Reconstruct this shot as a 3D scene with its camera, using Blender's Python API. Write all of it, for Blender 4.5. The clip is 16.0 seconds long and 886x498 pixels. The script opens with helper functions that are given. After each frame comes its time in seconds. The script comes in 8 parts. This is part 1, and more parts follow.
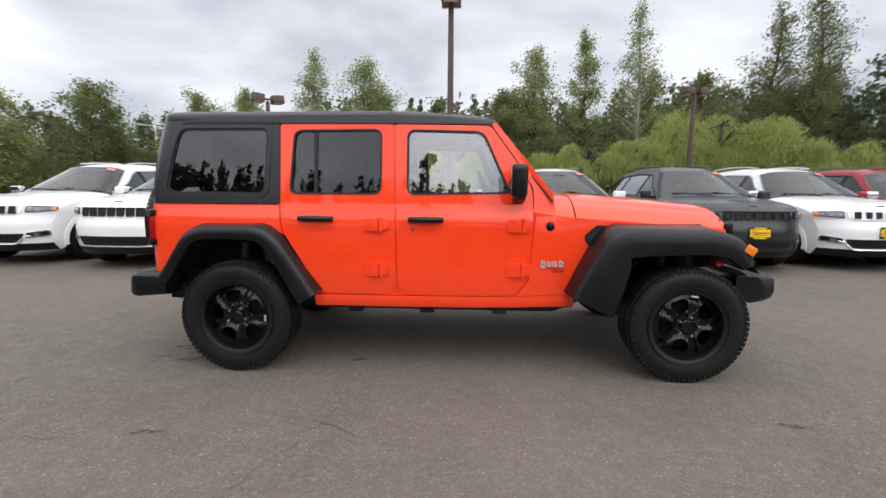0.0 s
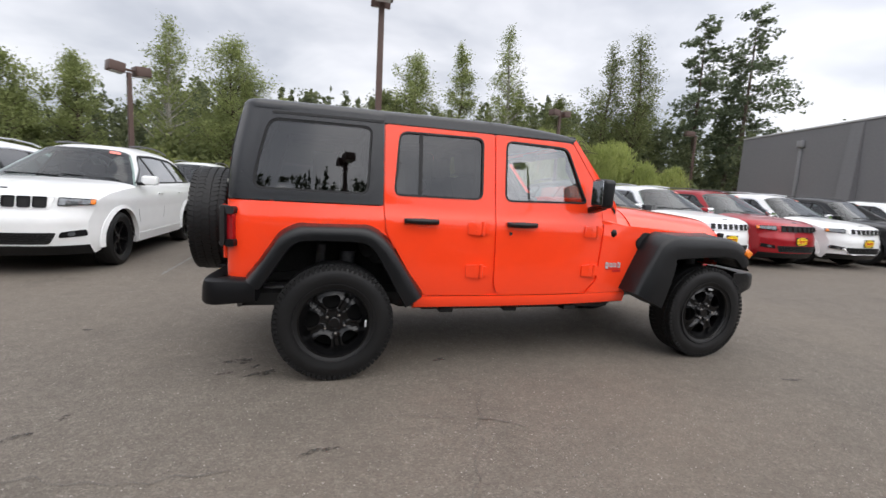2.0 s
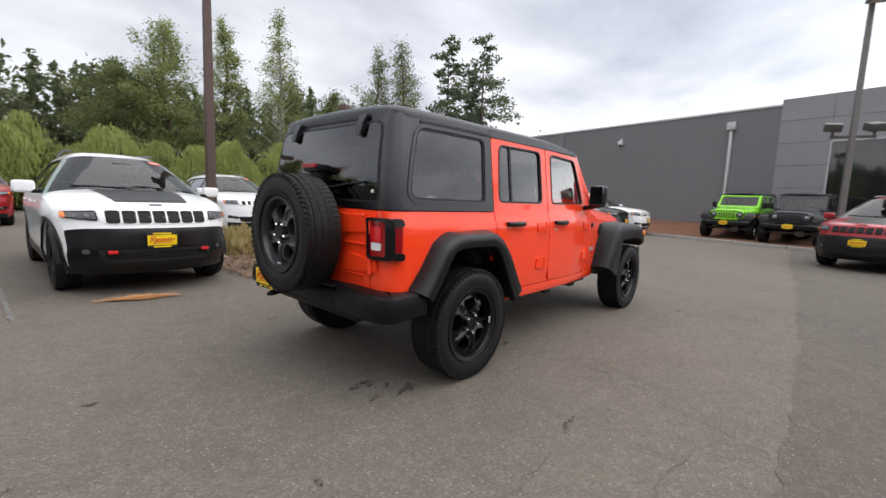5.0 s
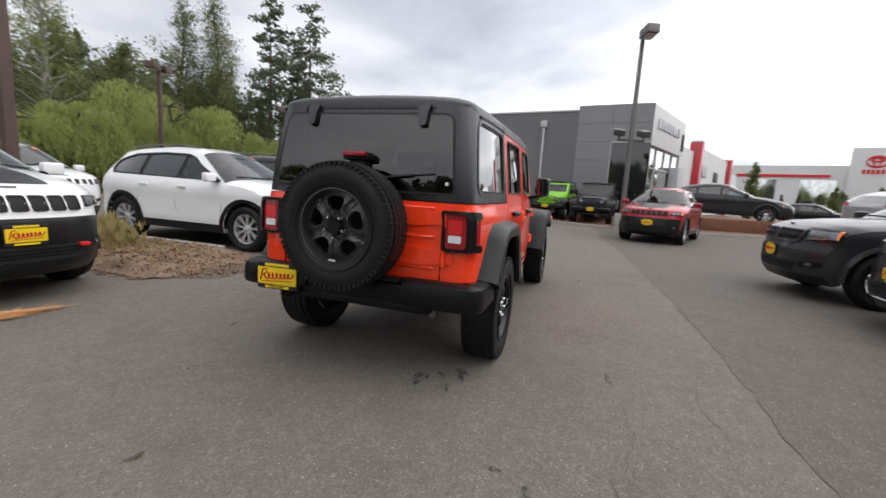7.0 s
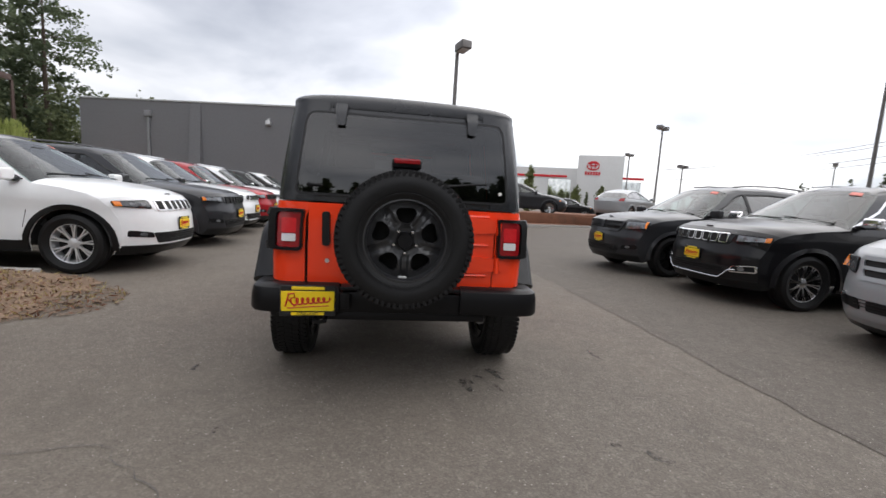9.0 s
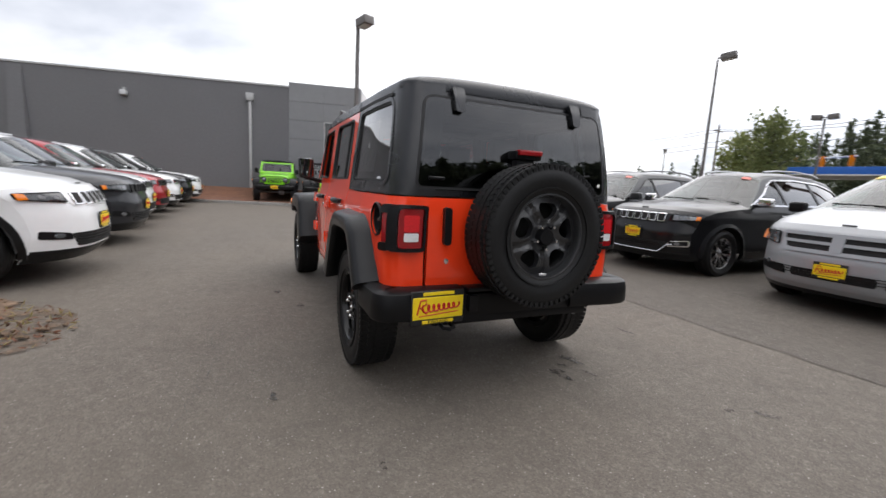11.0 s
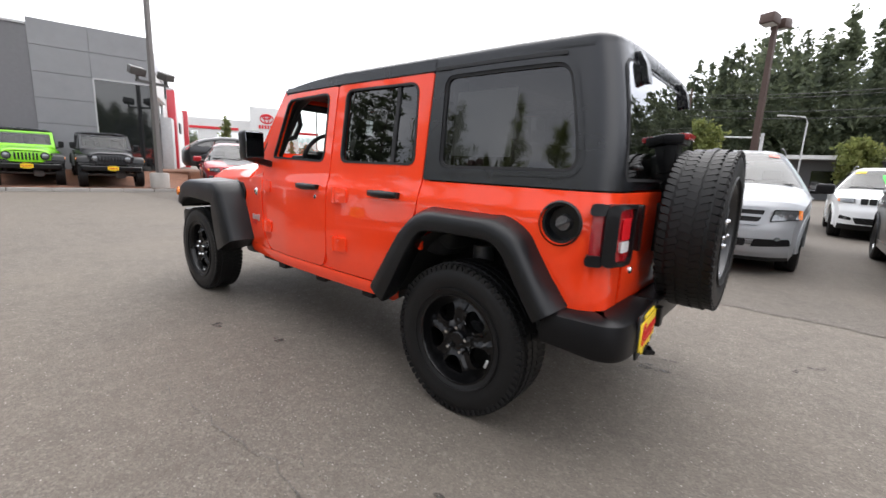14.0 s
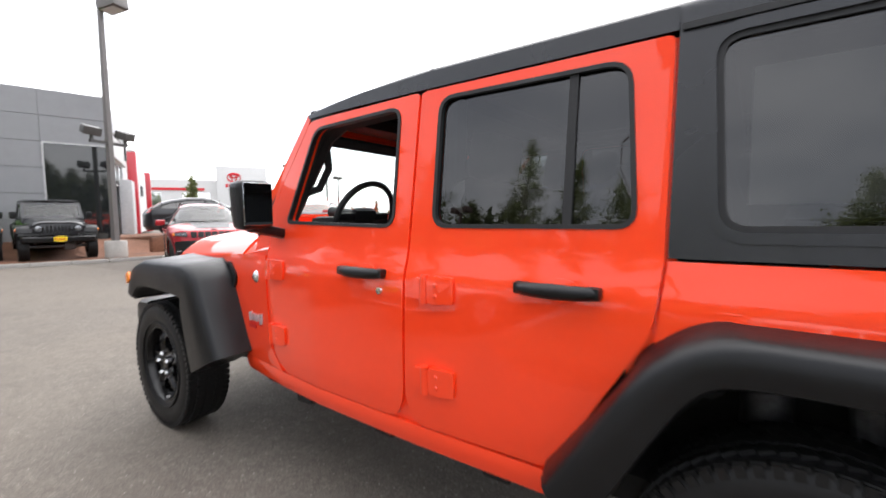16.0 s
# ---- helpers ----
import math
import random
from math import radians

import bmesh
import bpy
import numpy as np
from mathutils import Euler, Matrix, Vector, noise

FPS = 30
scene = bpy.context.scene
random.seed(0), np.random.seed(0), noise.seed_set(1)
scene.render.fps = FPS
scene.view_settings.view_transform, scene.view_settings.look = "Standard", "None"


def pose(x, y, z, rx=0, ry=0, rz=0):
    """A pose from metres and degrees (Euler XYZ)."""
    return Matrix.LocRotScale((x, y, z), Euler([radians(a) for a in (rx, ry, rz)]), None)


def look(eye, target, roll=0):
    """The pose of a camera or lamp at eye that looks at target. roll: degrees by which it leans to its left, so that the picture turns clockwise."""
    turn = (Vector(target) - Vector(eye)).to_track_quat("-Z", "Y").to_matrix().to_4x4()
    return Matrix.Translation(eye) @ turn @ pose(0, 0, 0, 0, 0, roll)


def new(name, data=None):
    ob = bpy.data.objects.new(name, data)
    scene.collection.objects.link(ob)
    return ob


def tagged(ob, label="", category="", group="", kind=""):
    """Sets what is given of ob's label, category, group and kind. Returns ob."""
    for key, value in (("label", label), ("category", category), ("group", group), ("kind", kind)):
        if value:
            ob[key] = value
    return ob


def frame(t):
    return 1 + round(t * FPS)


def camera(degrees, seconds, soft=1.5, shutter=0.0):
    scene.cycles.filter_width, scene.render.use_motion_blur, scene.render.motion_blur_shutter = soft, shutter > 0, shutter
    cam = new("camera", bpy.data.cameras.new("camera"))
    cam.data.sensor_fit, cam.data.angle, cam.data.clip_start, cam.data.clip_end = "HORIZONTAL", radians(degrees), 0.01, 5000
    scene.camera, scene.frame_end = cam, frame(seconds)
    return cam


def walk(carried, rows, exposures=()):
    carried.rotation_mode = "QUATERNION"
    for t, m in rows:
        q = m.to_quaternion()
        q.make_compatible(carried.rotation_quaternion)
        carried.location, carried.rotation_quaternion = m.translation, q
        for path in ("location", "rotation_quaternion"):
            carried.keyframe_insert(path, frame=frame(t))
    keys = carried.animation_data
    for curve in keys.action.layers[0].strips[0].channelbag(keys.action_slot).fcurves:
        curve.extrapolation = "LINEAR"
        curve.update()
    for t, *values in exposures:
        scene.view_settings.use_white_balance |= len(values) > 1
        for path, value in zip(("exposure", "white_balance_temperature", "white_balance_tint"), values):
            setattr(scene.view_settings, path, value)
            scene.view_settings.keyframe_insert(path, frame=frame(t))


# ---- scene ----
cam = camera(92.2, 16.0, shutter=0.4)
PATH = [
    (0, (0.052, -3.571, 1.24), (-0.047, -1.593, 0.965), 0.4),
    (0.5, (-0.359, -3.64, 1.247), (-0.278, -1.657, 1.0), 1.9),
    (1, (-0.707, -3.664, 1.267), (-0.547, -1.69, 0.986), 2.6),
    (1.5, (-1.143, -3.602, 1.225), (-0.793, -1.65, 0.968), 4.3),
    (2, (-1.561, -3.56, 1.233), (-1.016, -1.653, 0.978), 3.2),
    (2.5, (-1.946, -3.435, 1.222), (-1.208, -1.591, 0.985), 3.2),
    (3, (-2.347, -3.338, 1.225), (-1.41, -1.59, 0.968), 2.4),
    (3.5, (-2.706, -3.206, 1.218), (-1.64, -1.535, 0.953), 3.3),
    (3.7, (-2.843, -3.117, 1.218), (-1.708, -1.493, 0.943), 2.9),
    (5.8, (-4.105, -2.145, 1.222), (-2.457, -1.051, 0.927), 2.7),
    (6, (-4.172, -2.005, 1.223), (-2.479, -0.991, 0.894), 2.8),
    (6.5, (-4.354, -1.68, 1.22), (-2.552, -0.855, 0.957), 2.6),
    (7, (-4.539, -1.37, 1.221), (-2.658, -0.751, 0.939), 3.5),
    (7.5, (-4.596, -0.99, 1.232), (-2.648, -0.636, 0.948), 3.2),
    (8, (-4.712, -0.63, 1.236), (-2.733, -0.502, 0.979), 2.6),
    (8.5, (-4.687, -0.253, 1.216), (-2.71, -0.351, 0.932), 1.8),
    (9, (-4.696, 0.123, 1.214), (-2.731, -0.161, 0.968), 3.5),
    (9.2, (-4.697, 0.279, 1.214), (-2.738, -0.052, 0.984), 3.0),
    (11.3, (-4.077, 1.586, 1.201), (-2.358, 0.606, 0.907), 1.7),
    (11.5, (-4.002, 1.71, 1.209), (-2.352, 0.618, 0.92), 0.4),
    (12, (-3.78, 1.92, 1.2), (-2.24, 0.681, 0.895), 0.7),
    (12.5, (-3.486, 2.073, 1.206), (-2.02, 0.756, 0.868), 1.7),
    (13, (-3.225, 2.255, 1.211), (-1.827, 0.864, 0.882), 0.5),
    (13.5, (-2.953, 2.33, 1.193), (-1.625, 0.875, 0.845), 0.6),
    (14, (-2.673, 2.379, 1.196), (-1.417, 0.867, 0.827), 2.6),
    (14.5, (-2.37, 2.413, 1.222), (-1.2, 0.829, 0.871), 0.5),
    (15, (-2.029, 2.257, 1.225), (-0.797, 0.707, 0.938), 0.8),
    (15.5, (-1.663, 2.094, 1.217), (-0.417, 0.544, 1.006), 1.9),
    (16, (-1.344, 1.869, 1.241), (-0.165, 0.26, 1.091), -0.6),
]
EXPOSURE = [(0, 1.16), (3.5, 1.17), (6.0, 1.06), (9.0, 0.98), (11.3, 1.12), (12.0, 1.24), (13.0, 1.50), (14.5, 1.80), (16.0, 1.92)]
walk(cam, [(t, look(eye, aim, lean)) for t, eye, aim, lean in PATH], EXPOSURE)

# ---- world, sun ----
SUN_AZ, SUN_EL = radians(-38), radians(70)
SUN_DIR = Vector((math.cos(SUN_EL) * math.cos(SUN_AZ), math.cos(SUN_EL) * math.sin(SUN_AZ), math.sin(SUN_EL)))


def node(nt, kind, **inputs):
    n = nt.nodes.new(kind)
    for k, v in inputs.items():
        key = int(k[1:]) if k[0] == "i" and k[1:].isdigit() else k.replace("_", " ")
        if isinstance(v, bpy.types.NodeSocket):
            nt.links.new(v, n.inputs[key])
        else:
            n.inputs[key].default_value = v
    return n


def ramp(nt, fac, *stops):
    n = nt.nodes.new("ShaderNodeValToRGB")
    nt.links.new(fac, n.inputs[0])
    els = n.color_ramp.elements
    while len(els) < len(stops):
        els.new(0.5)
    for e, (p, c) in zip(els, stops):
        e.position = p
        e.color = (c, c, c, 1) if isinstance(c, (int, float)) else (*c, 1)
    return n.outputs[0]


def mixc(nt, fac, a, b, blend="MIX"):
    n = nt.nodes.new("ShaderNodeMix")
    n.data_type, n.blend_type = "RGBA", blend
    for key, v in ((0, fac), (6, a), (7, b)):
        if isinstance(v, bpy.types.NodeSocket):
            nt.links.new(v, n.inputs[key])
        else:
            n.inputs[key].default_value = v if key == 0 else (*v, 1)
    return n.outputs[2]


def maths(nt, op, a, b=0.0, c=0.0):
    n = nt.nodes.new("ShaderNodeMath")
    n.operation = op
    for i, v in enumerate((a, b, c)):
        if isinstance(v, bpy.types.NodeSocket):
            nt.links.new(v, n.inputs[i])
        else:
            n.inputs[i].default_value = v
    return n.outputs[0]


def make_world():
    w = bpy.data.worlds.new("overcast_sky")
    scene.world = w
    w.use_nodes = True
    nt = w.node_tree
    bg = nt.nodes["Background"]
    sky = nt.nodes.new("ShaderNodeTexSky")
    sky.sky_type, sky.sun_disc = "NISHITA", False
    sky.sun_elevation, sky.sun_rotation = SUN_EL, math.pi / 2 - SUN_AZ
    co = nt.nodes.new("ShaderNodeTexCoord").outputs["Generated"]
    # cloud sheets: the direction is flattened so that clouds thin out towards the horizon
    sep = node(nt, "ShaderNodeSeparateXYZ", i0=co)
    up = maths(nt, "ADD", maths(nt, "MAXIMUM", sep.outputs[2], 0.0), 0.22)
    flat = node(nt, "ShaderNodeCombineXYZ", i0=maths(nt, "DIVIDE", sep.outputs[0], up), i1=maths(nt, "DIVIDE", sep.outputs[1], up))
    big = node(nt, "ShaderNodeTexNoise", Vector=flat.outputs[0], Scale=0.55, Detail=5.0, Roughness=0.46, Distortion=0.25)
    low = node(nt, "ShaderNodeTexNoise", Vector=flat.outputs[0], Scale=1.5, Detail=5.0, Roughness=0.5, Distortion=0.3)
    cl = maths(nt, "ADD", maths(nt, "MULTIPLY", big.outputs[0], 0.68), maths(nt, "MULTIPLY", low.outputs[0], 0.32))
    tone = ramp(nt, cl, (0.37, (0.27, 0.280, 0.315)), (0.46, (0.44, 0.447, 0.48)), (0.55, (0.67, 0.664, 0.685)), (0.68, (0.90, 0.882, 0.892)))
    # thin cover lets more light through round the veiled sun
    dot = nt.nodes.new("ShaderNodeVectorMath")
    dot.operation = "DOT_PRODUCT"
    nt.links.new(co, dot.inputs[0])
    dot.inputs[1].default_value = SUN_DIR
    veil = maths(nt, "MULTIPLY_ADD", maths(nt, "MAXIMUM", dot.outputs["Value"], -0.4), 0.09, 0.94)
    side = nt.nodes.new("ShaderNodeVectorMath")
    side.operation = "DOT_PRODUCT"
    nt.links.new(co, side.inputs[0])
    side.inputs[1].default_value = (-0.10, -0.93, 0.35)
    veil = maths(nt, "MULTIPLY", veil, maths(nt, "MULTIPLY_ADD", maths(nt, "MAXIMUM", side.outputs["Value"], -0.70), 0.45, 1.06))
    veil = maths(nt, "MULTIPLY", veil, maths(nt, "MULTIPLY_ADD", maths(nt, "MAXIMUM", sep.outputs[2], 0.0), 0.25, 0.88))
    lit = mixc(nt, 1.0, tone, node(nt, "ShaderNodeCombineXYZ", i0=veil, i1=veil, i2=veil).outputs[0], "MULTIPLY")
    skyc = mixc(nt, 1.0, sky.outputs[0], (0.10, 0.10, 0.10), "MULTIPLY")
    nt.links.new(mixc(nt, 0.88, skyc, lit), bg.inputs[0])
    bg.inputs[1].default_value = 1.0


make_world()
sun = new("sun", bpy.data.lights.new("sun", "SUN"))
sun.data.energy, sun.data.angle, sun.data.color = 0.70, radians(95), (1.0, 0.965, 0.91)
sun.matrix_world = look(SUN_DIR * 60, (0, 0, 0))


# ---- materials ----
def material(name, color, rough=0.5, metal=0.0, grain=0.0, scale=30.0, bump=0.0, coat=0.0, stain=0.0, stain_scale=1.5, spec=0.5, tint=None, rand=0.0):
    """A surface with fine grain and broad stains, both in object space."""
    m = bpy.data.materials.new(name)
    m.use_nodes = True
    nt = m.node_tree
    p = nt.nodes["Principled BSDF"]
    p.inputs["Roughness"].default_value, p.inputs["Metallic"].default_value = rough, metal
    p.inputs["Specular IOR Level"].default_value = spec
    p.inputs["Coat Weight"].default_value, p.inputs["Coat Roughness"].default_value = coat, 0.03
    co = nt.nodes.new("ShaderNodeTexCoord").outputs["Object"]
    col = None
    if grain:
        n = node(nt, "ShaderNodeTexNoise", Vector=co, Scale=scale, Detail=5.0, Roughness=0.65)
        dark, light = [c * (1 - grain) for c in color], [min(1, c * (1 + grain)) for c in color]
        col = mixc(nt, ramp(nt, n.outputs[0], (0.3, 0.0), (0.7, 1.0)), dark, light)
        if bump:
            b = node(nt, "ShaderNodeBump", Strength=bump, Distance=0.01, Height=n.outputs[0])
            nt.links.new(b.outputs[0], p.inputs["Normal"])
    if stain:
        n2 = node(nt, "ShaderNodeTexNoise", Vector=co, Scale=stain_scale, Detail=4.0, Roughness=0.6, Distortion=0.4)
        f = maths(nt, "MULTIPLY", ramp(nt, n2.outputs[0], (0.45, 0.0), (0.68, 1.0)), stain)
        col = mixc(nt, f, col if col else color, tint if tint else [c * 0.5 for c in color])
        nt.links.new(maths(nt, "MULTIPLY_ADD", f, 0.25, rough), p.inputs["Roughness"])
    if rand:
        r = nt.nodes.new("ShaderNodeObjectInfo").outputs["Random"]
        col = mixc(nt, maths(nt, "MULTIPLY", r, rand), col if col else color, [c * 0.55 for c in color])
    if col:
        nt.links.new(col, p.inputs["Base Color"])
    else:
        p.inputs["Base Color"].default_value = (*color, 1)
    return m


def paint(name, color, flake=0.0, coat=0.8, rough=0.32):
    m = material(name, color, rough=rough, coat=coat, grain=0.03 + flake, scale=260.0 if flake else 4.0, stain=0.10, stain_scale=2.2, tint=[c * 0.86 + 0.012 for c in color])
    p = m.node_tree.nodes["Principled BSDF"]
    p.inputs["Metallic"].default_value = 0.25 if flake else 0.0
    p.inputs["Specular IOR Level"].default_value = 0.15
    nt = m.node_tree
    n = node(nt, "ShaderNodeTexNoise", Vector=nt.nodes.new("ShaderNodeTexCoord").outputs["Object"], Scale=2.4, Detail=1.0)
    nt.links.new(node(nt, "ShaderNodeBump", Strength=0.05, Distance=0.03, Height=n.outputs[0]).outputs[0], p.inputs["Coat Normal"])
    return m


def glass(name, tint, rough=0.0, sheen=0.08, graze=1.2, power=4.5):
    """Thin pane: clear through, with the sheen of glass on it."""
    m = bpy.data.materials.new(name)
    m.use_nodes = True
    nt = m.node_tree
    nt.nodes.remove(nt.nodes["Principled BSDF"])
    out = nt.nodes["Material Output"]
    tr = node(nt, "ShaderNodeBsdfTransparent", Color=(*tint, 1))
    gl = node(nt, "ShaderNodeBsdfGlossy", Roughness=rough, Color=(1, 1, 1, 1))
    lw = node(nt, "ShaderNodeLayerWeight", Blend=0.5)
    f = maths(nt, "MINIMUM", maths(nt, "MULTIPLY_ADD", maths(nt, "POWER", lw.outputs["Facing"], power), graze, sheen), 1.0)
    mx = node(nt, "ShaderNodeMixShader", i0=f, i1=tr.outputs[0], i2=gl.outputs[0])
    nt.links.new(mx.outputs[0], out.inputs[0])
    return m


def foliage(name, a, b, c):
    m = bpy.data.materials.new(name)
    m.use_nodes = True
    nt = m.node_tree
    p = nt.nodes["Principled BSDF"]
    p.inputs["Roughness"].default_value = 0.65
    p.inputs["Specular IOR Level"].default_value = 0.25
    isl = nt.nodes.new("ShaderNodeNewGeometry").outputs["Random Per Island"]
    co = nt.nodes.new("ShaderNodeTexCoord").outputs["Object"]
    n = node(nt, "ShaderNodeTexNoise", Vector=co, Scale=0.6, Detail=3.0)
    col = mixc(nt, isl, a, b)
    col = mixc(nt, ramp(nt, n.outputs[0], (0.42, 0.0), (0.66, 0.8)), col, c)
    nt.links.new(col, p.inputs["Base Color"])
    tl = node(nt, "ShaderNodeBsdfTranslucent", Color=col)
    mx = node(nt, "ShaderNodeMixShader", i0=0.5, i1=p.outputs[0], i2=tl.outputs[0])
    nt.links.new(mx.outputs[0], nt.nodes["Material Output"].inputs[0])
    return m


M_ORANGE = paint("orange_red_paint", (0.98, 0.058, 0.0125), coat=1.0)
M_WHITE = paint("white_paint", (0.80, 0.81, 0.81))
M_SILVER = paint("silver_paint", (0.33, 0.34, 0.35), flake=0.10, coat=0.55)
M_GREY = paint("dark_grey_paint", (0.030, 0.031, 0.034), flake=0.15, coat=0.5)
M_BLACK = paint("black_paint", (0.006, 0.006, 0.007), coat=0.5)
M_RED = paint("deep_red_paint", (0.33, 0.010, 0.016), flake=0.05)
M_LIME = paint("lime_green_paint", (0.22, 0.62, 0.02))
M_TOP = material("textured_black_hardtop", (0.009, 0.0100, 0.0125), rough=0.24, spec=0.66, grain=0.22, scale=420, bump=0.10, stain=0.25, stain_scale=1.8, tint=(0.016, 0.017, 0.020))
M_FLARE = material("moulded_black_plastic", (0.0050, 0.0054, 0.0063), rough=0.29, spec=0.36, grain=0.25, scale=500, bump=0.12, stain=0.35, stain_scale=3, tint=(0.010, 0.0104, 0.0112))
M_PLASTIC = material("satin_black_plastic", (0.006, 0.006, 0.0068), rough=0.36, spec=0.22, grain=0.2, scale=200)
M_RUBBER = material("black_tyre_rubber", (0.0090, 0.0090, 0.0094), rough=0.46, spec=0.28, grain=0.3, scale=90, bump=0.05, stain=0.35, stain_scale=6, tint=(0.012, 0.0118, 0.0115))
M_SEAL = material("rubber_seal", (0.010, 0.010, 0.011), rough=0.6, grain=0.2, scale=80)
M_RIM = material("gloss_black_alloy", (0.0040, 0.0040, 0.0044), rough=0.22, spec=0.36, grain=0.2, scale=120)
M_RIMGREY = material("dark_alloy", (0.024, 0.0245, 0.026), rough=0.30, spec=0.6, grain=0.15, scale=120)
M_CHROME = material("bright_metal", (0.78, 0.78, 0.79), rough=0.14, metal=1.0, grain=0.04, scale=60)
M_ALLOY = material("polished_alloy", (0.66, 0.67, 0.69), rough=0.30, metal=0.55, grain=0.06, scale=60)
M_STEEL = material("dull_steel", (0.16, 0.16, 0.165), rough=0.5, metal=0.8, grain=0.3, scale=40)
M_DARK = material("shadowy_underbody", (0.010, 0.010, 0.010), rough=0.85, grain=0.4, scale=20)
M_TRIM = material("dark_cabin_trim", (0.018, 0.018, 0.019), rough=0.65, grain=0.25, scale=150)
M_LINING = material("grey_headlining", (0.12, 0.12, 0.115), rough=0.9, grain=0.2, scale=90)
M_DASH = material("grey_dashboard_skin", (0.022, 0.022, 0.023), rough=0.95, spec=0.08, grain=0.25, scale=120)
M_SIDE = glass("green_side_glass", (0.34, 0.42, 0.40), sheen=0.070)
M_SEAT = material("black_seat_cloth", (0.022, 0.022, 0.023), rough=0.9, grain=0.35, scale=240, bump=0.1)
M_GLASS = glass("clear_glass", (0.74, 0.82, 0.79), sheen=0.24)
M_SCREEN = glass("clear_windscreen_glass", (0.76, 0.82, 0.79), sheen=0.05)
M_TINT = glass("privacy_glass", (0.10, 0.106, 0.11), sheen=0.074, power=3.5)
M_WIND = glass("windscreen_glass", (0.40, 0.50, 0.47), sheen=0.050, graze=0.95, power=4.3)
M_REDLENS = material("red_lamp_lens", (0.30, 0.005, 0.009), rough=0.2, coat=0.3, grain=0.2, scale=160)
M_BRIGHTRED = material("bright_red_lens", (0.62, 0.012, 0.018), rough=0.2, coat=0.3, grain=0.2, scale=160)
M_CLEARLENS = material("clear_lamp_lens", (0.72, 0.72, 0.72), rough=0.1, coat=1.0, grain=0.15, scale=120)
M_AMBER = material("amber_lens", (0.85, 0.22, 0.01), rough=0.15, coat=1.0, grain=0.15, scale=120)
M_LAMP = material("headlamp_lens", (0.20, 0.21, 0.22), rough=0.06, metal=0.55, coat=1.0, grain=0.35, scale=26)
M_LAMPDARK = material("smoked_headlamp_lens", (0.035, 0.036, 0.038), rough=0.06, metal=0.2, coat=1.0, grain=0.5, scale=30)
M_YELLOW = material("yellow_plate_print", (0.86, 0.62, 0.01), rough=0.4, grain=0.04, scale=30)
M_PRINTRED = material("red_print", (0.55, 0.012, 0.012), rough=0.45, grain=0.05, scale=30)
M_PRINTBLACK = material("black_print", (0.01, 0.01, 0.01), rough=0.5, grain=0.1, scale=30)
M_PAPER = material("white_paper", (0.80, 0.79, 0.74), rough=0.8, grain=0.05, scale=60)
M_STICKER = material("red_white_sticker", (0.70, 0.22, 0.18), rough=0.6, grain=0.5, scale=26)
M_SALEGREEN = material("fluorescent_green_card", (0.06, 0.86, 0.09), rough=0.6, grain=0.04, scale=20)
M_MIRROR = material("mirror_glass", (0.42, 0.44, 0.46), rough=0.02, metal=1.0, grain=0.01, scale=5)


# ---- mesh helpers ----
def finish(bm, name, mat, smooth=40.0):
    bmesh.ops.remove_doubles(bm, verts=bm.verts, dist=1e-5)
    bmesh.ops.recalc_face_normals(bm, faces=bm.faces)
    me = bpy.data.meshes.new(name)
    bm.to_mesh(me)
    bm.free()
    for mt in (mat if isinstance(mat, (list, tuple)) else [mat]):
        me.materials.append(mt)
    if smooth:
        me.shade_smooth()
        me.set_sharp_from_angle(angle=radians(smooth))
    return me


def part(name, bm, mat, parent=None, label="", smooth=40.0, at=None):
    ob = new(name, bm if isinstance(bm, bpy.types.Mesh) else finish(bm, name, mat, smooth))
    if at is not None:
        ob.matrix_local = at
    if parent is not None:
        ob.parent = parent
    return tagged(ob, label)


def thing(name, label, category, group="", kind="", at=None):
    ob = new(name)
    ob.empty_display_size = 0.2
    if at is not None:
        ob.matrix_local = at
    return tagged(ob, label, category, group, kind)


def add_box(bm, c, s, rot=None, bevel=0.0, seg=2):
    b2 = bmesh.new()
    bmesh.ops.create_cube(b2, size=1.0)
    bmesh.ops.scale(b2, vec=s, verts=b2.verts)
    if bevel:
        bmesh.ops.bevel(b2, geom=b2.edges[:], offset=bevel, segments=seg, affect="EDGES", profile=0.6)
    m = Matrix.Translation(c) @ (rot.to_4x4() if rot is not None else Matrix())
    merge(bm, b2, m)
    return bm


def merge(bm, b2, m=Matrix()):
    vs = [bm.verts.new(m @ v.co) for v in b2.verts]
    b2.verts.index_update()
    for f in b2.faces:
        try:
            nf = bm.faces.new([vs[v.index] for v in f.verts])
            nf.material_index = f.material_index
        except ValueError:
            pass
    b2.free()


def box(c, s, rot=None, bevel=0.0, seg=2):
    return add_box(bmesh.new(), c, s, rot, bevel, seg)


def loft(bm, rings, closed=True, caps=True, matidx=0):
    vr = [[bm.verts.new(p) for p in r] for r in rings]
    n = len(rings[0])
    for a, b in zip(vr, vr[1:]):
        for i in range(n if closed else n - 1):
            j = (i + 1) % n
            f = bm.faces.new((a[i], a[j], b[j], b[i]))
            f.material_index = matidx
    if caps and closed:
        bm.faces.new(vr[0])
        bm.faces.new(vr[-1][::-1])
    return bm


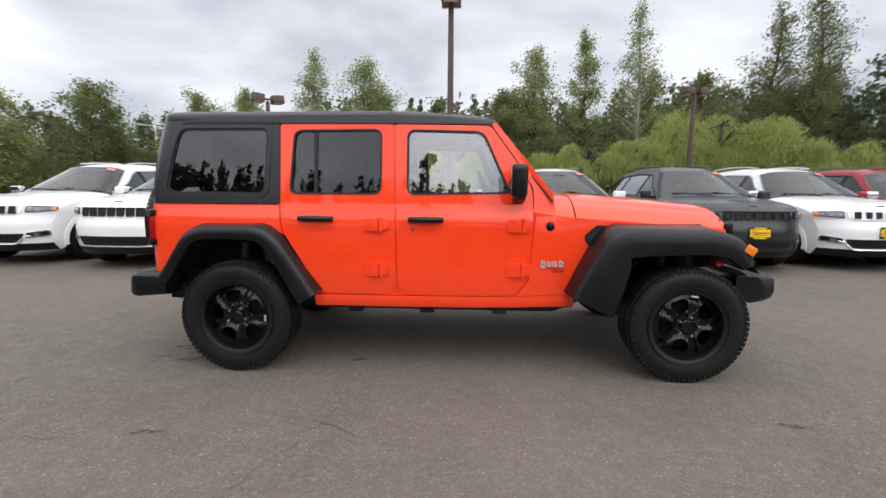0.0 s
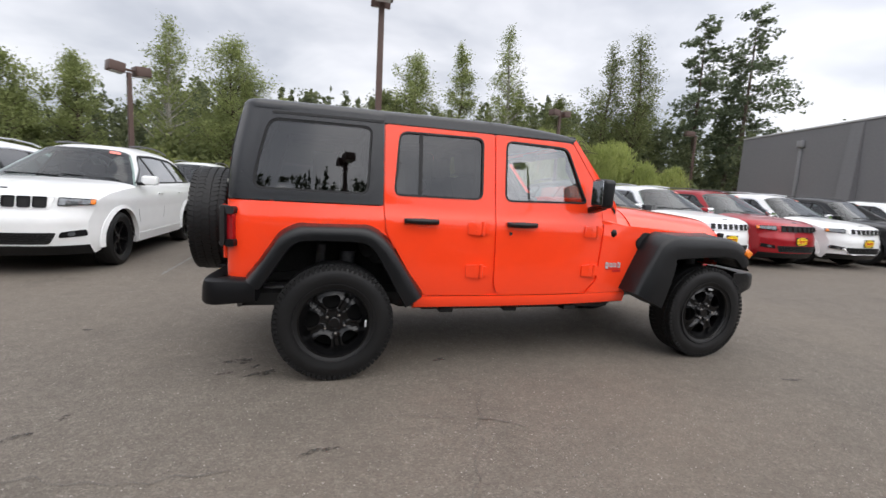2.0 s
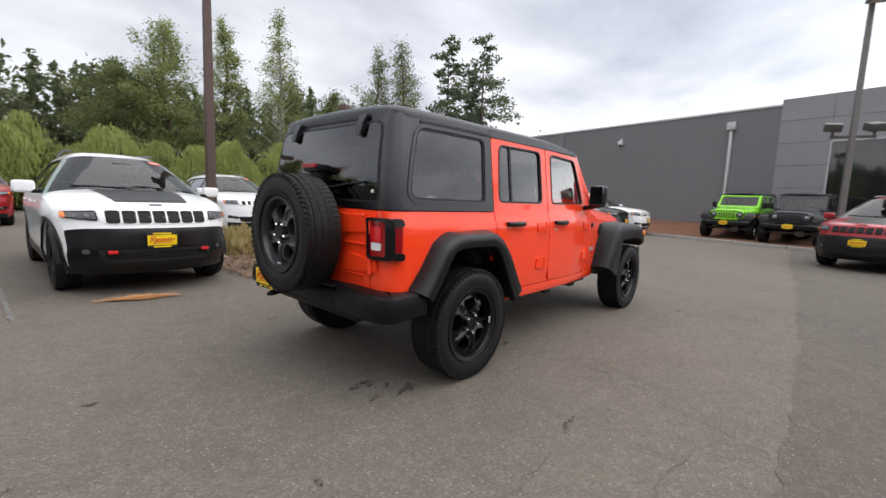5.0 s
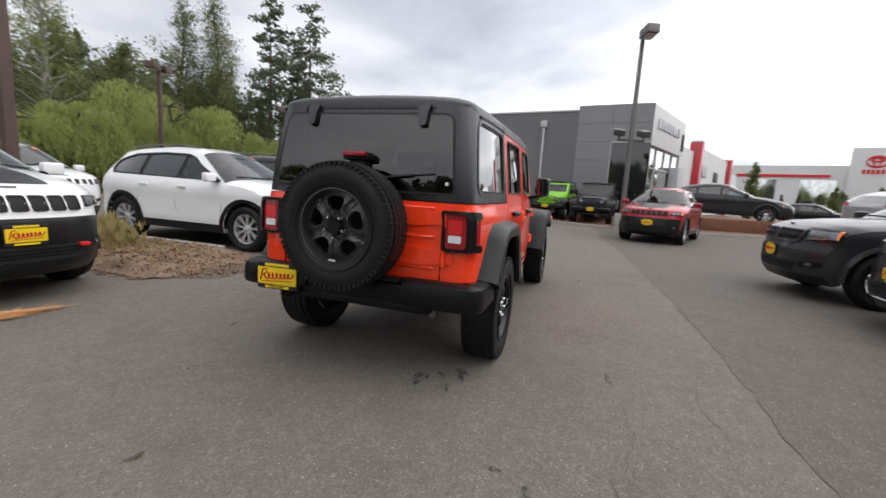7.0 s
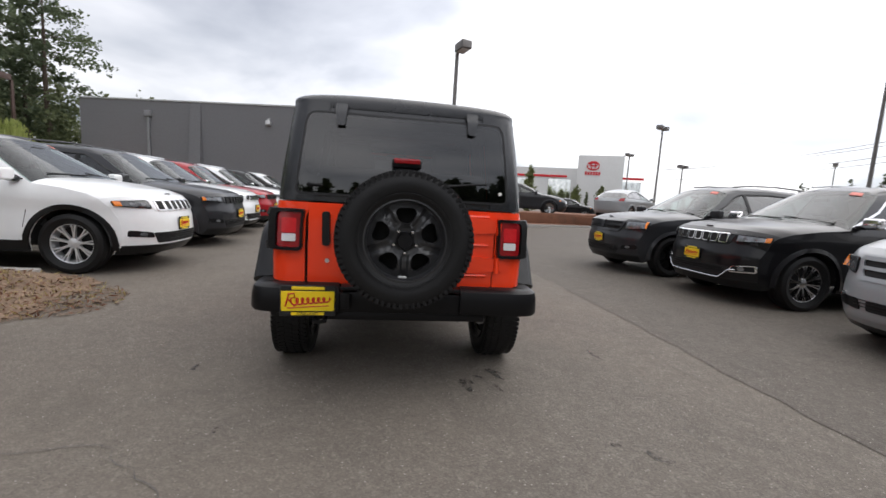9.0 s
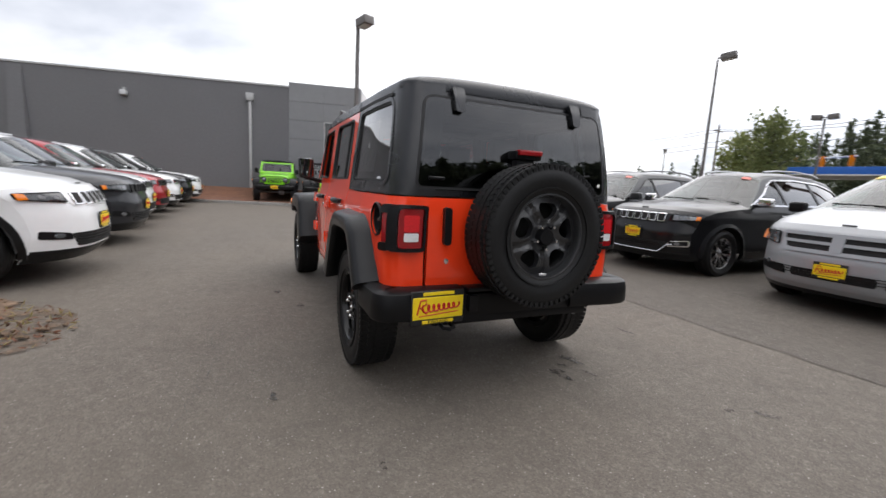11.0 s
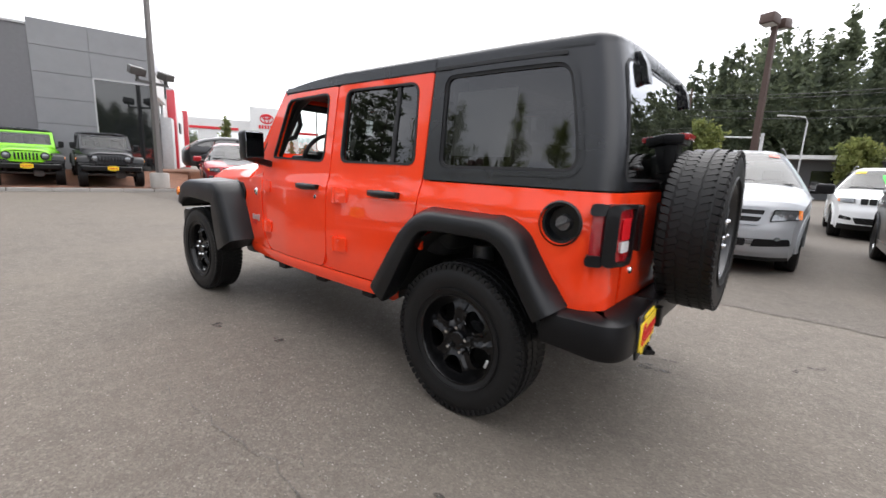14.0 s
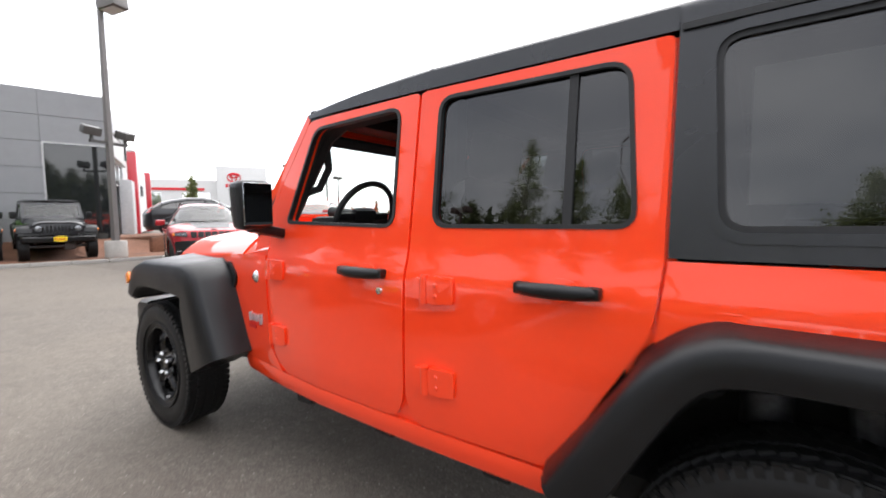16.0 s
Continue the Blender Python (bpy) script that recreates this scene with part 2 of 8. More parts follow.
def tube(bm, pts, r, seg=8, r1=None):
    pts = [Vector(p) for p in pts]
    rings = []
    for i, p in enumerate(pts):
        d = (pts[min(i + 1, len(pts) - 1)] - pts[max(i - 1, 0)]).normalized()
        a = d.cross(Vector((0, 0, 1)) if abs(d.z) < 0.9 else Vector((1, 0, 0))).normalized()
        b = d.cross(a)
        rr = r if r1 is None else r + (r1 - r) * i / (len(pts) - 1)
        rings.append([p + (a * math.cos(2 * math.pi * k / seg) + b * math.sin(2 * math.pi * k / seg)) * rr for k in range(seg)])
    return loft(bm, rings)


def lathe(bm, prof, seg=32, axis="y", matidx=0):
    """Turns a profile of (radius, along) round an axis."""
    rings = []
    for r, a in prof:
        ring = []
        for k in range(seg):
            t = 2 * math.pi * k / seg
            c, s = r * math.cos(t), r * math.sin(t)
            ring.append((c, a, s) if axis == "y" else ((a, c, s) if axis == "x" else (c, s, a)))
        rings.append(ring)
    return loft(bm, rings, caps=False, matidx=matidx)


def rounded(pts, r, seg=4, closed=True):
    """Rounds the corners of a polygon; r is one radius or one for each corner."""
    out = []
    n = len(pts)
    for i, p in enumerate(pts):
        p = Vector(p)
        rr = r[i] if isinstance(r, (list, tuple)) else r
        if rr <= 0 or (not closed and i in (0, n - 1)):
            out.append((p.x, p.y))
            continue
        a, b = Vector(pts[i - 1]) - p, Vector(pts[(i + 1) % n]) - p
        rr = min(rr, a.length * 0.48, b.length * 0.48)
        s, e = p + a.normalized() * rr, p + b.normalized() * rr
        for k in range(seg + 1):
            t = k / seg
            q = s * (1 - t) ** 2 + p * 2 * t * (1 - t) + e * t * t
            out.append((q.x, q.y))
    return out


def inside(poly, x, y):
    px, py = np.array([p[0] for p in poly]), np.array([p[1] for p in poly])
    qx, qy = np.roll(px, -1), np.roll(py, -1)
    cond = (py > y) != (qy > y)
    with np.errstate(divide="ignore", invalid="ignore"):
        xi = (qx - px) * (y - py) / (qy - py) + px
    return int(np.sum(cond & (x < xi))) % 2 == 1


def densify(poly, step):
    out = []
    for i, p in enumerate(poly):
        q = poly[(i + 1) % len(poly)]
        k = max(1, int(math.hypot(q[0] - p[0], q[1] - p[1]) / step))
        out += [(p[0] + (q[0] - p[0]) * j / k, p[1] + (q[1] - p[1]) * j / k) for j in range(k)]
    return out


from mathutils import geometry


def sheet(outer, holes, mapf, thick=0.02, step=0.1, bm=None, matidx=0):
    """A curved plate cut to an outline, with openings: flat coordinates go through mapf(u, v, depth)."""
    bm = bm or bmesh.new()
    loops = [densify(outer, step)] + [densify(h, step) for h in holes]
    pts, edges = [], []
    for lp in loops:
        k = len(pts)
        pts += [Vector(p) for p in lp]
        edges += [(k + i, k + (i + 1) % len(lp)) for i in range(len(lp))]
    us, vs = [p[0] for p in outer], [p[1] for p in outer]
    rim = np.array([(p.x, p.y) for p in pts])
    for u in np.arange(min(us) + step * 0.5, max(us), step):
        for v in np.arange(min(vs) + step * 0.5, max(vs), step):
            if inside(outer, u, v) and not any(inside(h, u, v) for h in holes):
                if np.min(np.hypot(rim[:, 0] - u, rim[:, 1] - v)) > step * 0.4:
                    pts.append(Vector((u, v)))
    vo, _, faces, *_ = geometry.delaunay_2d_cdt(pts, edges, [], 0, 1e-6)
    tris = []
    for f in faces:
        cx, cy = sum(vo[i].x for i in f) / len(f), sum(vo[i].y for i in f) / len(f)
        if inside(outer, cx, cy) and not any(inside(h, cx, cy) for h in holes):
            tris.append(tuple(f))
    front = [bm.verts.new(mapf(p.x, p.y, 0.0)) for p in vo]
    count = {}
    for f in tris:
        for a, b in zip(f, f[1:] + f[:1]):
            count[(min(a, b), max(a, b))] = count.get((min(a, b), max(a, b)), 0) + 1
    for f in tris:
        bm.faces.new([front[i] for i in f]).material_index = matidx
    if thick:
        back = [bm.verts.new(mapf(p.x, p.y, -thick)) for p in vo]
        for f in tris:
            bm.faces.new([back[i] for i in f[::-1]]).material_index = matidx
        for (a, b), c in count.items():
            if c == 1:
                bm.faces.new((front[a], front[b], back[b], back[a])).material_index = matidx
    for v in [v for v in bm.verts if not v.link_faces]:
        bm.verts.remove(v)
    return bm


def grid(bm, fn, nu, nv, matidx=0):
    rows = [[bm.verts.new(fn(i / nu, j / nv)) for j in range(nv + 1)] for i in range(nu + 1)]
    for i in range(nu):
        for j in range(nv):
            f = bm.faces.new((rows[i][j], rows[i + 1][j], rows[i + 1][j + 1], rows[i][j + 1]))
            f.material_index = matidx
    return bm


def slab(fn, nu, nv, thick):
    """A curved plate from a surface function, thickened downwards or inwards by a vector."""
    bm = bmesh.new()
    t = Vector(thick)
    top = [[bm.verts.new(Vector(fn(i / nu, j / nv))) for j in range(nv + 1)] for i in range(nu + 1)]
    bot = [[bm.verts.new(v.co + t) for v in row] for row in top]
    for i in range(nu):
        for j in range(nv):
            bm.faces.new((top[i][j], top[i + 1][j], top[i + 1][j + 1], top[i][j + 1]))
            bm.faces.new((bot[i][j], bot[i][j + 1], bot[i + 1][j + 1], bot[i + 1][j]))
    for i in range(nu):
        for j in (0, nv):
            bm.faces.new((top[i][j], top[i + 1][j], bot[i + 1][j], bot[i][j]))
    for j in range(nv):
        for i in (0, nu):
            bm.faces.new((top[i][j], top[i][j + 1], bot[i][j + 1], bot[i][j]))
    return bm


def rect(x0, y0, x1, y1, r=0.0, seg=4):
    return rounded([(x0, y0), (x1, y0), (x1, y1), (x0, y1)], r, seg)


def ring(poly, w):
    """The outline of a polygon, moved outwards by w (inwards if negative)."""
    n = len(poly)
    area = sum(poly[i][0] * poly[(i + 1) % n][1] - poly[(i + 1) % n][0] * poly[i][1] for i in range(n))
    s = 1 if area > 0 else -1
    out = []
    for i in range(n):
        a, b, c = Vector(poly[i - 1]), Vector(poly[i]), Vector(poly[(i + 1) % n])
        d1, d2 = (b - a), (c - b)
        if d1.length < 1e-9 or d2.length < 1e-9:
            d1 = d2 = d1 if d1.length > d2.length else d2
        n1, n2 = Vector((d1.y, -d1.x)).normalized(), Vector((d2.y, -d2.x)).normalized()
        m = n1 + n2
        m = m / max(0.35, m.length_squared / 2) if m.length > 1e-6 else n1
        q = b + m * w * s
        out.append((q.x, q.y))
    return out


def text_mesh(body, size, depth, mat):
    cu = bpy.data.curves.new("text", "FONT")
    cu.body, cu.size, cu.extrude, cu.align_x, cu.align_y = body, size, depth, "CENTER", "CENTER"
    ob = bpy.data.objects.new("text", cu)
    scene.collection.objects.link(ob)
    me = bpy.data.meshes.new_from_object(ob.evaluated_get(bpy.context.evaluated_depsgraph_get()))
    bpy.data.objects.remove(ob)
    me.materials.clear()
    me.materials.append(mat)
    return me


# ---- the orange off-road wagon and its kin ----
def smooth01(t):
    t = max(0.0, min(1.0, t))
    return t * t * (3 - 2 * t)


REAR_U, REAR_R = -2.02, 0.11


def half_width(x, z):
    w = float(np.interp(x, [-2.15, -1.6, -0.4, 0.1, 0.45, 0.8, 1.65, 1.90], [0.765, 0.795, 0.808, 0.798, 0.766, 0.715, 0.615, 0.595]))
    # the shoulder turns in below the windows
    w -= 0.021 * smooth01((z - 1.035) / 0.085)
    if z > 1.115:
        w -= (z - 1.115) * 0.125
    if z < 0.66:
        w -= (0.66 - z) ** 2 * 0.5
    w -= 0.006 * ((min(z, 1.115) - 0.85) / 0.3) ** 2
    return w


def tail_lean(z):
    return 0.085 * (max(0.0, z - 1.14) / 0.58) ** 1.9


def skin(s):
    """The wagon's side, wrapped round its rear corner: u runs along the side, then across the back."""
    def f(u, z, d):
        lean = tail_lean(z) * smooth01((-1.55 - u) / 0.5)
        if u >= REAR_U:
            return Vector((u + lean, s * (half_width(u, z) + d), z))
        w = half_width(REAR_U, z)
        a = min((REAR_U - u) / REAR_R, math.pi / 2)
        over = max(0.0, (REAR_U - u) - REAR_R * math.pi / 2)
        r = REAR_R + d
        return Vector((REAR_U - r * math.sin(a) + lean, s * (w - REAR_R + r * math.cos(a) - over), z))
    return f


def back(y, z, d):
    """The wagon's back face."""
    lean = tail_lean(z)
    return Vector((REAR_U - REAR_R - d + lean, y, z))


def make_tyre(r, w, rim, lugs=62, name="tyre"):
    bm = bmesh.new()
    h = w / 2
    prof = [(rim * 0.985, -h * 0.80), (rim * 1.05, -h * 0.93), (rim + (r - rim) * 0.45, -h * 1.04), (rim + (r - rim) * 0.55, -h * 1.05),
            (r * 0.925, -h * 0.985), (r * 0.962, -h * 0.88), (r * 0.985, -h * 0.5), (r * 0.989, -h * 0.2), (r * 0.989, h * 0.2), (r * 0.985, h * 0.5), (r * 0.962, h * 0.88), (r * 0.925, h * 0.985),
            (rim + (r - rim) * 0.55, h * 1.05), (rim + (r - rim) * 0.45, h * 1.04), (rim * 1.05, h * 0.93), (rim * 0.985, h * 0.80)]
    lathe(bm, prof, 56)
    # raised rings on the sidewall
    for s in (-1, 1):
        lathe(bm, [(rim * 1.14, s * h * 0.96), (rim * 1.14, s * h * 1.045), (rim * 1.18, s * h * 1.06), (rim * 1.19, s * h * 0.96)], 48)
    body = finish(bm, name, M_RUBBER, 35)
    bm = bmesh.new()
    for k in range(lugs):
        t = 2 * math.pi * k / lugs
        for row, (y, wy, off, ln, zr) in enumerate(((-0.80, 0.34, 0.0, 0.80, 0.9665), (-0.42, 0.36, 0.35, 0.86, 0.9845), (0.0, 0.38, 0.0, 0.95, 0.9865), (0.42, 0.36, 0.65, 0.86, 0.9845), (0.80, 0.34, 0.5, 0.80, 0.9665))):
            a = t + off * 2 * math.pi / lugs
            rot = Matrix.Rotation(-a, 3, "Y") @ Matrix.Rotation(-0.10 * y / 0.8 - 0.10 * (abs(y) > 0.6) * (1 if y > 0 else -1), 3, "Z") @ Matrix.Rotation(0.35 if row % 2 else -0.25, 3, "X")
            add_box(bm, (r * zr * math.cos(a), y * h, r * zr * math.sin(a)), (0.010, wy * h * 0.96, 2 * math.pi * r / lugs * ln), rot)
    for k in range(lugs):
        a = 2 * math.pi * (k + 0.25) / lugs
        for s in (-1, 1):
            add_box(bm, (r * 0.945 * math.cos(a), s * h * 0.985, r * 0.945 * math.sin(a)), (0.026, 0.007, 2 * math.pi * r / lugs * 0.55), Matrix.Rotation(-a, 3, "Y"))
    return body, finish(bm, "tread", M_RUBBER, 0)


def make_offroad_rim(rim, mat):
    """Five broad spokes with angular windows between them."""
    bm = bmesh.new()
    lathe(bm, [(rim * 1.03, 0.092), (rim * 1.03, 0.105), (rim * 0.99, 0.106), (rim * 0.955, 0.092), (rim * 0.93, 0.04), (rim * 0.90, -0.09), (rim * 1.0, -0.10), (rim * 1.0, 0.08)], 48)
    holes = []
    for k in range(5):
        a = math.pi / 2 + 2 * math.pi * k / 5
        poly = []
        for rr, da in ((0.43, -0.20), (0.43, 0.20), (0.56, 0.36), (0.74, 0.37), (0.83, 0.24), (0.83, -0.24), (0.74, -0.37), (0.56, -0.36)):
            poly.append((rim * rr * math.cos(a + da), rim * rr * math.sin(a + da)))
        holes.append(rounded(poly, 0.010, 2))

    def dish(u, v, d):
        r = math.hypot(u, v) / rim
        y = 0.064 + 0.024 * smooth01((r - 0.28) / 0.22) - 0.026 * smooth01((r - 0.66) / 0.28)
        ang = (math.atan2(v, u) - math.pi / 2 - math.pi / 5) % (2 * math.pi / 5)
        off = min(ang, 2 * math.pi / 5 - ang) * r
        # each spoke is a trough between two raised edges
        if r > 0.34:
            y -= 0.016 * (1 - smooth01((off - 0.05) / 0.07)) * smooth01((r - 0.34) / 0.1)
        return Vector((u, y + d, v))
    sheet([(rim * 0.955 * math.cos(2 * math.pi * k / 40), rim * 0.955 * math.sin(2 * math.pi * k / 40)) for k in range(40)], holes, dish, 0.034, 0.012, bm)
    lathe(bm, [(0.001, 0.088), (0.030, 0.088), (0.036, 0.083), (0.037, 0.06)], 20)
    return finish(bm, "rim", mat, 30)


def make_disc():
    bm = bmesh.new()
    lathe(bm, [(0.001, -0.035), (0.165, -0.035), (0.198, -0.06), (0.198, -0.075), (0.07, -0.08), (0.07, -0.10), (0.001, -0.10)], 28)
    return finish(bm, "wheel", M_DARK)


def make_lug():
    bm = bmesh.new()
    lathe(bm, [(0.001, 0.024), (0.008, 0.023), (0.012, 0.015), (0.0135, 0.0), (0.0135, -0.01)], 6)
    return finish(bm, "lug_nut", M_CHROME, 20)


TYRE, TREAD = make_tyre(0.379, 0.226, 0.218, lugs=68)
RIM_BLACK = make_offroad_rim(0.220, M_RIM)
RIM_GREY = make_offroad_rim(0.220, M_RIMGREY)
DISC, LUG = make_disc(), make_lug()
WEIGHT = finish(box((0, 0, 0), (0.045, 0.006, 0.013), bevel=0.002, seg=1), "wheel_weight", M_ALLOY)


def wheel(parent, at, rim=None, label="black five-spoke wheel with all-terrain tyre", weight=None):
    w = part("wheel", DISC, None, parent, label, at=at)
    part("tyre", TYRE, None, w)
    tagged(part("tread", TREAD, None, w), kind="stuff")
    part("rim", rim or RIM_BLACK, None, w)
    for k in range(5):
        a = math.pi / 2 + math.pi / 5 + 2 * math.pi * k / 5
        part("lug_nut", LUG, None, w, at=pose(0.0635 * math.cos(a), 0.084, 0.0635 * math.sin(a)))
    if weight is not None:
        part("wheel_weight", WEIGHT, None, w, "silver wheel weight", at=pose(0.197 * math.cos(weight), 0.097, 0.197 * math.sin(weight), 0, 90 - math.degrees(weight), 0))
    return w


def sweep_flare(s, path, lips, bow=0.90, drop=0.0):
    """A wheel-arch flare: a rounded lip carried along its outer edge."""
    bm = bmesh.new()
    pts = [Vector(p) for p in path]
    norms = []
    for i in range(len(pts)):
        d = (pts[min(i + 1, len(pts) - 1)] - pts[max(i - 1, 0)]).normalized()
        norms.append(Vector((-d.y, d.x)))
    # the inner edge is an even arc of its own
    inner = [p - n * lip for p, n, lip in zip(pts, norms, lips)]
    for _ in range(8):
        inner = [inner[0]] + [(a + b * 2 + c) / 4 for a, b, c in zip(inner, inner[1:], inner[2:])] + [inner[-1]]
    rings = []
    for i, p in enumerate(pts):
        lip = (p - inner[i]).length
        n = (p - inner[i]).normalized()
        yb = half_width(p.x, p.y) - 0.03
        prof = [(0.034, yb), (0.020, yb + (bow - yb) * 0.45), (0.010, bow - 0.035), (-0.004, bow - 0.010), (-0.020, bow), (-lip * 0.55, bow + 0.004), (-lip + 0.008, bow), (-lip, bow - 0.012), (-lip + 0.004, bow - 0.05), (-lip + 0.03, yb)]
        rings.append([(p.x + n.x * a, s * y, p.y + n.y * a) for a, y in prof])
    return loft(bm, rings)


def arc_path(ctrl, vals, r, seg=5):
    """Rounds an open path and carries a value along it."""
    pts = rounded(ctrl, r, seg, closed=False)
    out = []
    for p in pts:
        ds = [math.hypot(p[0] - c[0], p[1] - c[1]) for c in ctrl]
        i, j = sorted(range(len(ctrl)), key=lambda k: ds[k])[:2]
        out.append((vals[i] * ds[j] + vals[j] * ds[i]) / max(1e-6, ds[i] + ds[j]))
    return pts, out


def dealer_plate(parent, at, w=0.29, h=0.115):
    pl = part("licence_plate", box((0, 0, 0), (0.012, w + 0.016, h + 0.064), bevel=0.004, seg=1), M_PRINTBLACK, parent, "yellow dealer plate with red script in black holder", at=at)
    part("plate_face", box((0.008, 0, 0), (0.006, w, h), bevel=0.002, seg=1), M_YELLOW, pl, "yellow plate face")
    for z in (1, -1):
        part("plate_strip", box((0.008, 0, z * (h / 2 + 0.0165)), (0.005, w * 0.62, 0.018), bevel=0.002, seg=1), M_YELLOW, pl, "yellow strip")
    bm = bmesh.new()
    # a looped red flourish stands for the script
    loops = [(0.0125, -w * (0.30 - 0.70 * t) - h * 0.10 * math.sin(t * 44), h * (0.15 * math.cos(t * 44) * (1.2 - 0.5 * t) - 0.02 + 0.10 * t)) for t in np.linspace(0, 1, 72)]
    tube(bm, loops, h * 0.042, 5)
    tube(bm, [(0.0125, -w * 0.42, -h * 0.26), (0.0125, -w * 0.385, h * 0.10), (0.0125, -w * 0.36, h * 0.36), (0.0125, -w * 0.26, h * 0.40), (0.0125, -w * 0.245, h * 0.20), (0.0125, -w * 0.36, h * 0.06), (0.0125, -w * 0.24, -h * 0.24)], h * 0.040, 5)
    tube(bm, [(0.0125, -w * 0.38, -h * 0.34), (0.0125, w * 0.40, -h * 0.22)], h * 0.025, 5)
    part("plate_script", bm, M_PRINTRED, pl, "red script flourish")
    return pl


def build_wagon(label, paint_mat, top_mat, at, hero=False, group=""):
    root = thing("off_road_wagon", label, "car", group, at=at)
    P = lambda name, bm, mat, lab="", smooth=40.0, parent=root: part(name, bm, mat, parent, lab, smooth)

    # floor pan, inner sides and firewall close the cabin behind the panel gaps
    bm = bmesh.new()
    add_box(bm, (-0.62, 0, 0.50), (2.85, 1.36, 0.08))
    add_box(bm, (0.62, 0, 0.84), (0.06, 1.32, 0.62))
    add_box(bm, (-2.06, 0, 0.86), (0.05, 1.36, 0.50))
    add_box(bm, (1.15, 0, 0.80), (0.95, 0.90, 0.36))
    for s in (-1, 1):
        sheet([(-2.0, 0.52), (-1.95, 0.95), (-1.75, 1.02), (-1.2, 1.02), (-0.95, 0.6), (-0.85, 0.50), (0.62, 0.50), (0.62, 1.12), (-2.0, 1.10)], [], lambda u, z, d: skin(s)(u, z, d - 0.045), 0.012, 0.3, bm)
    P("inner_body", bm, M_DARK)

    # ladder frame, axles, exhaust
    bm = bmesh.new()
    for s in (-1, 1):
        tube(bm, [(-2.1, s * 0.42, 0.56), (-1.5, s * 0.44, 0.62), (-1.0, s * 0.50, 0.44), (0.7, s * 0.50, 0.42), (1.15, s * 0.44, 0.60), (1.7, s * 0.42, 0.58)], 0.055, 6)
    P("chassis_frame", bm, M_DARK)
    for x in (-1.504, 1.504):
        bm = bmesh.new()
        tube(bm, [(x, -0.70, 0.40), (x, 0.70, 0.40)], 0.05, 10)
        add_box(bm, (x, 0.08 if x < 0 else 0.25, 0.40), (0.24, 0.28, 0.24), bevel=0.07)
        for s in (-1, 1):
            tube(bm, [(x - 0.10, s * 0.50, 0.40), (x - 0.06, s * 0.52, 0.85)], 0.032, 8)
            tube(bm, [(x + 0.12, s * 0.48, 0.52), (x + 0.12, s * 0.48, 0.80)], 0.06, 10)
        P("axle", bm, M_STEEL)
    bm = bmesh.new()
    tube(bm, [(-0.4, -0.30, 0.40), (-1.2, -0.34, 0.40), (-1.75, -0.50, 0.47), (-1.98, -0.52, 0.46), (-2.10, -0.52, 0.44)], 0.03, 10)
    add_box(bm, (-1.78, -0.46, 0.49), (0.34, 0.20, 0.16), bevel=0.06)
    P("exhaust", bm, M_STEEL, "dull steel exhaust pipe")
    for s in (-1, 1):
        bm = bmesh.new()
        add_box(bm, (-0.10, s * 0.62, 0.43), (1.55, 0.10, 0.05), bevel=0.015)
        for x in (-0.7, -0.2, 0.3):
            add_box(bm, (x, s * 0.64, 0.415), (0.10, 0.16, 0.04), bevel=0.01)
        P("skid_rail", bm, M_DARK)

    # wheel-well liners
    for x in (-1.504, 1.504):
        for s in (-1, 1):
            bm = bmesh.new()
            rings = []
            lo, hi = (0.20, 0.97) if x > 0 else (0.04, 0.86)
            for k in range(13):
                a = math.pi * (lo + (hi - lo) * k / 12)
                cx, cz = x + 0.50 * math.cos(a), 0.45 + 0.475 * math.sin(a)
                rings.append([(cx, s * 0.42, cz), (cx, s * 0.845, cz)])
            loft(bm, rings, closed=False)
            bm.faces.new([bm.verts.new(r[0]) for r in rings])
            P("wheel_liner", bm, M_DARK)

    for s in (-1, 1):
        f = skin(s)
        # rear quarter, wrapped round the corner to the tailgate seam
        arch = [(-1.985, 0.62)] + [(-1.504 + 0.465 * math.cos(a), 0.45 + 0.50 * math.sin(a)) for a in np.linspace(math.pi * 0.90, math.pi * 0.22, 14)]
        quarter = [(-2.285, 1.133), (-2.285, 0.655), (-2.16, 0.645), (-2.02, 0.655)] + arch + [(-1.135, 0.80), (-1.168, 0.96), (-1.185, 1.133)]
        lamp_hole = rect(-2.262, 0.865, -2.135, 1.085, 0.015)
        holes = [lamp_hole]
        if s > 0:
            holes.append([(-1.945 + 0.082 * math.cos(t), 1.003 + 0.082 * math.sin(t)) for t in np.linspace(0, 2 * math.pi, 25)[:-1]])
        P("rear_quarter_panel", sheet(quarter, holes, f, 0.03, 0.04 if hero else 0.08), paint_mat)
        # sill
        bm = bmesh.new()
        sill = [(0.0, 0.533), (0.004, 0.50), (-0.012, 0.455), (-0.05, 0.437), (-0.09, 0.445), (-0.09, 0.52)]
        rings = []
        for x in np.linspace(-0.955, 0.80, 14):
            w = half_width(x, 0.53)
            rings.append([(x, s * (w + a), z) for a, z in sill])
        loft(bm, rings)
        P("sill", bm, paint_mat)
        for x in np.linspace(-0.85, 0.7, 9):
            P("sill_bolt", box((x, s * (half_width(x, 0.47) - 0.012), 0.458), (0.022, 0.008, 0.010)), M_SEAL)

        # doors
        win_r = rounded([(-1.112, 1.210), (-0.498, 1.210), (-0.498, 1.630), (-1.082, 1.626)], [0.05, 0.055, 0.055, 0.06], 5)
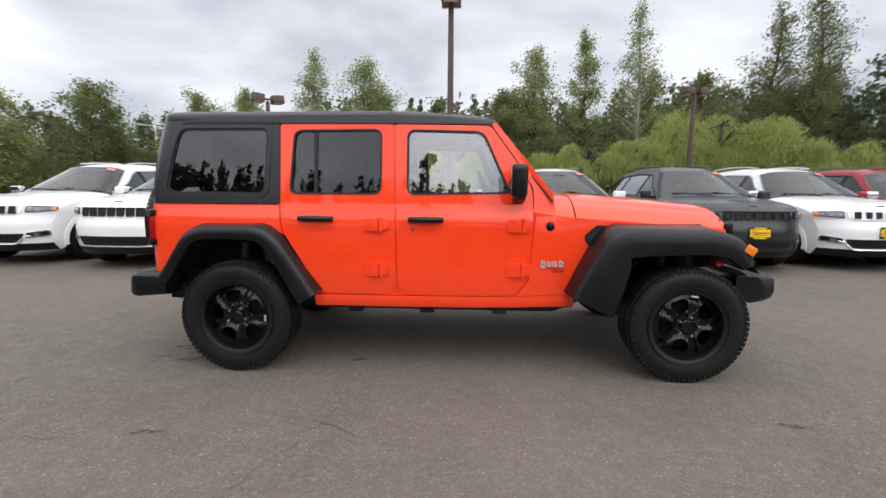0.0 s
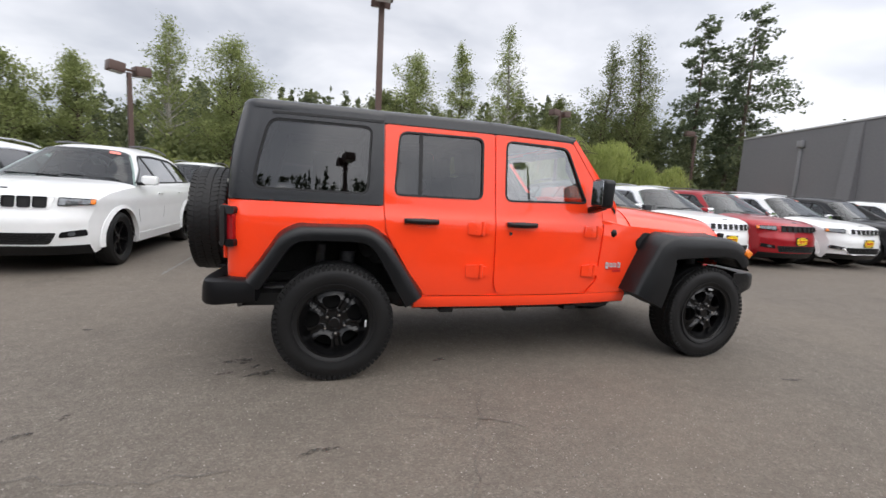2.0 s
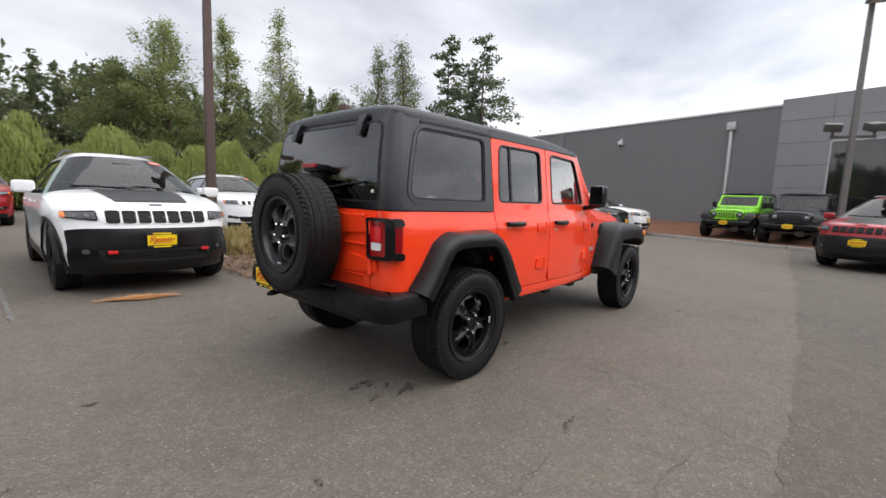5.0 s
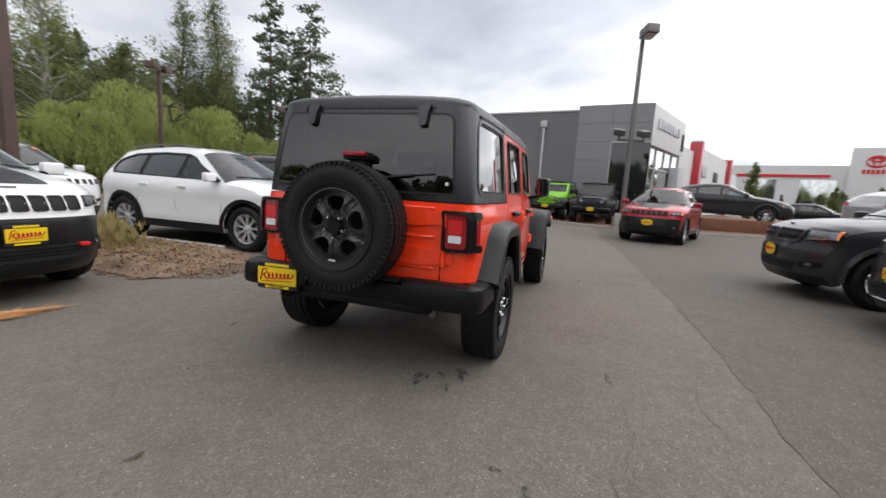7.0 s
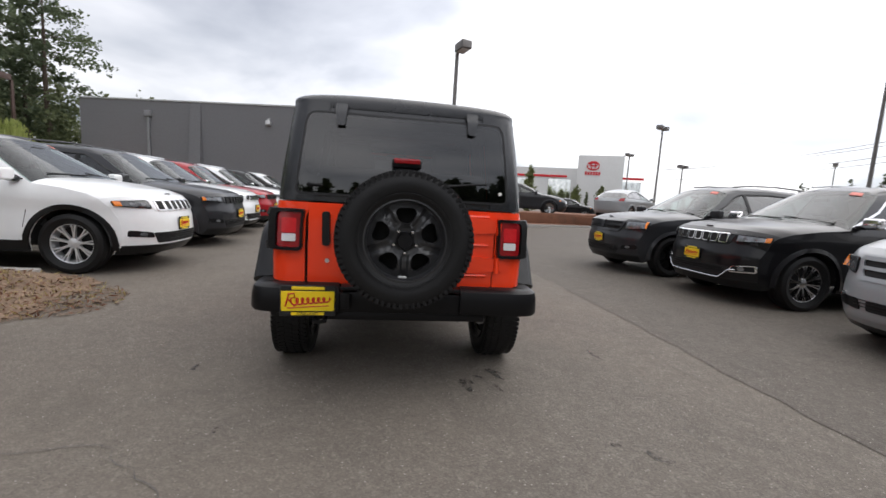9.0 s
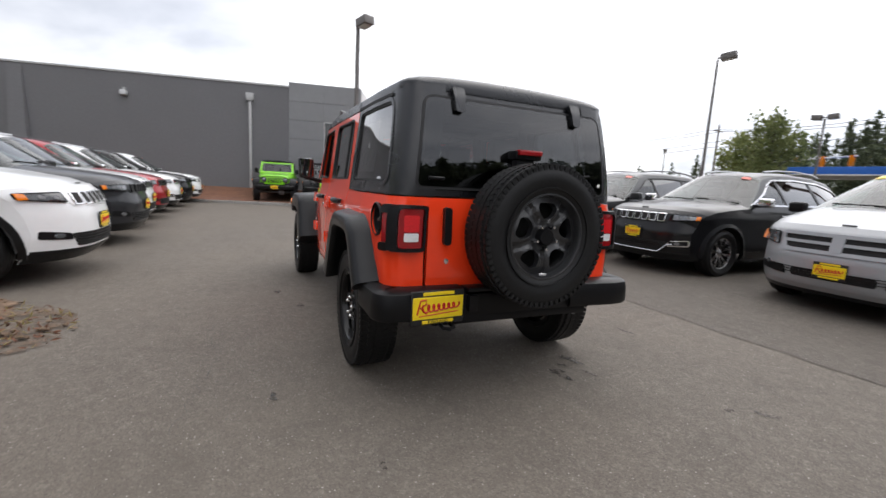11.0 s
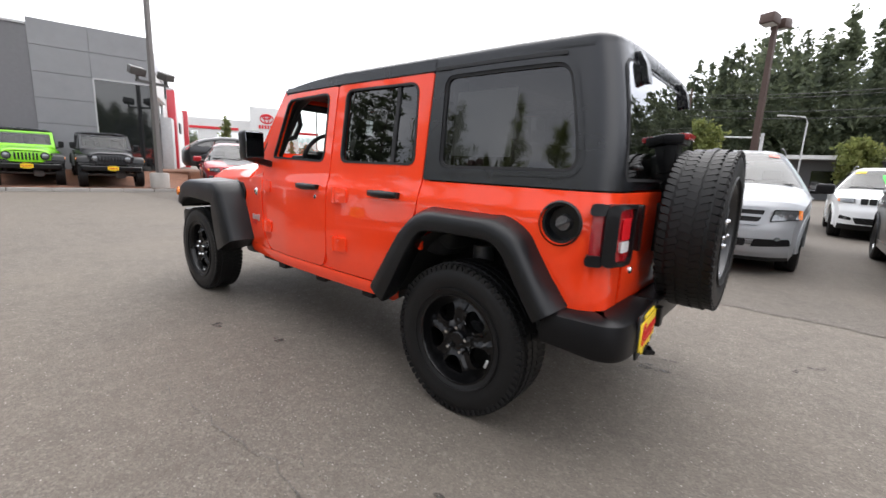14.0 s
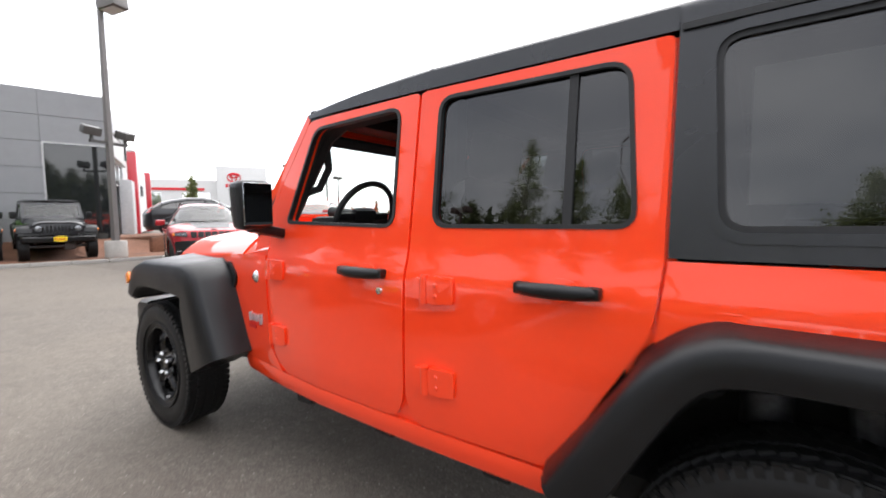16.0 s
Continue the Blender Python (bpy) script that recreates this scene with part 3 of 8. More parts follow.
        rear = rounded([(-1.178, 1.665), (-1.176, 1.128), (-1.160, 0.965), (-1.045, 0.775), (-0.905, 0.545), (-0.435, 0.538), (-0.398, 0.62), (-0.418, 1.663)], [0.02, 0, 0.05, 0.06, 0.05, 0.07, 0.05, 0.02], 4)
        win_f = rounded([(-0.325, 1.208), (0.352, 1.222), (0.170, 1.616), (-0.325, 1.628)], [0.055, 0.035, 0.055, 0.055], 5)
        frontd = rounded([(-0.408, 1.663), (-0.387, 0.62), (-0.345, 0.538), (0.375, 0.538), (0.468, 0.64), (0.502, 1.10), (0.497, 1.245), (0.425, 1.375), (0.215, 1.655)], [0.02, 0.05, 0.07, 0.12, 0.08, 0.05, 0.05, 0.02, 0.03], 5)
        for nm, outline, win, gl, hx, hinges in (("rear_door", rear, win_r, M_TINT, -0.93, -0.50), ("front_door", frontd, win_f, M_GLASS, -0.20, 0.435)):
            door = P(nm, sheet(outline, [win], f, 0.035, 0.04 if hero else 0.08), paint_mat)
            part("window_seal", sheet(ring(win, 0.004), [ring(win, -0.008)], lambda u, z, d: f(u, z, d + 0.004), 0.022, 0.06), M_SEAL, door)
            if not (nm == "front_door" and s > 0 and hero):
                part("window_pane", sheet(ring(win, -0.006), [], lambda u, z, d: f(u, z, d - 0.012), 0.0, 0.09), gl, door, "dark tinted window pane" if gl is M_TINT else "clear window pane").visible_shadow = False
            if hero:
                part("inner_trim", sheet(outline, [win], lambda u, z, d: f(u, z, d - 0.038), 0.012, 0.09), M_TRIM, door, "black inner door trim")
            if nm == "rear_door":
                part("window_divider", sheet([(-0.950, 1.20), (-0.926, 1.20), (-0.926, 1.63), (-0.950, 1.63)], [], lambda u, z, d: f(u, z, d - 0.004), 0.01, 0.1), M_SEAL, door)
            # recessed grip behind the handle, then the handle itself
            part("handle_recess", sheet([(hx + 0.062 * math.cos(t), 1.045 + 0.032 * math.sin(t)) for t in np.linspace(0, 2 * math.pi, 17)[:-1]], [], lambda u, z, d: f(u, z, d + 0.004 - 0.002), 0.004, 0.03), paint_mat, door)
            bm = bmesh.new()
            rings = []
            for t in np.linspace(0, 1, 9):
                u = hx - 0.112 + 0.224 * t
                hgt = 0.017 + 0.004 * (1 - abs(2 * t - 1))
                out = 0.040 - 0.026 * abs(2 * t - 1) ** 3
                c = f(u, 1.047, 0)
                rings.append([(c.x, c.y + s * (out + o), c.z + zz * hgt) for o, zz in ((0.010, -0.6), (0.014, 0.0), (0.010, 0.6), (-0.002, 1.0), (-0.014, 0.6), (-0.014, -0.6), (-0.002, -1.0))])
            loft(bm, rings)
            for u in (hx - 0.096, hx + 0.096):
                c = f(u, 1.047, 0.012)
                add_box(bm, c, (0.04, 0.035, 0.032), bevel=0.008)
            part("door_handle", bm, M_FLARE, door, "black grab handle")
            if nm == "front_door":
                bm = bmesh.new()
                lathe(bm, [(0.001, 0.006), (0.012, 0.006), (0.014, 0.0)], 14)
                part("door_lock", bm, M_CHROME, door, "chrome key lock", at=Matrix.Translation(f(hx - 0.085, 0.985, 0.002)) @ pose(0, 0, 0, 0, 0, 0 if s > 0 else 180))
            for hz in (0.715, 1.012):
                bm = bmesh.new()
                c = f(hinges, hz, 0)
                prof = rounded([(-0.105, -0.042), (-0.012, -0.045), (-0.012, 0.045), (-0.105, 0.042)], 0.012, 2)
                sheet([(hinges + a, hz + b) for a, b in prof], [], lambda u, z, d: f(u, z, d + 0.020 - 0.010 * smooth01((hinges - 0.05 - u) / 0.05)), 0.022, 0.03, bm)
                p0, p1 = f(hinges + 0.004, hz - 0.046, 0.014), f(hinges + 0.004, hz + 0.046, 0.014)
                tube(bm, [p0, p1], 0.015, 10)
                sheet([(hinges + a, hz + b) for a, b in rect(0.014, -0.034, 0.055, 0.034, 0.01, 2)], [], lambda u, z, d: f(u, z, d + 0.015), 0.017, 0.03, bm)
                part("hinge", bm, paint_mat, door)
                for b in (-0.018, 0.018):
                    part("hinge_bolt", box(f(hinges - 0.045, hz + b, 0.020), (0.014, 0.006, 0.014), bevel=0.003, seg=1), paint_mat, door)

        # painted pillar and door frames behind the gaps
        bm = bmesh.new()
        for a0, b0, a1, b1 in ((-0.56, 0.533, -0.33, 1.20), (-0.50, 1.19, -0.335, 1.66), (-0.95, 0.533, -0.5, 0.62), (-0.36, 0.533, 0.52, 0.62), (0.40, 0.60, 0.53, 1.10), (-1.20, 0.78, -1.10, 1.66)):
            sheet([(a0, b0), (a1, b0), (a1, b1), (a0, b1)], [], lambda u, z, d: f(u, z, d - 0.014), 0.014, 0.15, bm)
        P("door_frame", bm, paint_mat)
        P("roof_skirt", sheet([(-1.184, 1.671), (0.222, 1.667), (0.236, 1.684), (-0.10, 1.716), (-0.45, 1.727), (-1.184, 1.727)], [], lambda u, z, d: f(u, z, d + 0.003), 0.03, 0.08), top_mat)
        if hero:
            P("roof_rail", sheet([(-1.95, 1.640), (0.17, 1.640), (0.15, 1.690), (-1.95, 1.694)], [], lambda u, z, d: f(u, z, d - 0.060), 0.02, 0.12), M_TRIM, "black inner roof rail")
        # body side between door and front wheel, running forward under the hood edge
        arch_f = [(1.504 + 0.62 * math.cos(a), 0.45 + 0.52 * math.sin(a)) for a in np.linspace(math.pi * 0.97, math.pi * 0.37, 14)]
        cowl = [(0.52, 1.07), (0.512, 1.0), (0.485, 0.64), (0.400, 0.535), (0.80, 0.535)] + [(0.86, 0.56)] + arch_f[1:] + [(1.855, 0.935), (1.855, 0.985), (1.3, 1.025), (0.80, 1.062)]
        P("front_body_side", sheet(cowl, [], f, 0.03, 0.09), paint_mat)
        P("windscreen_pillar", sheet([(0.508, 1.075), (0.655, 1.068), (0.640, 1.215), (0.245, 1.685), (0.222, 1.660), (0.432, 1.378), (0.504, 1.245)], [], lambda u, z, d: f(u, z, d - 0.003), 0.04, 0.06), paint_mat)
        # side vent
        vent = rounded([(0.850, 0.945), (0.858, 0.905), (0.93, 0.83), (1.06, 1.005), (0.93, 1.015)], 0.018, 3)
        vp = P("side_vent", sheet(vent, [ring(vent, -0.014)], lambda u, z, d: f(u, z, d + 0.010), 0.014, 0.03), M_FLARE)
        part("vent_mesh", sheet(ring(vent, -0.010), [], lambda u, z, d: f(u, z, d + 0.004), 0.004, 0.04), M_SEAL, vp)
        # wheel-arch flares
        pts, lips = arc_path([(-1.985, 0.655), (-1.93, 0.73), (-1.80, 0.935), (-1.69, 0.990), (-1.28, 0.995), (-1.155, 0.905), (-0.925, 0.555)], [0.085, 0.085, 0.08, 0.08, 0.08, 0.10, 0.13], [0, 0.05, 0.10, 0.10, 0.12, 0.12, 0])
        P("fender_flare", sweep_flare(s, pts, lips), M_FLARE)
        pts, lips = arc_path([(0.755, 0.555), (0.83, 0.72), (0.955, 0.955), (1.055, 1.003), (1.60, 0.998), (1.775, 0.945), (1.845, 0.80)], [0.28, 0.26, 0.215, 0.165, 0.145, 0.135, 0.09], [0, 0.12, 0.20, 0.20, 0.18, 0.12, 0])
        P("fender_flare", sweep_flare(s, pts, lips), M_FLARE)
        sg = P("turn_signal", box((1.802, s * 0.900, 0.885), (0.065, 0.020, 0.055), Matrix.Rotation(0.55, 3, "Y"), 0.008), M_AMBER, "amber turn signal lens")
        # hood latch, tow eye, antenna foot
        P("hood_latch", box((1.62, s * (half_width(1.62, 1.0) + 0.004), 1.000), (0.040, 0.018, 0.050), bevel=0.008), M_PLASTIC)
        bm = bmesh.new()
        lathe(bm, [(0.001, 0.014), (0.016, 0.012), (0.027, 0.004), (0.030, 0.0)], 18)
        if s < 0:
            part("antenna_base", bm, M_PLASTIC, root, "black antenna foot", at=Matrix.Translation(f(0.615, 1.005, 0.0)) @ pose(0, 0, 0, 0, 0, 180))
        else:
            part("trail_badge", bm, M_CHROME, root, "round silver badge", at=Matrix.Translation(f(0.615, 0.96, 0.0)))
        # emblem bars (no lettering)
        bm = bmesh.new()
        for i, (u, hh) in enumerate(((0.575, 0.058), (0.617, 0.042), (0.655, 0.042), (0.697, 0.050))):
            sheet(rounded([(u - 0.015, 0.755 - hh / 2 + 0.005), (u + 0.015, 0.755 - hh / 2), (u + 0.017, 0.755 + hh / 2 - 0.008), (u - 0.013, 0.755 + hh / 2)], 0.008, 2), [rect(u - 0.006, 0.748, u + 0.006, 0.762)], lambda a, z, d: f(a, z, d + 0.006), 0.006, 0.02, bm)
        P("side_emblem", bm, M_ALLOY, "silver emblem bars")
        bm = bmesh.new()
        sheet(rect(0.575, 0.722, 0.72, 0.728), [], lambda a, z, d: f(a, z, d + 0.004), 0.004, 0.05, bm)
        sheet(rect(0.64, 0.698, 0.72, 0.716), [], lambda a, z, d: f(a, z, d + 0.004), 0.004, 0.05, bm)
        P("trim_bar", bm, M_PRINTRED)

        # mirror
        yb = half_width(0.42, 1.22)
        mir = P("wing_mirror", box((0.385, s * (yb + 0.150), 1.300), (0.100, 0.150, 0.205), Matrix.Rotation(s * -0.05, 3, "X"), 0.034, 3), M_FLARE, "black door mirror")
        bm = bmesh.new()
        add_box(bm, (0.400, s * (yb + 0.055), 1.185), (0.075, 0.15, 0.045), Matrix.Rotation(s * 0.22, 3, "X"), 0.018)
        add_box(bm, (0.395, s * (yb + 0.130), 1.208), (0.066, 0.07, 0.055), None, 0.020)
        part("mirror_arm", bm, M_FLARE, mir)
        part("mirror_glass", box((0.3345, s * (yb + 0.150), 1.301), (0.004, 0.128, 0.178), None, 0.0015, 1), M_MIRROR, mir)

        # tail lamp: black guard with red side lens and lit face
        lamp = P("tail_lamp", sheet(rect(-2.275, 0.852, -2.100, 1.092, 0.030), [rect(-2.262, 0.868, -2.142, 1.076, 0.02)], lambda u, z, d: f(u, z, d + 0.046), 0.075, 0.04), M_PLASTIC, "square tail lamp in black guard")
        part("red_lens", sheet(rect(-2.260, 0.870, -2.144, 1.074, 0.018), [], lambda u, z, d: f(u, z, d + 0.032), 0.04, 0.04), M_REDLENS, lamp, "red lamp lens")
        part("reverse_lens", sheet(rect(-2.238, 0.905, -2.168, 0.949, 0.008), [], lambda u, z, d: f(u, z, d + 0.038), 0.012, 0.04), M_CLEARLENS, lamp, "clear reversing lens")
        part("lower_lens", sheet(rect(-2.240, 0.955, -2.166, 1.040, 0.010), [], lambda u, z, d: f(u, z, d + 0.037), 0.010, 0.04), M_BRIGHTRED, lamp, "brighter red inner lens")
        part("side_lens", sheet(rect(-2.106, 0.890, -2.066, 1.054, 0.012), [], lambda u, z, d: f(u, z, d + 0.028), 0.035, 0.03), M_REDLENS, lamp, "red side marker lens")
        for z0 in (0.852, 1.048):
            part("lamp_guard", sheet(rect(-2.108, z0, -2.056, z0 + 0.044, 0.016), [], lambda u, z, d: f(u, z, d + 0.040), 0.05, 0.03), M_PLASTIC, lamp)

        # hardtop side with its window
        qwin = rounded([(-1.985, 1.205), (-1.280, 1.200), (-1.258, 1.640), (-1.945, 1.642)], [0.075, 0.06, 0.06, 0.075], 6)
        ht = [(-2.300, 1.140), (-1.183, 1.140), (-1.186, 1.722), (-2.300, 1.722)]
        side_top = P("hardtop_side", sheet(ht, [qwin], f, 0.03, 0.07), top_mat)
        part("window_moulding", sheet(ring(qwin, 0.024), [ring(qwin, 0.0)], lambda u, z, d: f(u, z, d + 0.005), 0.018, 0.06), top_mat, side_top)
        part("window_seal", sheet(ring(qwin, 0.004), [ring(qwin, -0.014)], lambda u, z, d: f(u, z, d - 0.001), 0.022, 0.06), M_SEAL, side_top)
        part("window_pane", sheet(ring(qwin, -0.005), [], lambda u, z, d: f(u, z, d - 0.009), 0.0, 0.09), M_TINT, side_top, "dark tinted window pane").visible_shadow = False
        part("drip_rail", sheet(rounded([(-1.93, 1.668), (-1.19, 1.668), (-1.19, 1.684), (-1.93, 1.684)], 0.004, 1), [], lambda u, z, d: f(u, z, d + 0.008), 0.012, 0.1), M_SEAL, side_top)

    # belt rail under the hardtop (dark shadow gap)
    # roof: rear part and two front panels, with a crown and a rounded edge
    def roof_fn(x0, x1, tail):
        def fn(t, q):
            t = t ** 1.8 if tail else t
            x = x0 + (x1 - x0) * t
            yy = math.copysign(1 - (1 - abs(2 * q - 1)) ** 1.7, q - 0.5)
            w = half_width(x, 1.722) + 0.001
            end = max(0.0, min(1.0, (-1.935 - x) / REAR_R))
            w -= REAR_R * (1 - math.sqrt(1 - end ** 2))
            z = 1.722 + (0.042 * math.sqrt(max(0.0, 1 - abs(yy) ** 9)) + 0.024 * (1 - yy * yy)) * math.sqrt(max(0.0, 1 - end ** 3))
            if x > -0.45:
                z -= 0.045 * ((x + 0.45) / 0.70) ** 1.5
            return Vector((x, yy * w, z))
        return fn
    P("roof_panel", slab(roof_fn(-2.045, -0.452, True), 26, 36, (0, 0, -0.030)), top_mat)
    P("front_roof_panel", slab(roof_fn(-0.444, 0.245, False), 8, 36, (0, 0, -0.030)), top_mat)
    # back of the hardtop above and beside the glass
    glassr = rounded([(-0.625, 1.188), (0.625, 1.188), (0.575, 1.655), (-0.575, 1.655)], [0.035, 0.035, 0.06, 0.06], 5)
    rearo = [(-0.66, 1.142), (0.66, 1.142), (0.605, 1.722), (-0.605, 1.722)]
    hb = P("hardtop_back", sheet(rearo, [ring(glassr, 0.0)], lambda y, z, d: back(y, z, d - 0.012), 0.03, 0.09), top_mat)
    rg = P("rear_glass", sheet(ring(glassr, -0.004), [], lambda y, z, d: back(y, z, d + 0.004), 0.0, 0.12), M_TINT, "dark tinted lift-up rear glass")
    rg.visible_shadow = False
    part("glass_seal", sheet(ring(glassr, 0.010), [ring(glassr, -0.022)], lambda y, z, d: back(y, z, d + 0.001), 0.015, 0.08), M_SEAL, rg)
    for y in (-0.388, 0.388):
        bm = bmesh.new()
        sheet(rounded([(y - 0.036, 1.716), (y + 0.036, 1.716), (y + 0.032, 1.66), (y + 0.024, 1.585), (y - 0.024, 1.585), (y - 0.032, 1.66)], 0.012, 3), [], lambda a, z, d: back(a, z, d + 0.032 - 0.014 * smooth01((z - 1.66) / 0.05)), 0.028, 0.03, bm)
        part("glass_hinge", bm, top_mat, rg, "black glass hinge")
    part("brake_lamp", box(tuple(back(0.0, 1.398, 0.085)), (0.05, 0.150, 0.030), bevel=0.008), M_REDLENS, rg, "red high-mounted brake lamp")
    bm = bmesh.new()
    add_box(bm, tuple(back(0.0, 1.385, 0.04)), (0.10, 0.17, 0.05), bevel=0.015)
    add_box(bm, tuple(back(0.0, 1.30, 0.02)), (0.06, 0.12, 0.16), bevel=0.015)
    part("brake_lamp_mount", bm, M_PLASTIC, rg)
    bm = bmesh.new()
    tube(bm, [back(-0.02, 1.215, 0.03), back(-0.16, 1.26, 0.035), back(-0.36, 1.285, 0.022)], 0.009, 6)
    tube(bm, [back(-0.10, 1.262, 0.016), back(-0.50, 1.300, 0.010)], 0.006, 6)
    add_box(bm, tuple(back(-0.02, 1.215, 0.02)), (0.05, 0.07, 0.06), bevel=0.015)
    part("rear_wiper", bm, M_PLASTIC, rg, "black rear wiper")
    bm = bmesh.new()
    add_box(bm, tuple(back(-0.578, 1.245, 0.010)), (0.006, 0.020, 0.020), bevel=0.002, seg=1)
    part("glass_sticker", bm, M_PAPER, rg, "small white sticker")
    part("glass_latch", box(tuple(back(0.52, 1.235, 0.012)), (0.02, 0.09, 0.018), bevel=0.005, seg=1), M_PLASTIC, rg)

    # tailgate with ribs, handle and exposed hinges
    tg = P("tailgate", sheet(rounded([(-0.562, 0.655), (0.552, 0.655), (0.552, 1.133), (-0.562, 1.133)], 0.02, 3), [], lambda y, z, d: back(y, z, d - 0.004 * smooth01((abs(z - 0.89) - 0.17) / 0.06) + 0.004), 0.03, 0.06), paint_mat)
    part("gate_handle", sheet(rounded([(0.425, 0.885), (0.468, 0.885), (0.472, 1.085), (0.430, 1.085)], 0.018, 3), [], lambda y, z, d: back(y, z, d + 0.034), 0.034, 0.03), M_FLARE, tg, "black upright tailgate handle")
    bm = bmesh.new()
    lathe(bm, [(0.001, -0.012), (0.013, -0.012), (0.016, -0.006), (0.017, 0.004)], 14, "x")
    part("gate_lock", bm, M_CHROME, tg, "chrome key lock", at=Matrix.Translation(back(0.44, 0.795, 0.0)))
    for hz in (0.805, 1.045):
        bm = bmesh.new()
        sheet(rounded([(-0.575, hz - 0.040), (-0.49, hz - 0.045), (-0.40, hz - 0.055), (-0.30, hz - 0.055), (-0.30, hz + 0.055), (-0.40, hz + 0.055), (-0.49, hz + 0.045), (-0.575, hz + 0.040)], 0.015, 2), [], lambda y, z, d: back(y, z, d + 0.018), 0.018, 0.03, bm)
        tube(bm, [back(-0.585, hz - 0.05, 0.020), back(-0.585, hz + 0.05, 0.020)], 0.018, 10)
        sheet(rect(-0.64, hz - 0.035, -0.60, hz + 0.035, 0.008, 2), [], lambda y, z, d: back(y, z, d + 0.016), 0.018, 0.03, bm)
        part("gate_hinge", bm, paint_mat, tg)
    for z0 in (0.735, 0.925, 1.10):
        part("gate_rib", tube(bmesh.new(), [back(-0.28, z0, 0.006), back(-0.52, z0, 0.006)], 0.010, 6), paint_mat, tg)
    # spare wheel carrier and wheel
    bm = bmesh.new()
    add_box(bm, (-2.19, 0, 0.96), (0.16, 0.24, 0.24), bevel=0.02)
    add_box(bm, (-2.16, 0, 1.14), (0.08, 0.10, 0.36), bevel=0.02)
    part("spare_carrier", bm, M_PLASTIC, tg)
    lathe_b = bmesh.new()
    lathe(lathe_b, [(0.001, -0.02), (0.04, -0.02), (0.05, 0.0), (0.05, 0.03)], 20, "x")
    part("camera_pod", lathe_b, M_PLASTIC, tg, at=pose(-2.40, 0, 0.962))
    wheel(root, pose(-2.318, 0.0, 0.962, 0, 0, 90), RIM_GREY, "spare wheel with dark rim mounted on the tailgate", weight=radians(-88))

    # rear bumper: moulded ends wrapped round the corners and a stepped centre
    bm = bmesh.new()
    for s in (-1, 1):
        plan = rounded([(-2.190, 0.36), (-2.214, 0.70), (-2.196, 0.806), (-1.94, 0.822)], 0.05, 5, closed=False)
        rings = []
        for i, p in enumerate(plan):
            q0, q1 = plan[max(0, i - 1)], plan[min(len(plan) - 1, i + 1)]
            d = Vector((q1[0] - q0[0], q1[1] - q0[1])).normalized()
            n = Vector((-d.y, d.x))
            low = 0.505 + 0.02 * smooth01((p[0] + 2.10) / 0.16)
            prof = [(-0.10, low + 0.01), (0.0, low), (0.040, low + 0.006), (0.050, low + 0.022), (0.046, 0.610), (0.036, 0.648), (0.010, 0.664), (-0.10, 0.664)]
            rings.append([(p[0] + n.x * o, s * (p[1] + n.y * o), z) for o, z in prof])
        loft(bm, rings)
    add_box(bm, (-2.155, 0, 0.565), (0.13, 0.80, 0.130), bevel=0.025)
    P("rear_bumper", bm, M_PLASTIC, "black moulded rear bumper")
    P("bumper_step", box((-2.20, 0, 0.655), (0.10, 0.70, 0.022), bevel=0.008), M_PLASTIC)
    bm = bmesh.new()
    add_box(bm, (-2.14, 0, 0.475), (0.10, 1.05, 0.05), bevel=0.015)
    tube(bm, [(-2.16, 0.43, 0.480), (-2.255, 0.43, 0.462), (-2.275, 0.46, 0.460), (-2.255, 0.49, 0.462), (-2.16, 0.49, 0.480)], 0.012, 8)
    P("tow_hook", bm, M_PLASTIC)
    plate = dealer_plate(root, pose(-2.250, 0.525, 0.578, 0, 0, 184))
    if hero:
        part("plate_lettering", text_mesh("KIRKLAND", 0.024, 0.001, M_PRINTBLACK), None, plate, "black capital letters", at=pose(0.0115, 0, -0.074, 90, 0, 90))
    # recessed lamp box beside the plate
    P("bumper_sensor_box", box((-2.250, 0.32, 0.585), (0.03, 0.055, 0.09), bevel=0.008), M_PLASTIC)

    # hood, cowl and windscreen
    def hood_fn(t, q):
        x = 0.79 + (1.845 - 0.79) * t
        yy = math.copysign(1 - (1 - abs(2 * q - 1)) ** 1.5, q - 0.5)
        w = half_width(x, 1.05) - 0.002
        ze = 1.062 - 0.072 * t
        zc = 1.212 - 0.078 * t ** 1.3
        k = 1 - abs(yy) ** 5.5
        z = ze + (zc - ze) * k
        z += 0.012 * math.exp(-((abs(yy) - 0.42) / 0.10) ** 2) * (1 - t * 0.5)
        if t > 0.95:
            z -= 0.035 * ((t - 0.95) / 0.05) ** 2
        return Vector((x, yy * w, z))
    P("hood", slab(hood_fn, 18, 26, (0, 0, -0.03)), paint_mat)

    def cowl_fn(t, q):
        x = 0.50 + (0.782 - 0.50) * t
        yy = math.copysign(1 - (1 - abs(2 * q - 1)) ** 1.5, q - 0.5)
        w = half_width(x, 1.07) - 0.004
        k = 1 - abs(yy) ** 5.5
        ze = 1.10 - 0.04 * t
        return Vector((x, yy * w, ze + (1.238 - 0.026 * t - ze) * k))
    P("cowl_panel", slab(cowl_fn, 6, 20, (0, 0, -0.03)), paint_mat)
    # windscreen frame on a slanted plane
    def screen(y, q, d):
        x = 0.628 + (0.225 - 0.628) * q + 0.03 * d
        z = 1.225 + (1.700 - 1.225) * q + d
        k = 1 - 0.04 * abs(y) ** 2
        return Vector((x + 0.03 * (1 - (y / 0.72) ** 2) * (1 - q * 0.6), y * (1 - 0.060 * q), z))
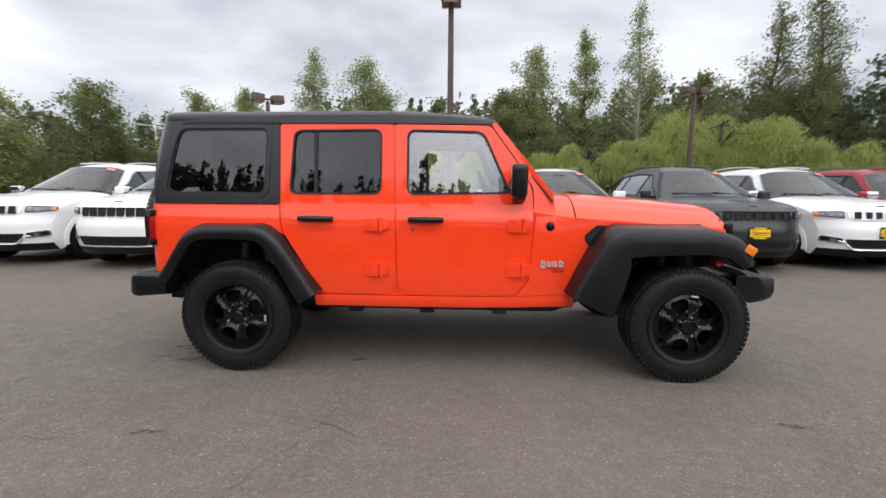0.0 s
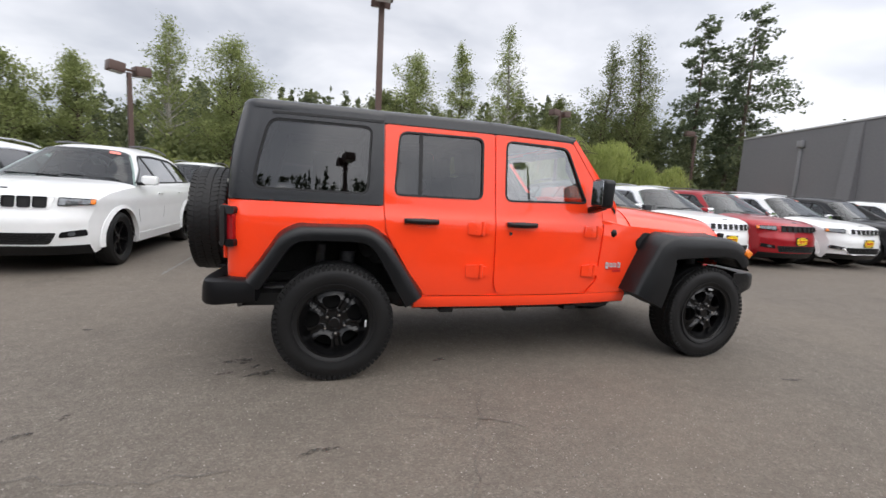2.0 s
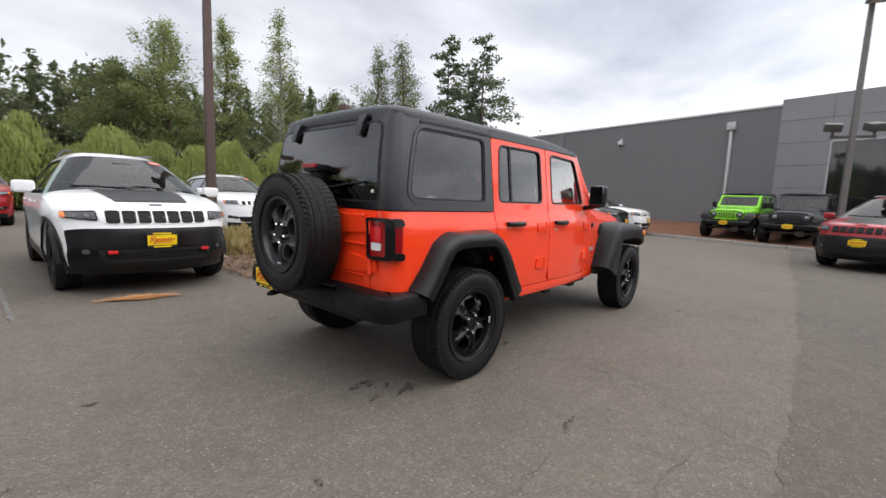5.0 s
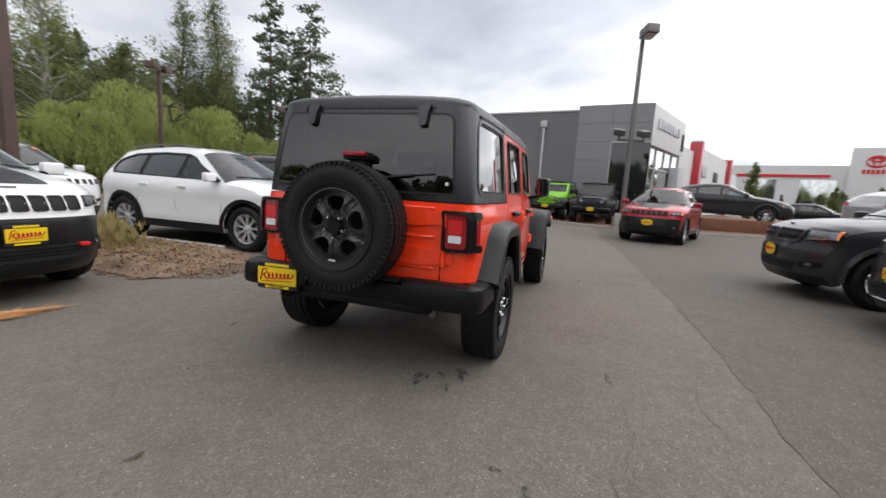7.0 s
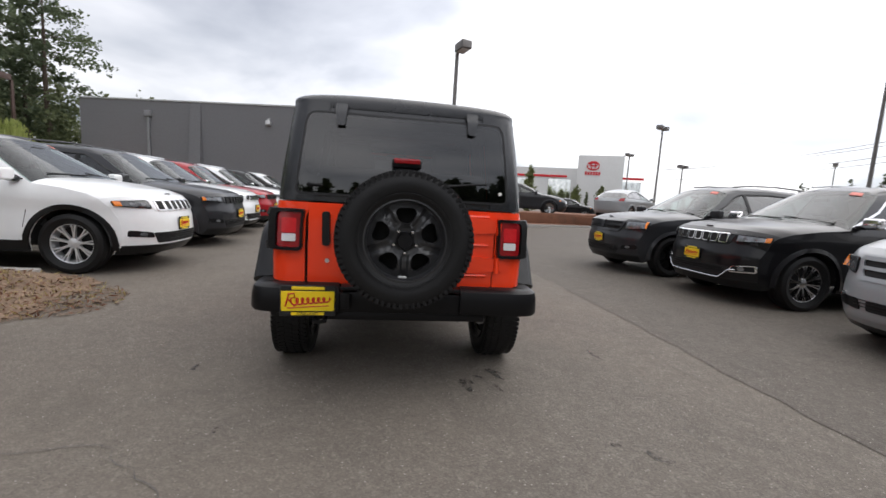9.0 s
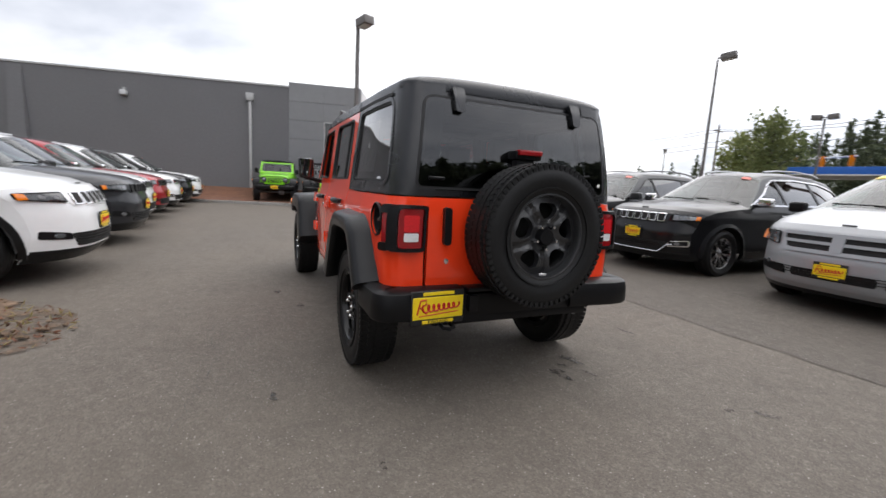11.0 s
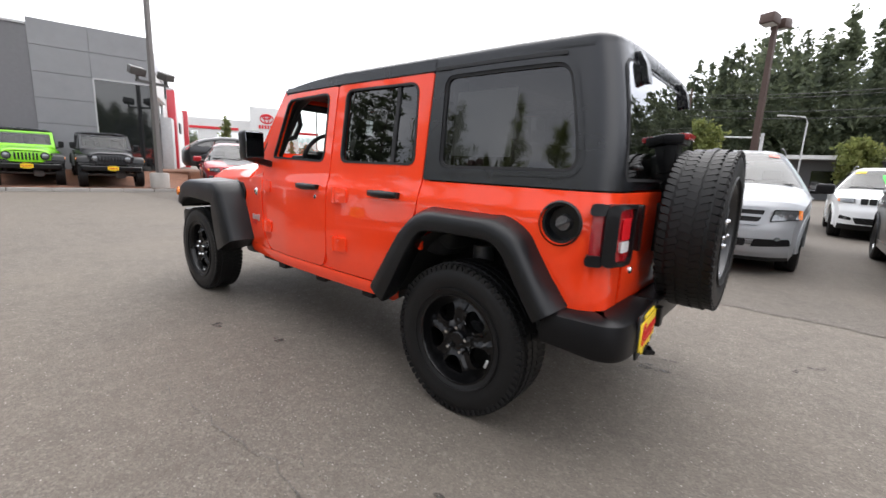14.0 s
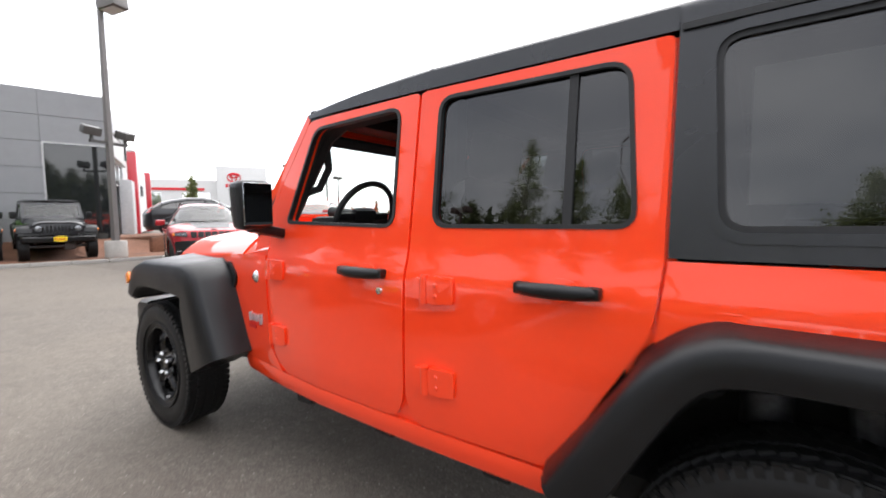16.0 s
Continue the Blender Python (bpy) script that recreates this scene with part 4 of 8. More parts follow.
    so = rounded([(-0.718, -0.03), (0.718, -0.03), (0.722, 0.945), (-0.722, 0.945)], 0.04, 3)
    si = rounded([(-0.640, 0.08), (0.640, 0.08), (0.650, 0.87), (-0.650, 0.87)], 0.06, 4)
    wf = P("windscreen_frame", sheet(so, [si], screen, 0.045, 0.08), paint_mat)
    part("windscreen", sheet(ring(si, 0.006), [], lambda y, q, d: screen(y, q, d - 0.015), 0.0, 0.12), M_SCREEN if hero else M_WIND, wf, "clear windscreen").visible_shadow = False

    if hero:
        part("frame_trim", sheet(so, [si], lambda y, q, d: screen(y, q, d - 0.050), 0.012, 0.09), M_TRIM, wf, "black inner windscreen trim")

    # grille, lamps, front bumper
    bm = bmesh.new()
    gr = [(-0.615, 0.74), (0.615, 0.74), (0.612, 0.965), (0.55, 1.055), (-0.55, 1.055), (-0.612, 0.965)]
    slots = [rect(yc - 0.024, 0.80, yc + 0.024, 1.015, 0.015, 3) for yc in [0.082 * i for i in range(-3, 4)]]
    lamps = [[(sx * 0.432 + 0.10 * math.cos(t), 0.925 + 0.10 * math.sin(t)) for t in np.linspace(0, 2 * math.pi, 25)[:-1]] for sx in (-1, 1)]
    sheet(rounded(gr, 0.05, 3), slots + lamps, lambda y, z, d: Vector((1.872 + d - 0.05 * (y / 0.62) ** 2 - 0.03 * max(0, z - 0.9) / 0.15, y, z)), 0.05, 0.07, bm)
    g = P("grille", bm, paint_mat, "seven-slot grille")
    part("grille_backing", box((1.80, 0, 0.90), (0.02, 1.10, 0.30)), M_SEAL, g)
    for sx in (-1, 1):
        bm = bmesh.new()
        lathe(bm, [(0.001, 0.035), (0.05, 0.030), (0.085, 0.012), (0.092, -0.02), (0.099, -0.005), (0.101, -0.04)], 24, "x")
        part("headlamp", bm, M_LAMP, g, "round headlamp", at=pose(1.855, sx * 0.432, 0.925))
        bm = bmesh.new()
        lathe(bm, [(0.100, -0.02), (0.100, 0.030), (0.108, 0.034), (0.114, 0.026), (0.114, -0.02)], 26, "x")
        part("headlamp_bezel", bm, M_PLASTIC, g, "black headlamp ring", at=pose(1.872 - 0.05 * (0.432 / 0.62) ** 2, sx * 0.432, 0.925))
        part("corner_lamp", box((1.842, sx * 0.585, 0.985), (0.05, 0.04, 0.085), bevel=0.014), M_PLASTIC, g, "black corner lamp housing")
    bm = bmesh.new()
    rings = []
    for y, x0 in ((-0.81, 1.95), (-0.76, 2.05), (-0.55, 2.115), (0, 2.13), (0.55, 2.115), (0.76, 2.05), (0.81, 1.95)):
        rings.append([(x0, y, 0.56), (x0 + 0.015, y, 0.60), (x0 + 0.01, y, 0.68), (x0 - 0.03, y, 0.705), (x0 - 0.16, y, 0.705), (x0 - 0.16, y, 0.54), (x0 - 0.05, y, 0.535)])
    loft(bm, rings)
    add_box(bm, (1.88, 0, 0.60), (0.20, 1.0, 0.12), bevel=0.02)
    fb = P("front_bumper", bm, M_FLARE, "black moulded front bumper")
    for sx in (-1, 1):
        bm = bmesh.new()
        lathe(bm, [(0.001, 0.01), (0.045, 0.008), (0.05, 0.0), (0.05, -0.03)], 18, "x")
        part("fog_lamp", bm, M_LAMP, fb, at=pose(2.075, sx * 0.60, 0.635))
        part("inner_fender", sheet([(1.05, 0.62), (1.20, 0.94), (1.70, 0.94), (1.72, 0.62)], [], lambda u, z, d: Vector((u, sx * (0.45 + d), z)), 0.01, 0.3), M_DARK, root)
        bm = bmesh.new()
        tube(bm, [(1.90, sx * 0.40, 0.70), (1.98, sx * 0.40, 0.76), (2.04, sx * 0.40, 0.72)], 0.018, 8)
        part("tow_eye", bm, M_PRINTRED if hero else M_PLASTIC, fb)
    if not hero:
        dealer_plate(root, pose(2.145, 0.0, 0.635, 0, 0, 0))

    # wheels
    for x in (-1.478, 1.497):
        for s in (-1, 1):
            wheel(root, pose(x, s * 0.750 if x > 0 else s * 0.735 - 0.020, 0.380, 0, 0, 0 if s > 0 else 180) @ pose(0, 0, 0, 0, {-1: 8, 1: 30}[s] + (14 if x > 0 else 0), 0), weight=radians({-1: 190, 1: -130}[s] if x < 0 else {-1: 120, 1: -60}[s]))
    # fuel filler recess on the driver's side
    f = skin(1)
    bm = bmesh.new()
    lathe(bm, [(0.085, 0.010), (0.092, 0.004), (0.090, -0.004), (0.072, -0.006), (0.066, -0.05), (0.001, -0.05)], 28)
    fu = part("fuel_filler", bm, M_FLARE, root, "round black fuel filler surround", at=Matrix.Translation(f(-1.945, 1.003, 0.002)) @ pose(0, 0, 0, 0, 0, 1.5))
    bm = bmesh.new()
    lathe(bm, [(0.001, -0.022), (0.030, -0.024), (0.034, -0.05)], 18)
    add_box(bm, (0, -0.018, 0), (0.055, 0.016, 0.013), Matrix.Rotation(0.5, 3, "Y"), 0.004)
    part("fuel_cap", bm, M_STEEL, fu)

    if hero:
        cabin(root)
    else:
        bm = bmesh.new()
        for y in (-0.36, 0.36):
            add_box(bm, (-0.35, y, 0.95), (0.16, 0.46, 0.75), Matrix.Rotation(-0.2, 3, "Y"), 0.06)
            add_box(bm, (-0.42, y, 1.40), (0.10, 0.26, 0.20), Matrix.Rotation(-0.2, 3, "Y"), 0.04)
        add_box(bm, (0.45, 0, 1.10), (0.35, 1.30, 0.24), bevel=0.05)
        P("seats_and_dash", bm, M_TRIM)
    return root


def cabin(root):
    """Dashboard, wheel, seats and padded roll bars."""
    P = lambda name, bm, mat, lab="", parent=root: part(name, bm, mat, parent, lab)
    bm = bmesh.new()
    rings = []
    for y in np.linspace(-0.70, 0.70, 9):
        rings.append([(0.60, y, 1.19), (0.42, y, 1.215), (0.30, y, 1.185), (0.265, y, 1.12), (0.29, y, 1.00), (0.36, y, 0.92), (0.60, y, 0.90)])
    loft(bm, rings)
    add_box(bm, (0.34, 0.37, 1.215), (0.20, 0.36, 0.07), bevel=0.03)
    dash = P("dashboard", bm, M_TRIM)
    for y in (-0.62, -0.10, 0.10, 0.64):
        bm = bmesh.new()
        lathe(bm, [(0.048, 0.012), (0.044, 0.018), (0.036, 0.010), (0.034, -0.01), (0.001, -0.012)], 18, "x")
        part("air_vent", bm, M_PLASTIC, dash, at=pose(0.272, y, 1.12, 0, 0, 180))
    bm = bmesh.new()
    n = 28
    rings = []
    for k in range(n + 1):
        a = 2 * math.pi * k / n
        c = Vector((0, 0.185 * math.cos(a), 0.185 * math.sin(a)))
        rad = c.normalized()
        rings.append([c + rad * 0.015 * math.cos(b) + Vector((1, 0, 0)) * 0.015 * math.sin(b) for b in np.linspace(0, 2 * math.pi, 9)[:-1]])
    loft(bm, rings, caps=False)
    add_box(bm, (0.02, 0, -0.01), (0.05, 0.15, 0.12), bevel=0.03)
    for y, z, r in ((0.11, 0.01, 0.0), (-0.11, 0.01, 0.0), (0, -0.11, math.pi / 2)):
        add_box(bm, (0.015, y, z), (0.02, 0.12, 0.035), Matrix.Rotation(r, 3, "X"), 0.008)
    tube(bm, [(0.03, 0, 0), (0.25, 0, -0.06)], 0.03, 10)
    part("steering_wheel", bm, M_TRIM, root, "black leather steering wheel", at=pose(0.235, 0.37, 1.235, 0, -22, 0))
    for y in (-0.36, 0.36):
        for x0 in (-0.28, -1.15):
            wd = 0.50 if x0 > -0.5 else 0.60
            bm = bmesh.new()
            add_box(bm, (x0 + 0.16, y, 0.83), (0.52, wd, 0.16), Matrix.Rotation(-0.12, 3, "Y"), 0.06, 3)
            seat = P("seat", bm, M_SEAT, "black cloth seat")
            bm = bmesh.new()
            add_box(bm, (x0 - 0.14, y, 1.08), (0.15, wd, 0.62), Matrix.Rotation(-0.22, 3, "Y"), 0.06, 3)
            part("seat_back", bm, M_SEAT, seat)
            bm = bmesh.new()
            add_box(bm, (x0 - 0.225, y, 1.47), (0.11, 0.27, 0.18), Matrix.Rotation(-0.16, 3, "Y"), 0.04, 3)
            for dy in (-0.06, 0.06):
                tube(bm, [(x0 - 0.20, y + dy, 1.33), (x0 - 0.225, y + dy, 1.45)], 0.007, 6)
            part("headrest", bm, M_SEAT, seat)
    for s in (-1, 1):
        bm = bmesh.new()
        tube(bm, [(0.50, s * 0.64, 1.20), (0.23, s * 0.60, 1.60), (0.12, s * 0.59, 1.655), (-0.45, s * 0.585, 1.675), (-1.85, s * 0.57, 1.665), (-2.0, s * 0.585, 1.20)], 0.036, 8)
        tube(bm, [(-0.47, s * 0.585, 1.67), (-0.50, s * 0.67, 1.10)], 0.045, 8)
        tube(bm, [(-1.25, s * 0.575, 1.67), (-1.32, s * 0.66, 1.10)], 0.036, 8)
        P("roll_bar", bm, M_TRIM, "black padded roll bar")
        bm = bmesh.new()
        tube(bm, [(0.37, s * 0.615, 1.36), (0.33, s * 0.57, 1.38), (0.27, s * 0.56, 1.47), (0.25, s * 0.585, 1.545)], 0.018, 8)
        P("grab_handle", bm, M_TRIM, "black grab handle")
    bm = bmesh.new()
    tube(bm, [(-0.47, -0.585, 1.675), (-0.47, 0.585, 1.675)], 0.036, 8)
    tube(bm, [(-1.25, -0.575, 1.675), (-1.25, 0.575, 1.675)], 0.036, 8)
    P("cross_bar", bm, M_TRIM)
    P("rear_view_mirror", box((0.22, 0, 1.60), (0.04, 0.24, 0.07), bevel=0.02), M_PLASTIC)
    P("windscreen_header", box((0.185, 0, 1.682), (0.15, 1.34, 0.06), bevel=0.02), M_TRIM, "black header above the windscreen")
    P("headlining", slab(lambda t, q: Vector((-1.95 + 2.10 * t, (2 * q - 1) * 0.66, 1.705 + 0.03 * (1 - (2 * q - 1) ** 2))), 6, 8, (0, 0, 0.01)), M_TRIM, "black headlining")
    for s in (-1, 1):
        P("pillar_trim", sheet([(0.50, 1.09), (0.640, 1.085), (0.620, 1.215), (0.225, 1.680), (0.20, 1.655), (0.420, 1.372), (0.50, 1.235)], [], lambda u, z, d: skin(s)(u, z, d - 0.048), 0.012, 0.08), M_TRIM, "black inner pillar trim")
    # price sheets inside the glass
    f = skin(1)
    P("window_sheet", sheet(rect(-1.66, 1.26, -1.33, 1.56), [], lambda u, z, d: f(u, z, d - 0.020), 0.001, 0.2), M_PAPER, "white price sheet inside the rear side window")
    P("window_tag", sheet(rounded([(-0.60, 1.36), (-0.555, 1.34), (-0.54, 1.30), (-0.57, 1.265), (-0.60, 1.25), (-0.585, 1.29), (-0.60, 1.32)], 0.01, 2), [], lambda u, z, d: f(u, z, d - 0.020), 0.001, 0.2), M_PAPER, "pale green paper tag inside the window")


# ---- parked cars ----
def road_tyre(r, w, rim):
    bm = bmesh.new()
    h = w / 2
    lathe(bm, [(rim * 0.98, -h * 0.8), (rim + (r - rim) * 0.5, -h * 1.04), (r * 0.96, -h * 0.9), (r, -h * 0.55), (r, -h * 0.28), (r * 0.985, -h * 0.25), (r * 0.985, -h * 0.2), (r, -h * 0.17), (r, h * 0.17), (r * 0.985, h * 0.2), (r * 0.985, h * 0.25),
               (r, h * 0.28), (r, h * 0.55), (r * 0.96, h * 0.9), (rim + (r - rim) * 0.5, h * 1.04), (rim * 0.98, h * 0.8)], 40)
    return finish(bm, "tyre", M_RUBBER, 30)


def road_rim(rim, spokes, mat, double=False):
    bm = bmesh.new()
    lathe(bm, [(rim * 1.02, 0.085), (rim * 1.0, 0.10), (rim * 0.95, 0.095), (rim * 0.90, 0.02), (rim * 0.88, -0.09)], 36)
    lathe(bm, [(0.001, 0.075), (0.05, 0.073), (0.07, 0.06), (0.075, 0.03)], 20)
    for k in range(spokes):
        a0 = 2 * math.pi * k / spokes
        for off in ((-0.10, 0.10) if double else (0.0,)):
            rings = []
            for rr, wd, y in ((0.045, 0.030, 0.070), (rim * 0.45, 0.022, 0.075), (rim * 0.75, 0.020, 0.088), (rim * 0.96, 0.030, 0.090)):
                wd *= 0.9 if double else (1.35 if spokes < 7 else 1.1)
                a = a0 + off * (rr / rim)
                c = Vector((rr * math.cos(a), 0, rr * math.sin(a)))
                n = Vector((-math.sin(a), 0, math.cos(a)))
                rings.append([c + n * wd * 0.5 + Vector((0, y - 0.03, 0)), c + n * wd * 0.38 + Vector((0, y, 0)), c - n * wd * 0.38 + Vector((0, y, 0)), c - n * wd * 0.5 + Vector((0, y - 0.03, 0))])
            loft(bm, rings)
    return finish(bm, "rim", mat, 35)


RTYRE = road_tyre(0.372, 0.25, 0.245)
RIMS = {"split": road_rim(0.245, 5, M_ALLOY, True), "many": road_rim(0.245, 10, M_CHROME, True), "black": road_rim(0.245, 5, M_RIM, True), "ten": road_rim(0.245, 9, M_ALLOY), "star": road_rim(0.245, 9, M_ALLOY, True)}
RDISC = finish(lathe(bmesh.new(), [(0.001, 0.0), (0.21, 0.0), (0.22, -0.03), (0.001, -0.1)], 28), "wheel", M_DARK)


def car_wheel(parent, at, style):
    w = part("wheel", RDISC, None, parent, at=at)
    part("tyre", RTYRE, None, w)
    part("rim", RIMS[style], None, w)


class Shape:
    """Outline of a car from stations that run over its top from front bumper to rear: (x, z, bow, crown)."""

    @staticmethod
    def drop(z):
        """How far the rounded shoulder falls below a station's height."""
        return 0.055 * smooth01((z - 0.55) / 0.35)

    def __init__(self, front, top, rear, hw, belt=1.08, tumble=0.34, taper=0.15):
        self.front, self.top, self.rear, self.hw, self.belt, self.tumble, self.taper = front, top, rear, hw, belt, tumble, taper
        self.xf, self.xr = max(s[0] for s in front), min(s[0] for s in rear)

    def side(self, x, z):
        w = self.hw
        w -= 0.05 * max(0.0, (0.62 - z) / 0.35) ** 1.5 + 0.03 * max(0.0, (z - 0.88) / 0.2) ** 1.5
        # a crease runs along the doors, over a hollow flank
        w -= 0.020 * (1 - smooth01((z - 0.80) / 0.07)) * smooth01((z - 0.44) / 0.14)
        if z > self.belt:
            w -= self.tumble * (z - self.belt) + 0.012
        lim = self.xf - 1.25
        if x > lim:
            w -= self.taper * ((x - lim) / 1.25) ** 2 + 0.055 * max(0.0, (x - self.xf + 0.75) / 0.45) ** 2
        lim = self.xr + 1.1
        if x < lim:
            w -= self.taper * 0.8 * ((lim - x) / 1.1) ** 2
        return w

    def point(self, st, q):
        x, z, bow, crown = st
        fall = self.drop(z)
        e = self.side(x - bow, z - fall)
        return Vector((x - bow * abs(q) ** 3.4, q * e, z + crown * (1 - q * q) - fall * abs(q) ** 8))

    def face(self, y, z, d):
        """A place on the front face."""
        zs = [s[1] for s in self.front]
        x = float(np.interp(z, zs, [s[0] for s in self.front]))
        b = float(np.interp(z, zs, [s[2] for s in self.front]))
        q = min(1.0, abs(y) / self.side(x - b, z))
        return Vector((x - b * q ** 3.4 + d, y * (1 + 0.25 * d * q), z))

    def tail(self, y, z, d):
        st = sorted(self.rear, key=lambda s: s[1])
        zs = [s[1] for s in st]
        x = float(np.interp(z, zs, [s[0] for s in st]))
        b = float(np.interp(z, zs, [s[2] for s in st]))
        q = min(1.0, abs(y) / self.side(x - b, z))
        return Vector((x - b * q ** 3.4 - d, y, z))


def strip(shape, sts, sub, thick=0.0, nq=24):
    bm = bmesh.new()
    rows = []
    for a, b in zip(sts, sts[1:]):
        for k in range(sub):
            rows.append(tuple(a[i] + (b[i] - a[i]) * k / sub for i in range(4)))
    rows.append(sts[-1])
    qs = [math.copysign(1 - (1 - abs(2 * j / nq - 1)) ** 1.6, 2 * j - nq) for j in range(nq + 1)]
    vr = [[bm.verts.new(shape.point(r, q)) for q in qs] for r in rows]
    for a, b in zip(vr, vr[1:]):
        for j in range(nq):
            bm.faces.new((a[j], a[j + 1], b[j + 1], b[j]))
    return bm


CARS = {
    # wagon-type sport utility with a seven-bar grille
    "suv": dict(front=[(2.30, 0.24, 0.30, 0), (2.38, 0.34, 0.30, 0), (2.41, 0.50, 0.30, 0), (2.41, 0.66, 0.30, 0), (2.36, 0.80, 0.31, 0), (2.33, 0.95, 0.32, 0), (2.24, 1.005, 0.32, 0.004)],
                hood=[(2.24, 1.005, 0.32, 0.004), (2.05, 1.055, 0.28, 0.012), (1.6, 1.105, 0.18, 0.022), (1.10, 1.14, 0.10, 0.03)],
                screen=[(1.10, 1.14, 0.10, 0.03), (0.70, 1.39, 0.10, 0.02), (0.33, 1.625, 0.09, 0.02)],
                roof=[(0.33, 1.625, 0.09, 0.02), (0.0, 1.685, 0.04, 0.03), (-0.7, 1.715, 0.0, 0.035), (-1.5, 1.685, -0.03, 0.03), (-1.98, 1.63, -0.06, 0.025)],
                rearw=[(-1.98, 1.63, -0.06, 0.025), (-2.25, 1.22, -0.14, 0.0)],
                rear=[(-2.25, 1.22, -0.14, 0), (-2.36, 1.0, -0.22, 0), (-2.37, 0.80, -0.24, 0), (-2.41, 0.70, -0.26, 0), (-2.40, 0.45, -0.26, 0), (-2.30, 0.30, -0.26, 0)],
                hw=0.965, axles=(1.485, -1.430), belt=1.09, glassx=(0.92, -2.02), pillars=((-0.10, 0.07), (-1.12, 0.08)), door=(0.98, -0.08, -1.08)),
    "van": dict(front=[(2.42, 0.20, 0.34, 0), (2.52, 0.32, 0.34, 0), (2.55, 0.48, 0.34, 0), (2.54, 0.62, 0.34, 0), (2.49, 0.76, 0.34, 0), (2.45, 0.90, 0.35, 0), (2.36, 0.975, 0.36, 0.003)],
                hood=[(2.36, 0.975, 0.36, 0.003), (2.10, 1.045, 0.30, 0.015), (1.65, 1.13, 0.20, 0.025), (1.40, 1.165, 0.14, 0.03)],
                screen=[(1.40, 1.165, 0.14, 0.03), (0.95, 1.43, 0.12, 0.02), (0.52, 1.655, 0.10, 0.02)],
                roof=[(0.52, 1.655, 0.10, 0.02), (0.1, 1.715, 0.04, 0.03), (-0.8, 1.745, 0.0, 0.035), (-1.8, 1.71, -0.02, 0.03), (-2.2, 1.67, -0.05, 0.025)],
                rearw=[(-2.2, 1.67, -0.05, 0.025), (-2.40, 1.10, -0.10, 0.0)],
                rear=[(-2.40, 1.10, -0.10, 0), (-2.48, 0.85, -0.2, 0), (-2.52, 0.70, -0.24, 0), (-2.50, 0.40, -0.24, 0), (-2.40, 0.26, -0.24, 0)],
                hw=0.985, axles=(1.575, -1.500), belt=1.06, glassx=(1.22, -2.22), pillars=((0.12, 0.07), (-1.05, 0.07)), door=(1.18, 0.10, -1.02)),
    "crossover": dict(front=[(2.10, 0.24, 0.36, 0), (2.20, 0.34, 0.36, 0), (2.23, 0.52, 0.36, 0), (2.21, 0.72, 0.38, 0), (2.16, 0.88, 0.40, 0), (2.06, 0.985, 0.40, 0.004)],
                hood=[(2.06, 0.985, 0.40, 0.004), (1.85, 1.045, 0.32, 0.012), (1.45, 1.10, 0.18, 0.022), (1.05, 1.135, 0.10, 0.03)],
                screen=[(1.05, 1.135, 0.10, 0.03), (0.66, 1.37, 0.10, 0.02), (0.27, 1.59, 0.09, 0.02)],
                roof=[(0.27, 1.59, 0.09, 0.02), (-0.1, 1.645, 0.04, 0.03), (-0.7, 1.655, 0.0, 0.035), (-1.4, 1.61, -0.03, 0.03), (-1.75, 1.56, -0.06, 0.025)],
                rearw=[(-1.75, 1.56, -0.06, 0.025), (-2.05, 1.20, -0.14, 0.0)],
                rear=[(-2.05, 1.20, -0.14, 0), (-2.16, 0.98, -0.22, 0), (-2.20, 0.78, -0.26, 0), (-2.22, 0.50, -0.26, 0), (-2.14, 0.30, -0.26, 0)],
                hw=0.925, axles=(1.34, -1.36), belt=1.07, glassx=(0.86, -1.80), pillars=((-0.12, 0.07), (-1.02, 0.08)), door=(0.92, -0.10, -0.98)),
    "coupe_suv": dict(front=[(2.36, 0.22, 0.50, 0), (2.45, 0.32, 0.50, 0), (2.50, 0.50, 0.50, 0), (2.48, 0.68, 0.50, 0), (2.38, 0.82, 0.48, 0)],
                hood=[(2.38, 0.82, 0.48, 0.004), (2.1, 0.95, 0.36, 0.012), (1.6, 1.05, 0.2, 0.022), (1.05, 1.10, 0.10, 0.03)],
                screen=[(1.05, 1.10, 0.10, 0.03), (0.55, 1.36, 0.10, 0.02), (0.10, 1.58, 0.09, 0.02)],
                roof=[(0.10, 1.58, 0.09, 0.02), (-0.3, 1.63, 0.04, 0.03), (-0.9, 1.61, 0.0, 0.035), (-1.5, 1.51, -0.03, 0.03), (-1.85, 1.40, -0.06, 0.025)],
                rearw=[(-1.85, 1.40, -0.06, 0.025), (-2.32, 1.12, -0.14, 0.0)],
                rear=[(-2.32, 1.12, -0.14, 0), (-2.45, 0.95, -0.24, 0), (-2.46, 0.70, -0.28, 0), (-2.46, 0.45, -0.28, 0), (-2.36, 0.28, -0.28, 0)],
                hw=0.98, axles=(1.50, -1.50), belt=1.06, glassx=(0.80, -1.95), pillars=((-0.22, 0.07), (-1.15, 0.08)), door=(0.9, -0.2, -1.12)),
}


def clip_x(poly, x, keep):
    """The part of an outline before (1) or behind (-1) an upright line."""
    out = []
    for (ua, za), (ub, zb) in zip(poly, list(poly[1:]) + [poly[0]]):
        ia, ib = (ua - x) * keep >= 0, (ub - x) * keep >= 0
        if ia:
            out.append((ua, za))
        if ia != ib:
            out.append((x, za + (zb - za) * (x - ua) / (ub - ua)))
    return out


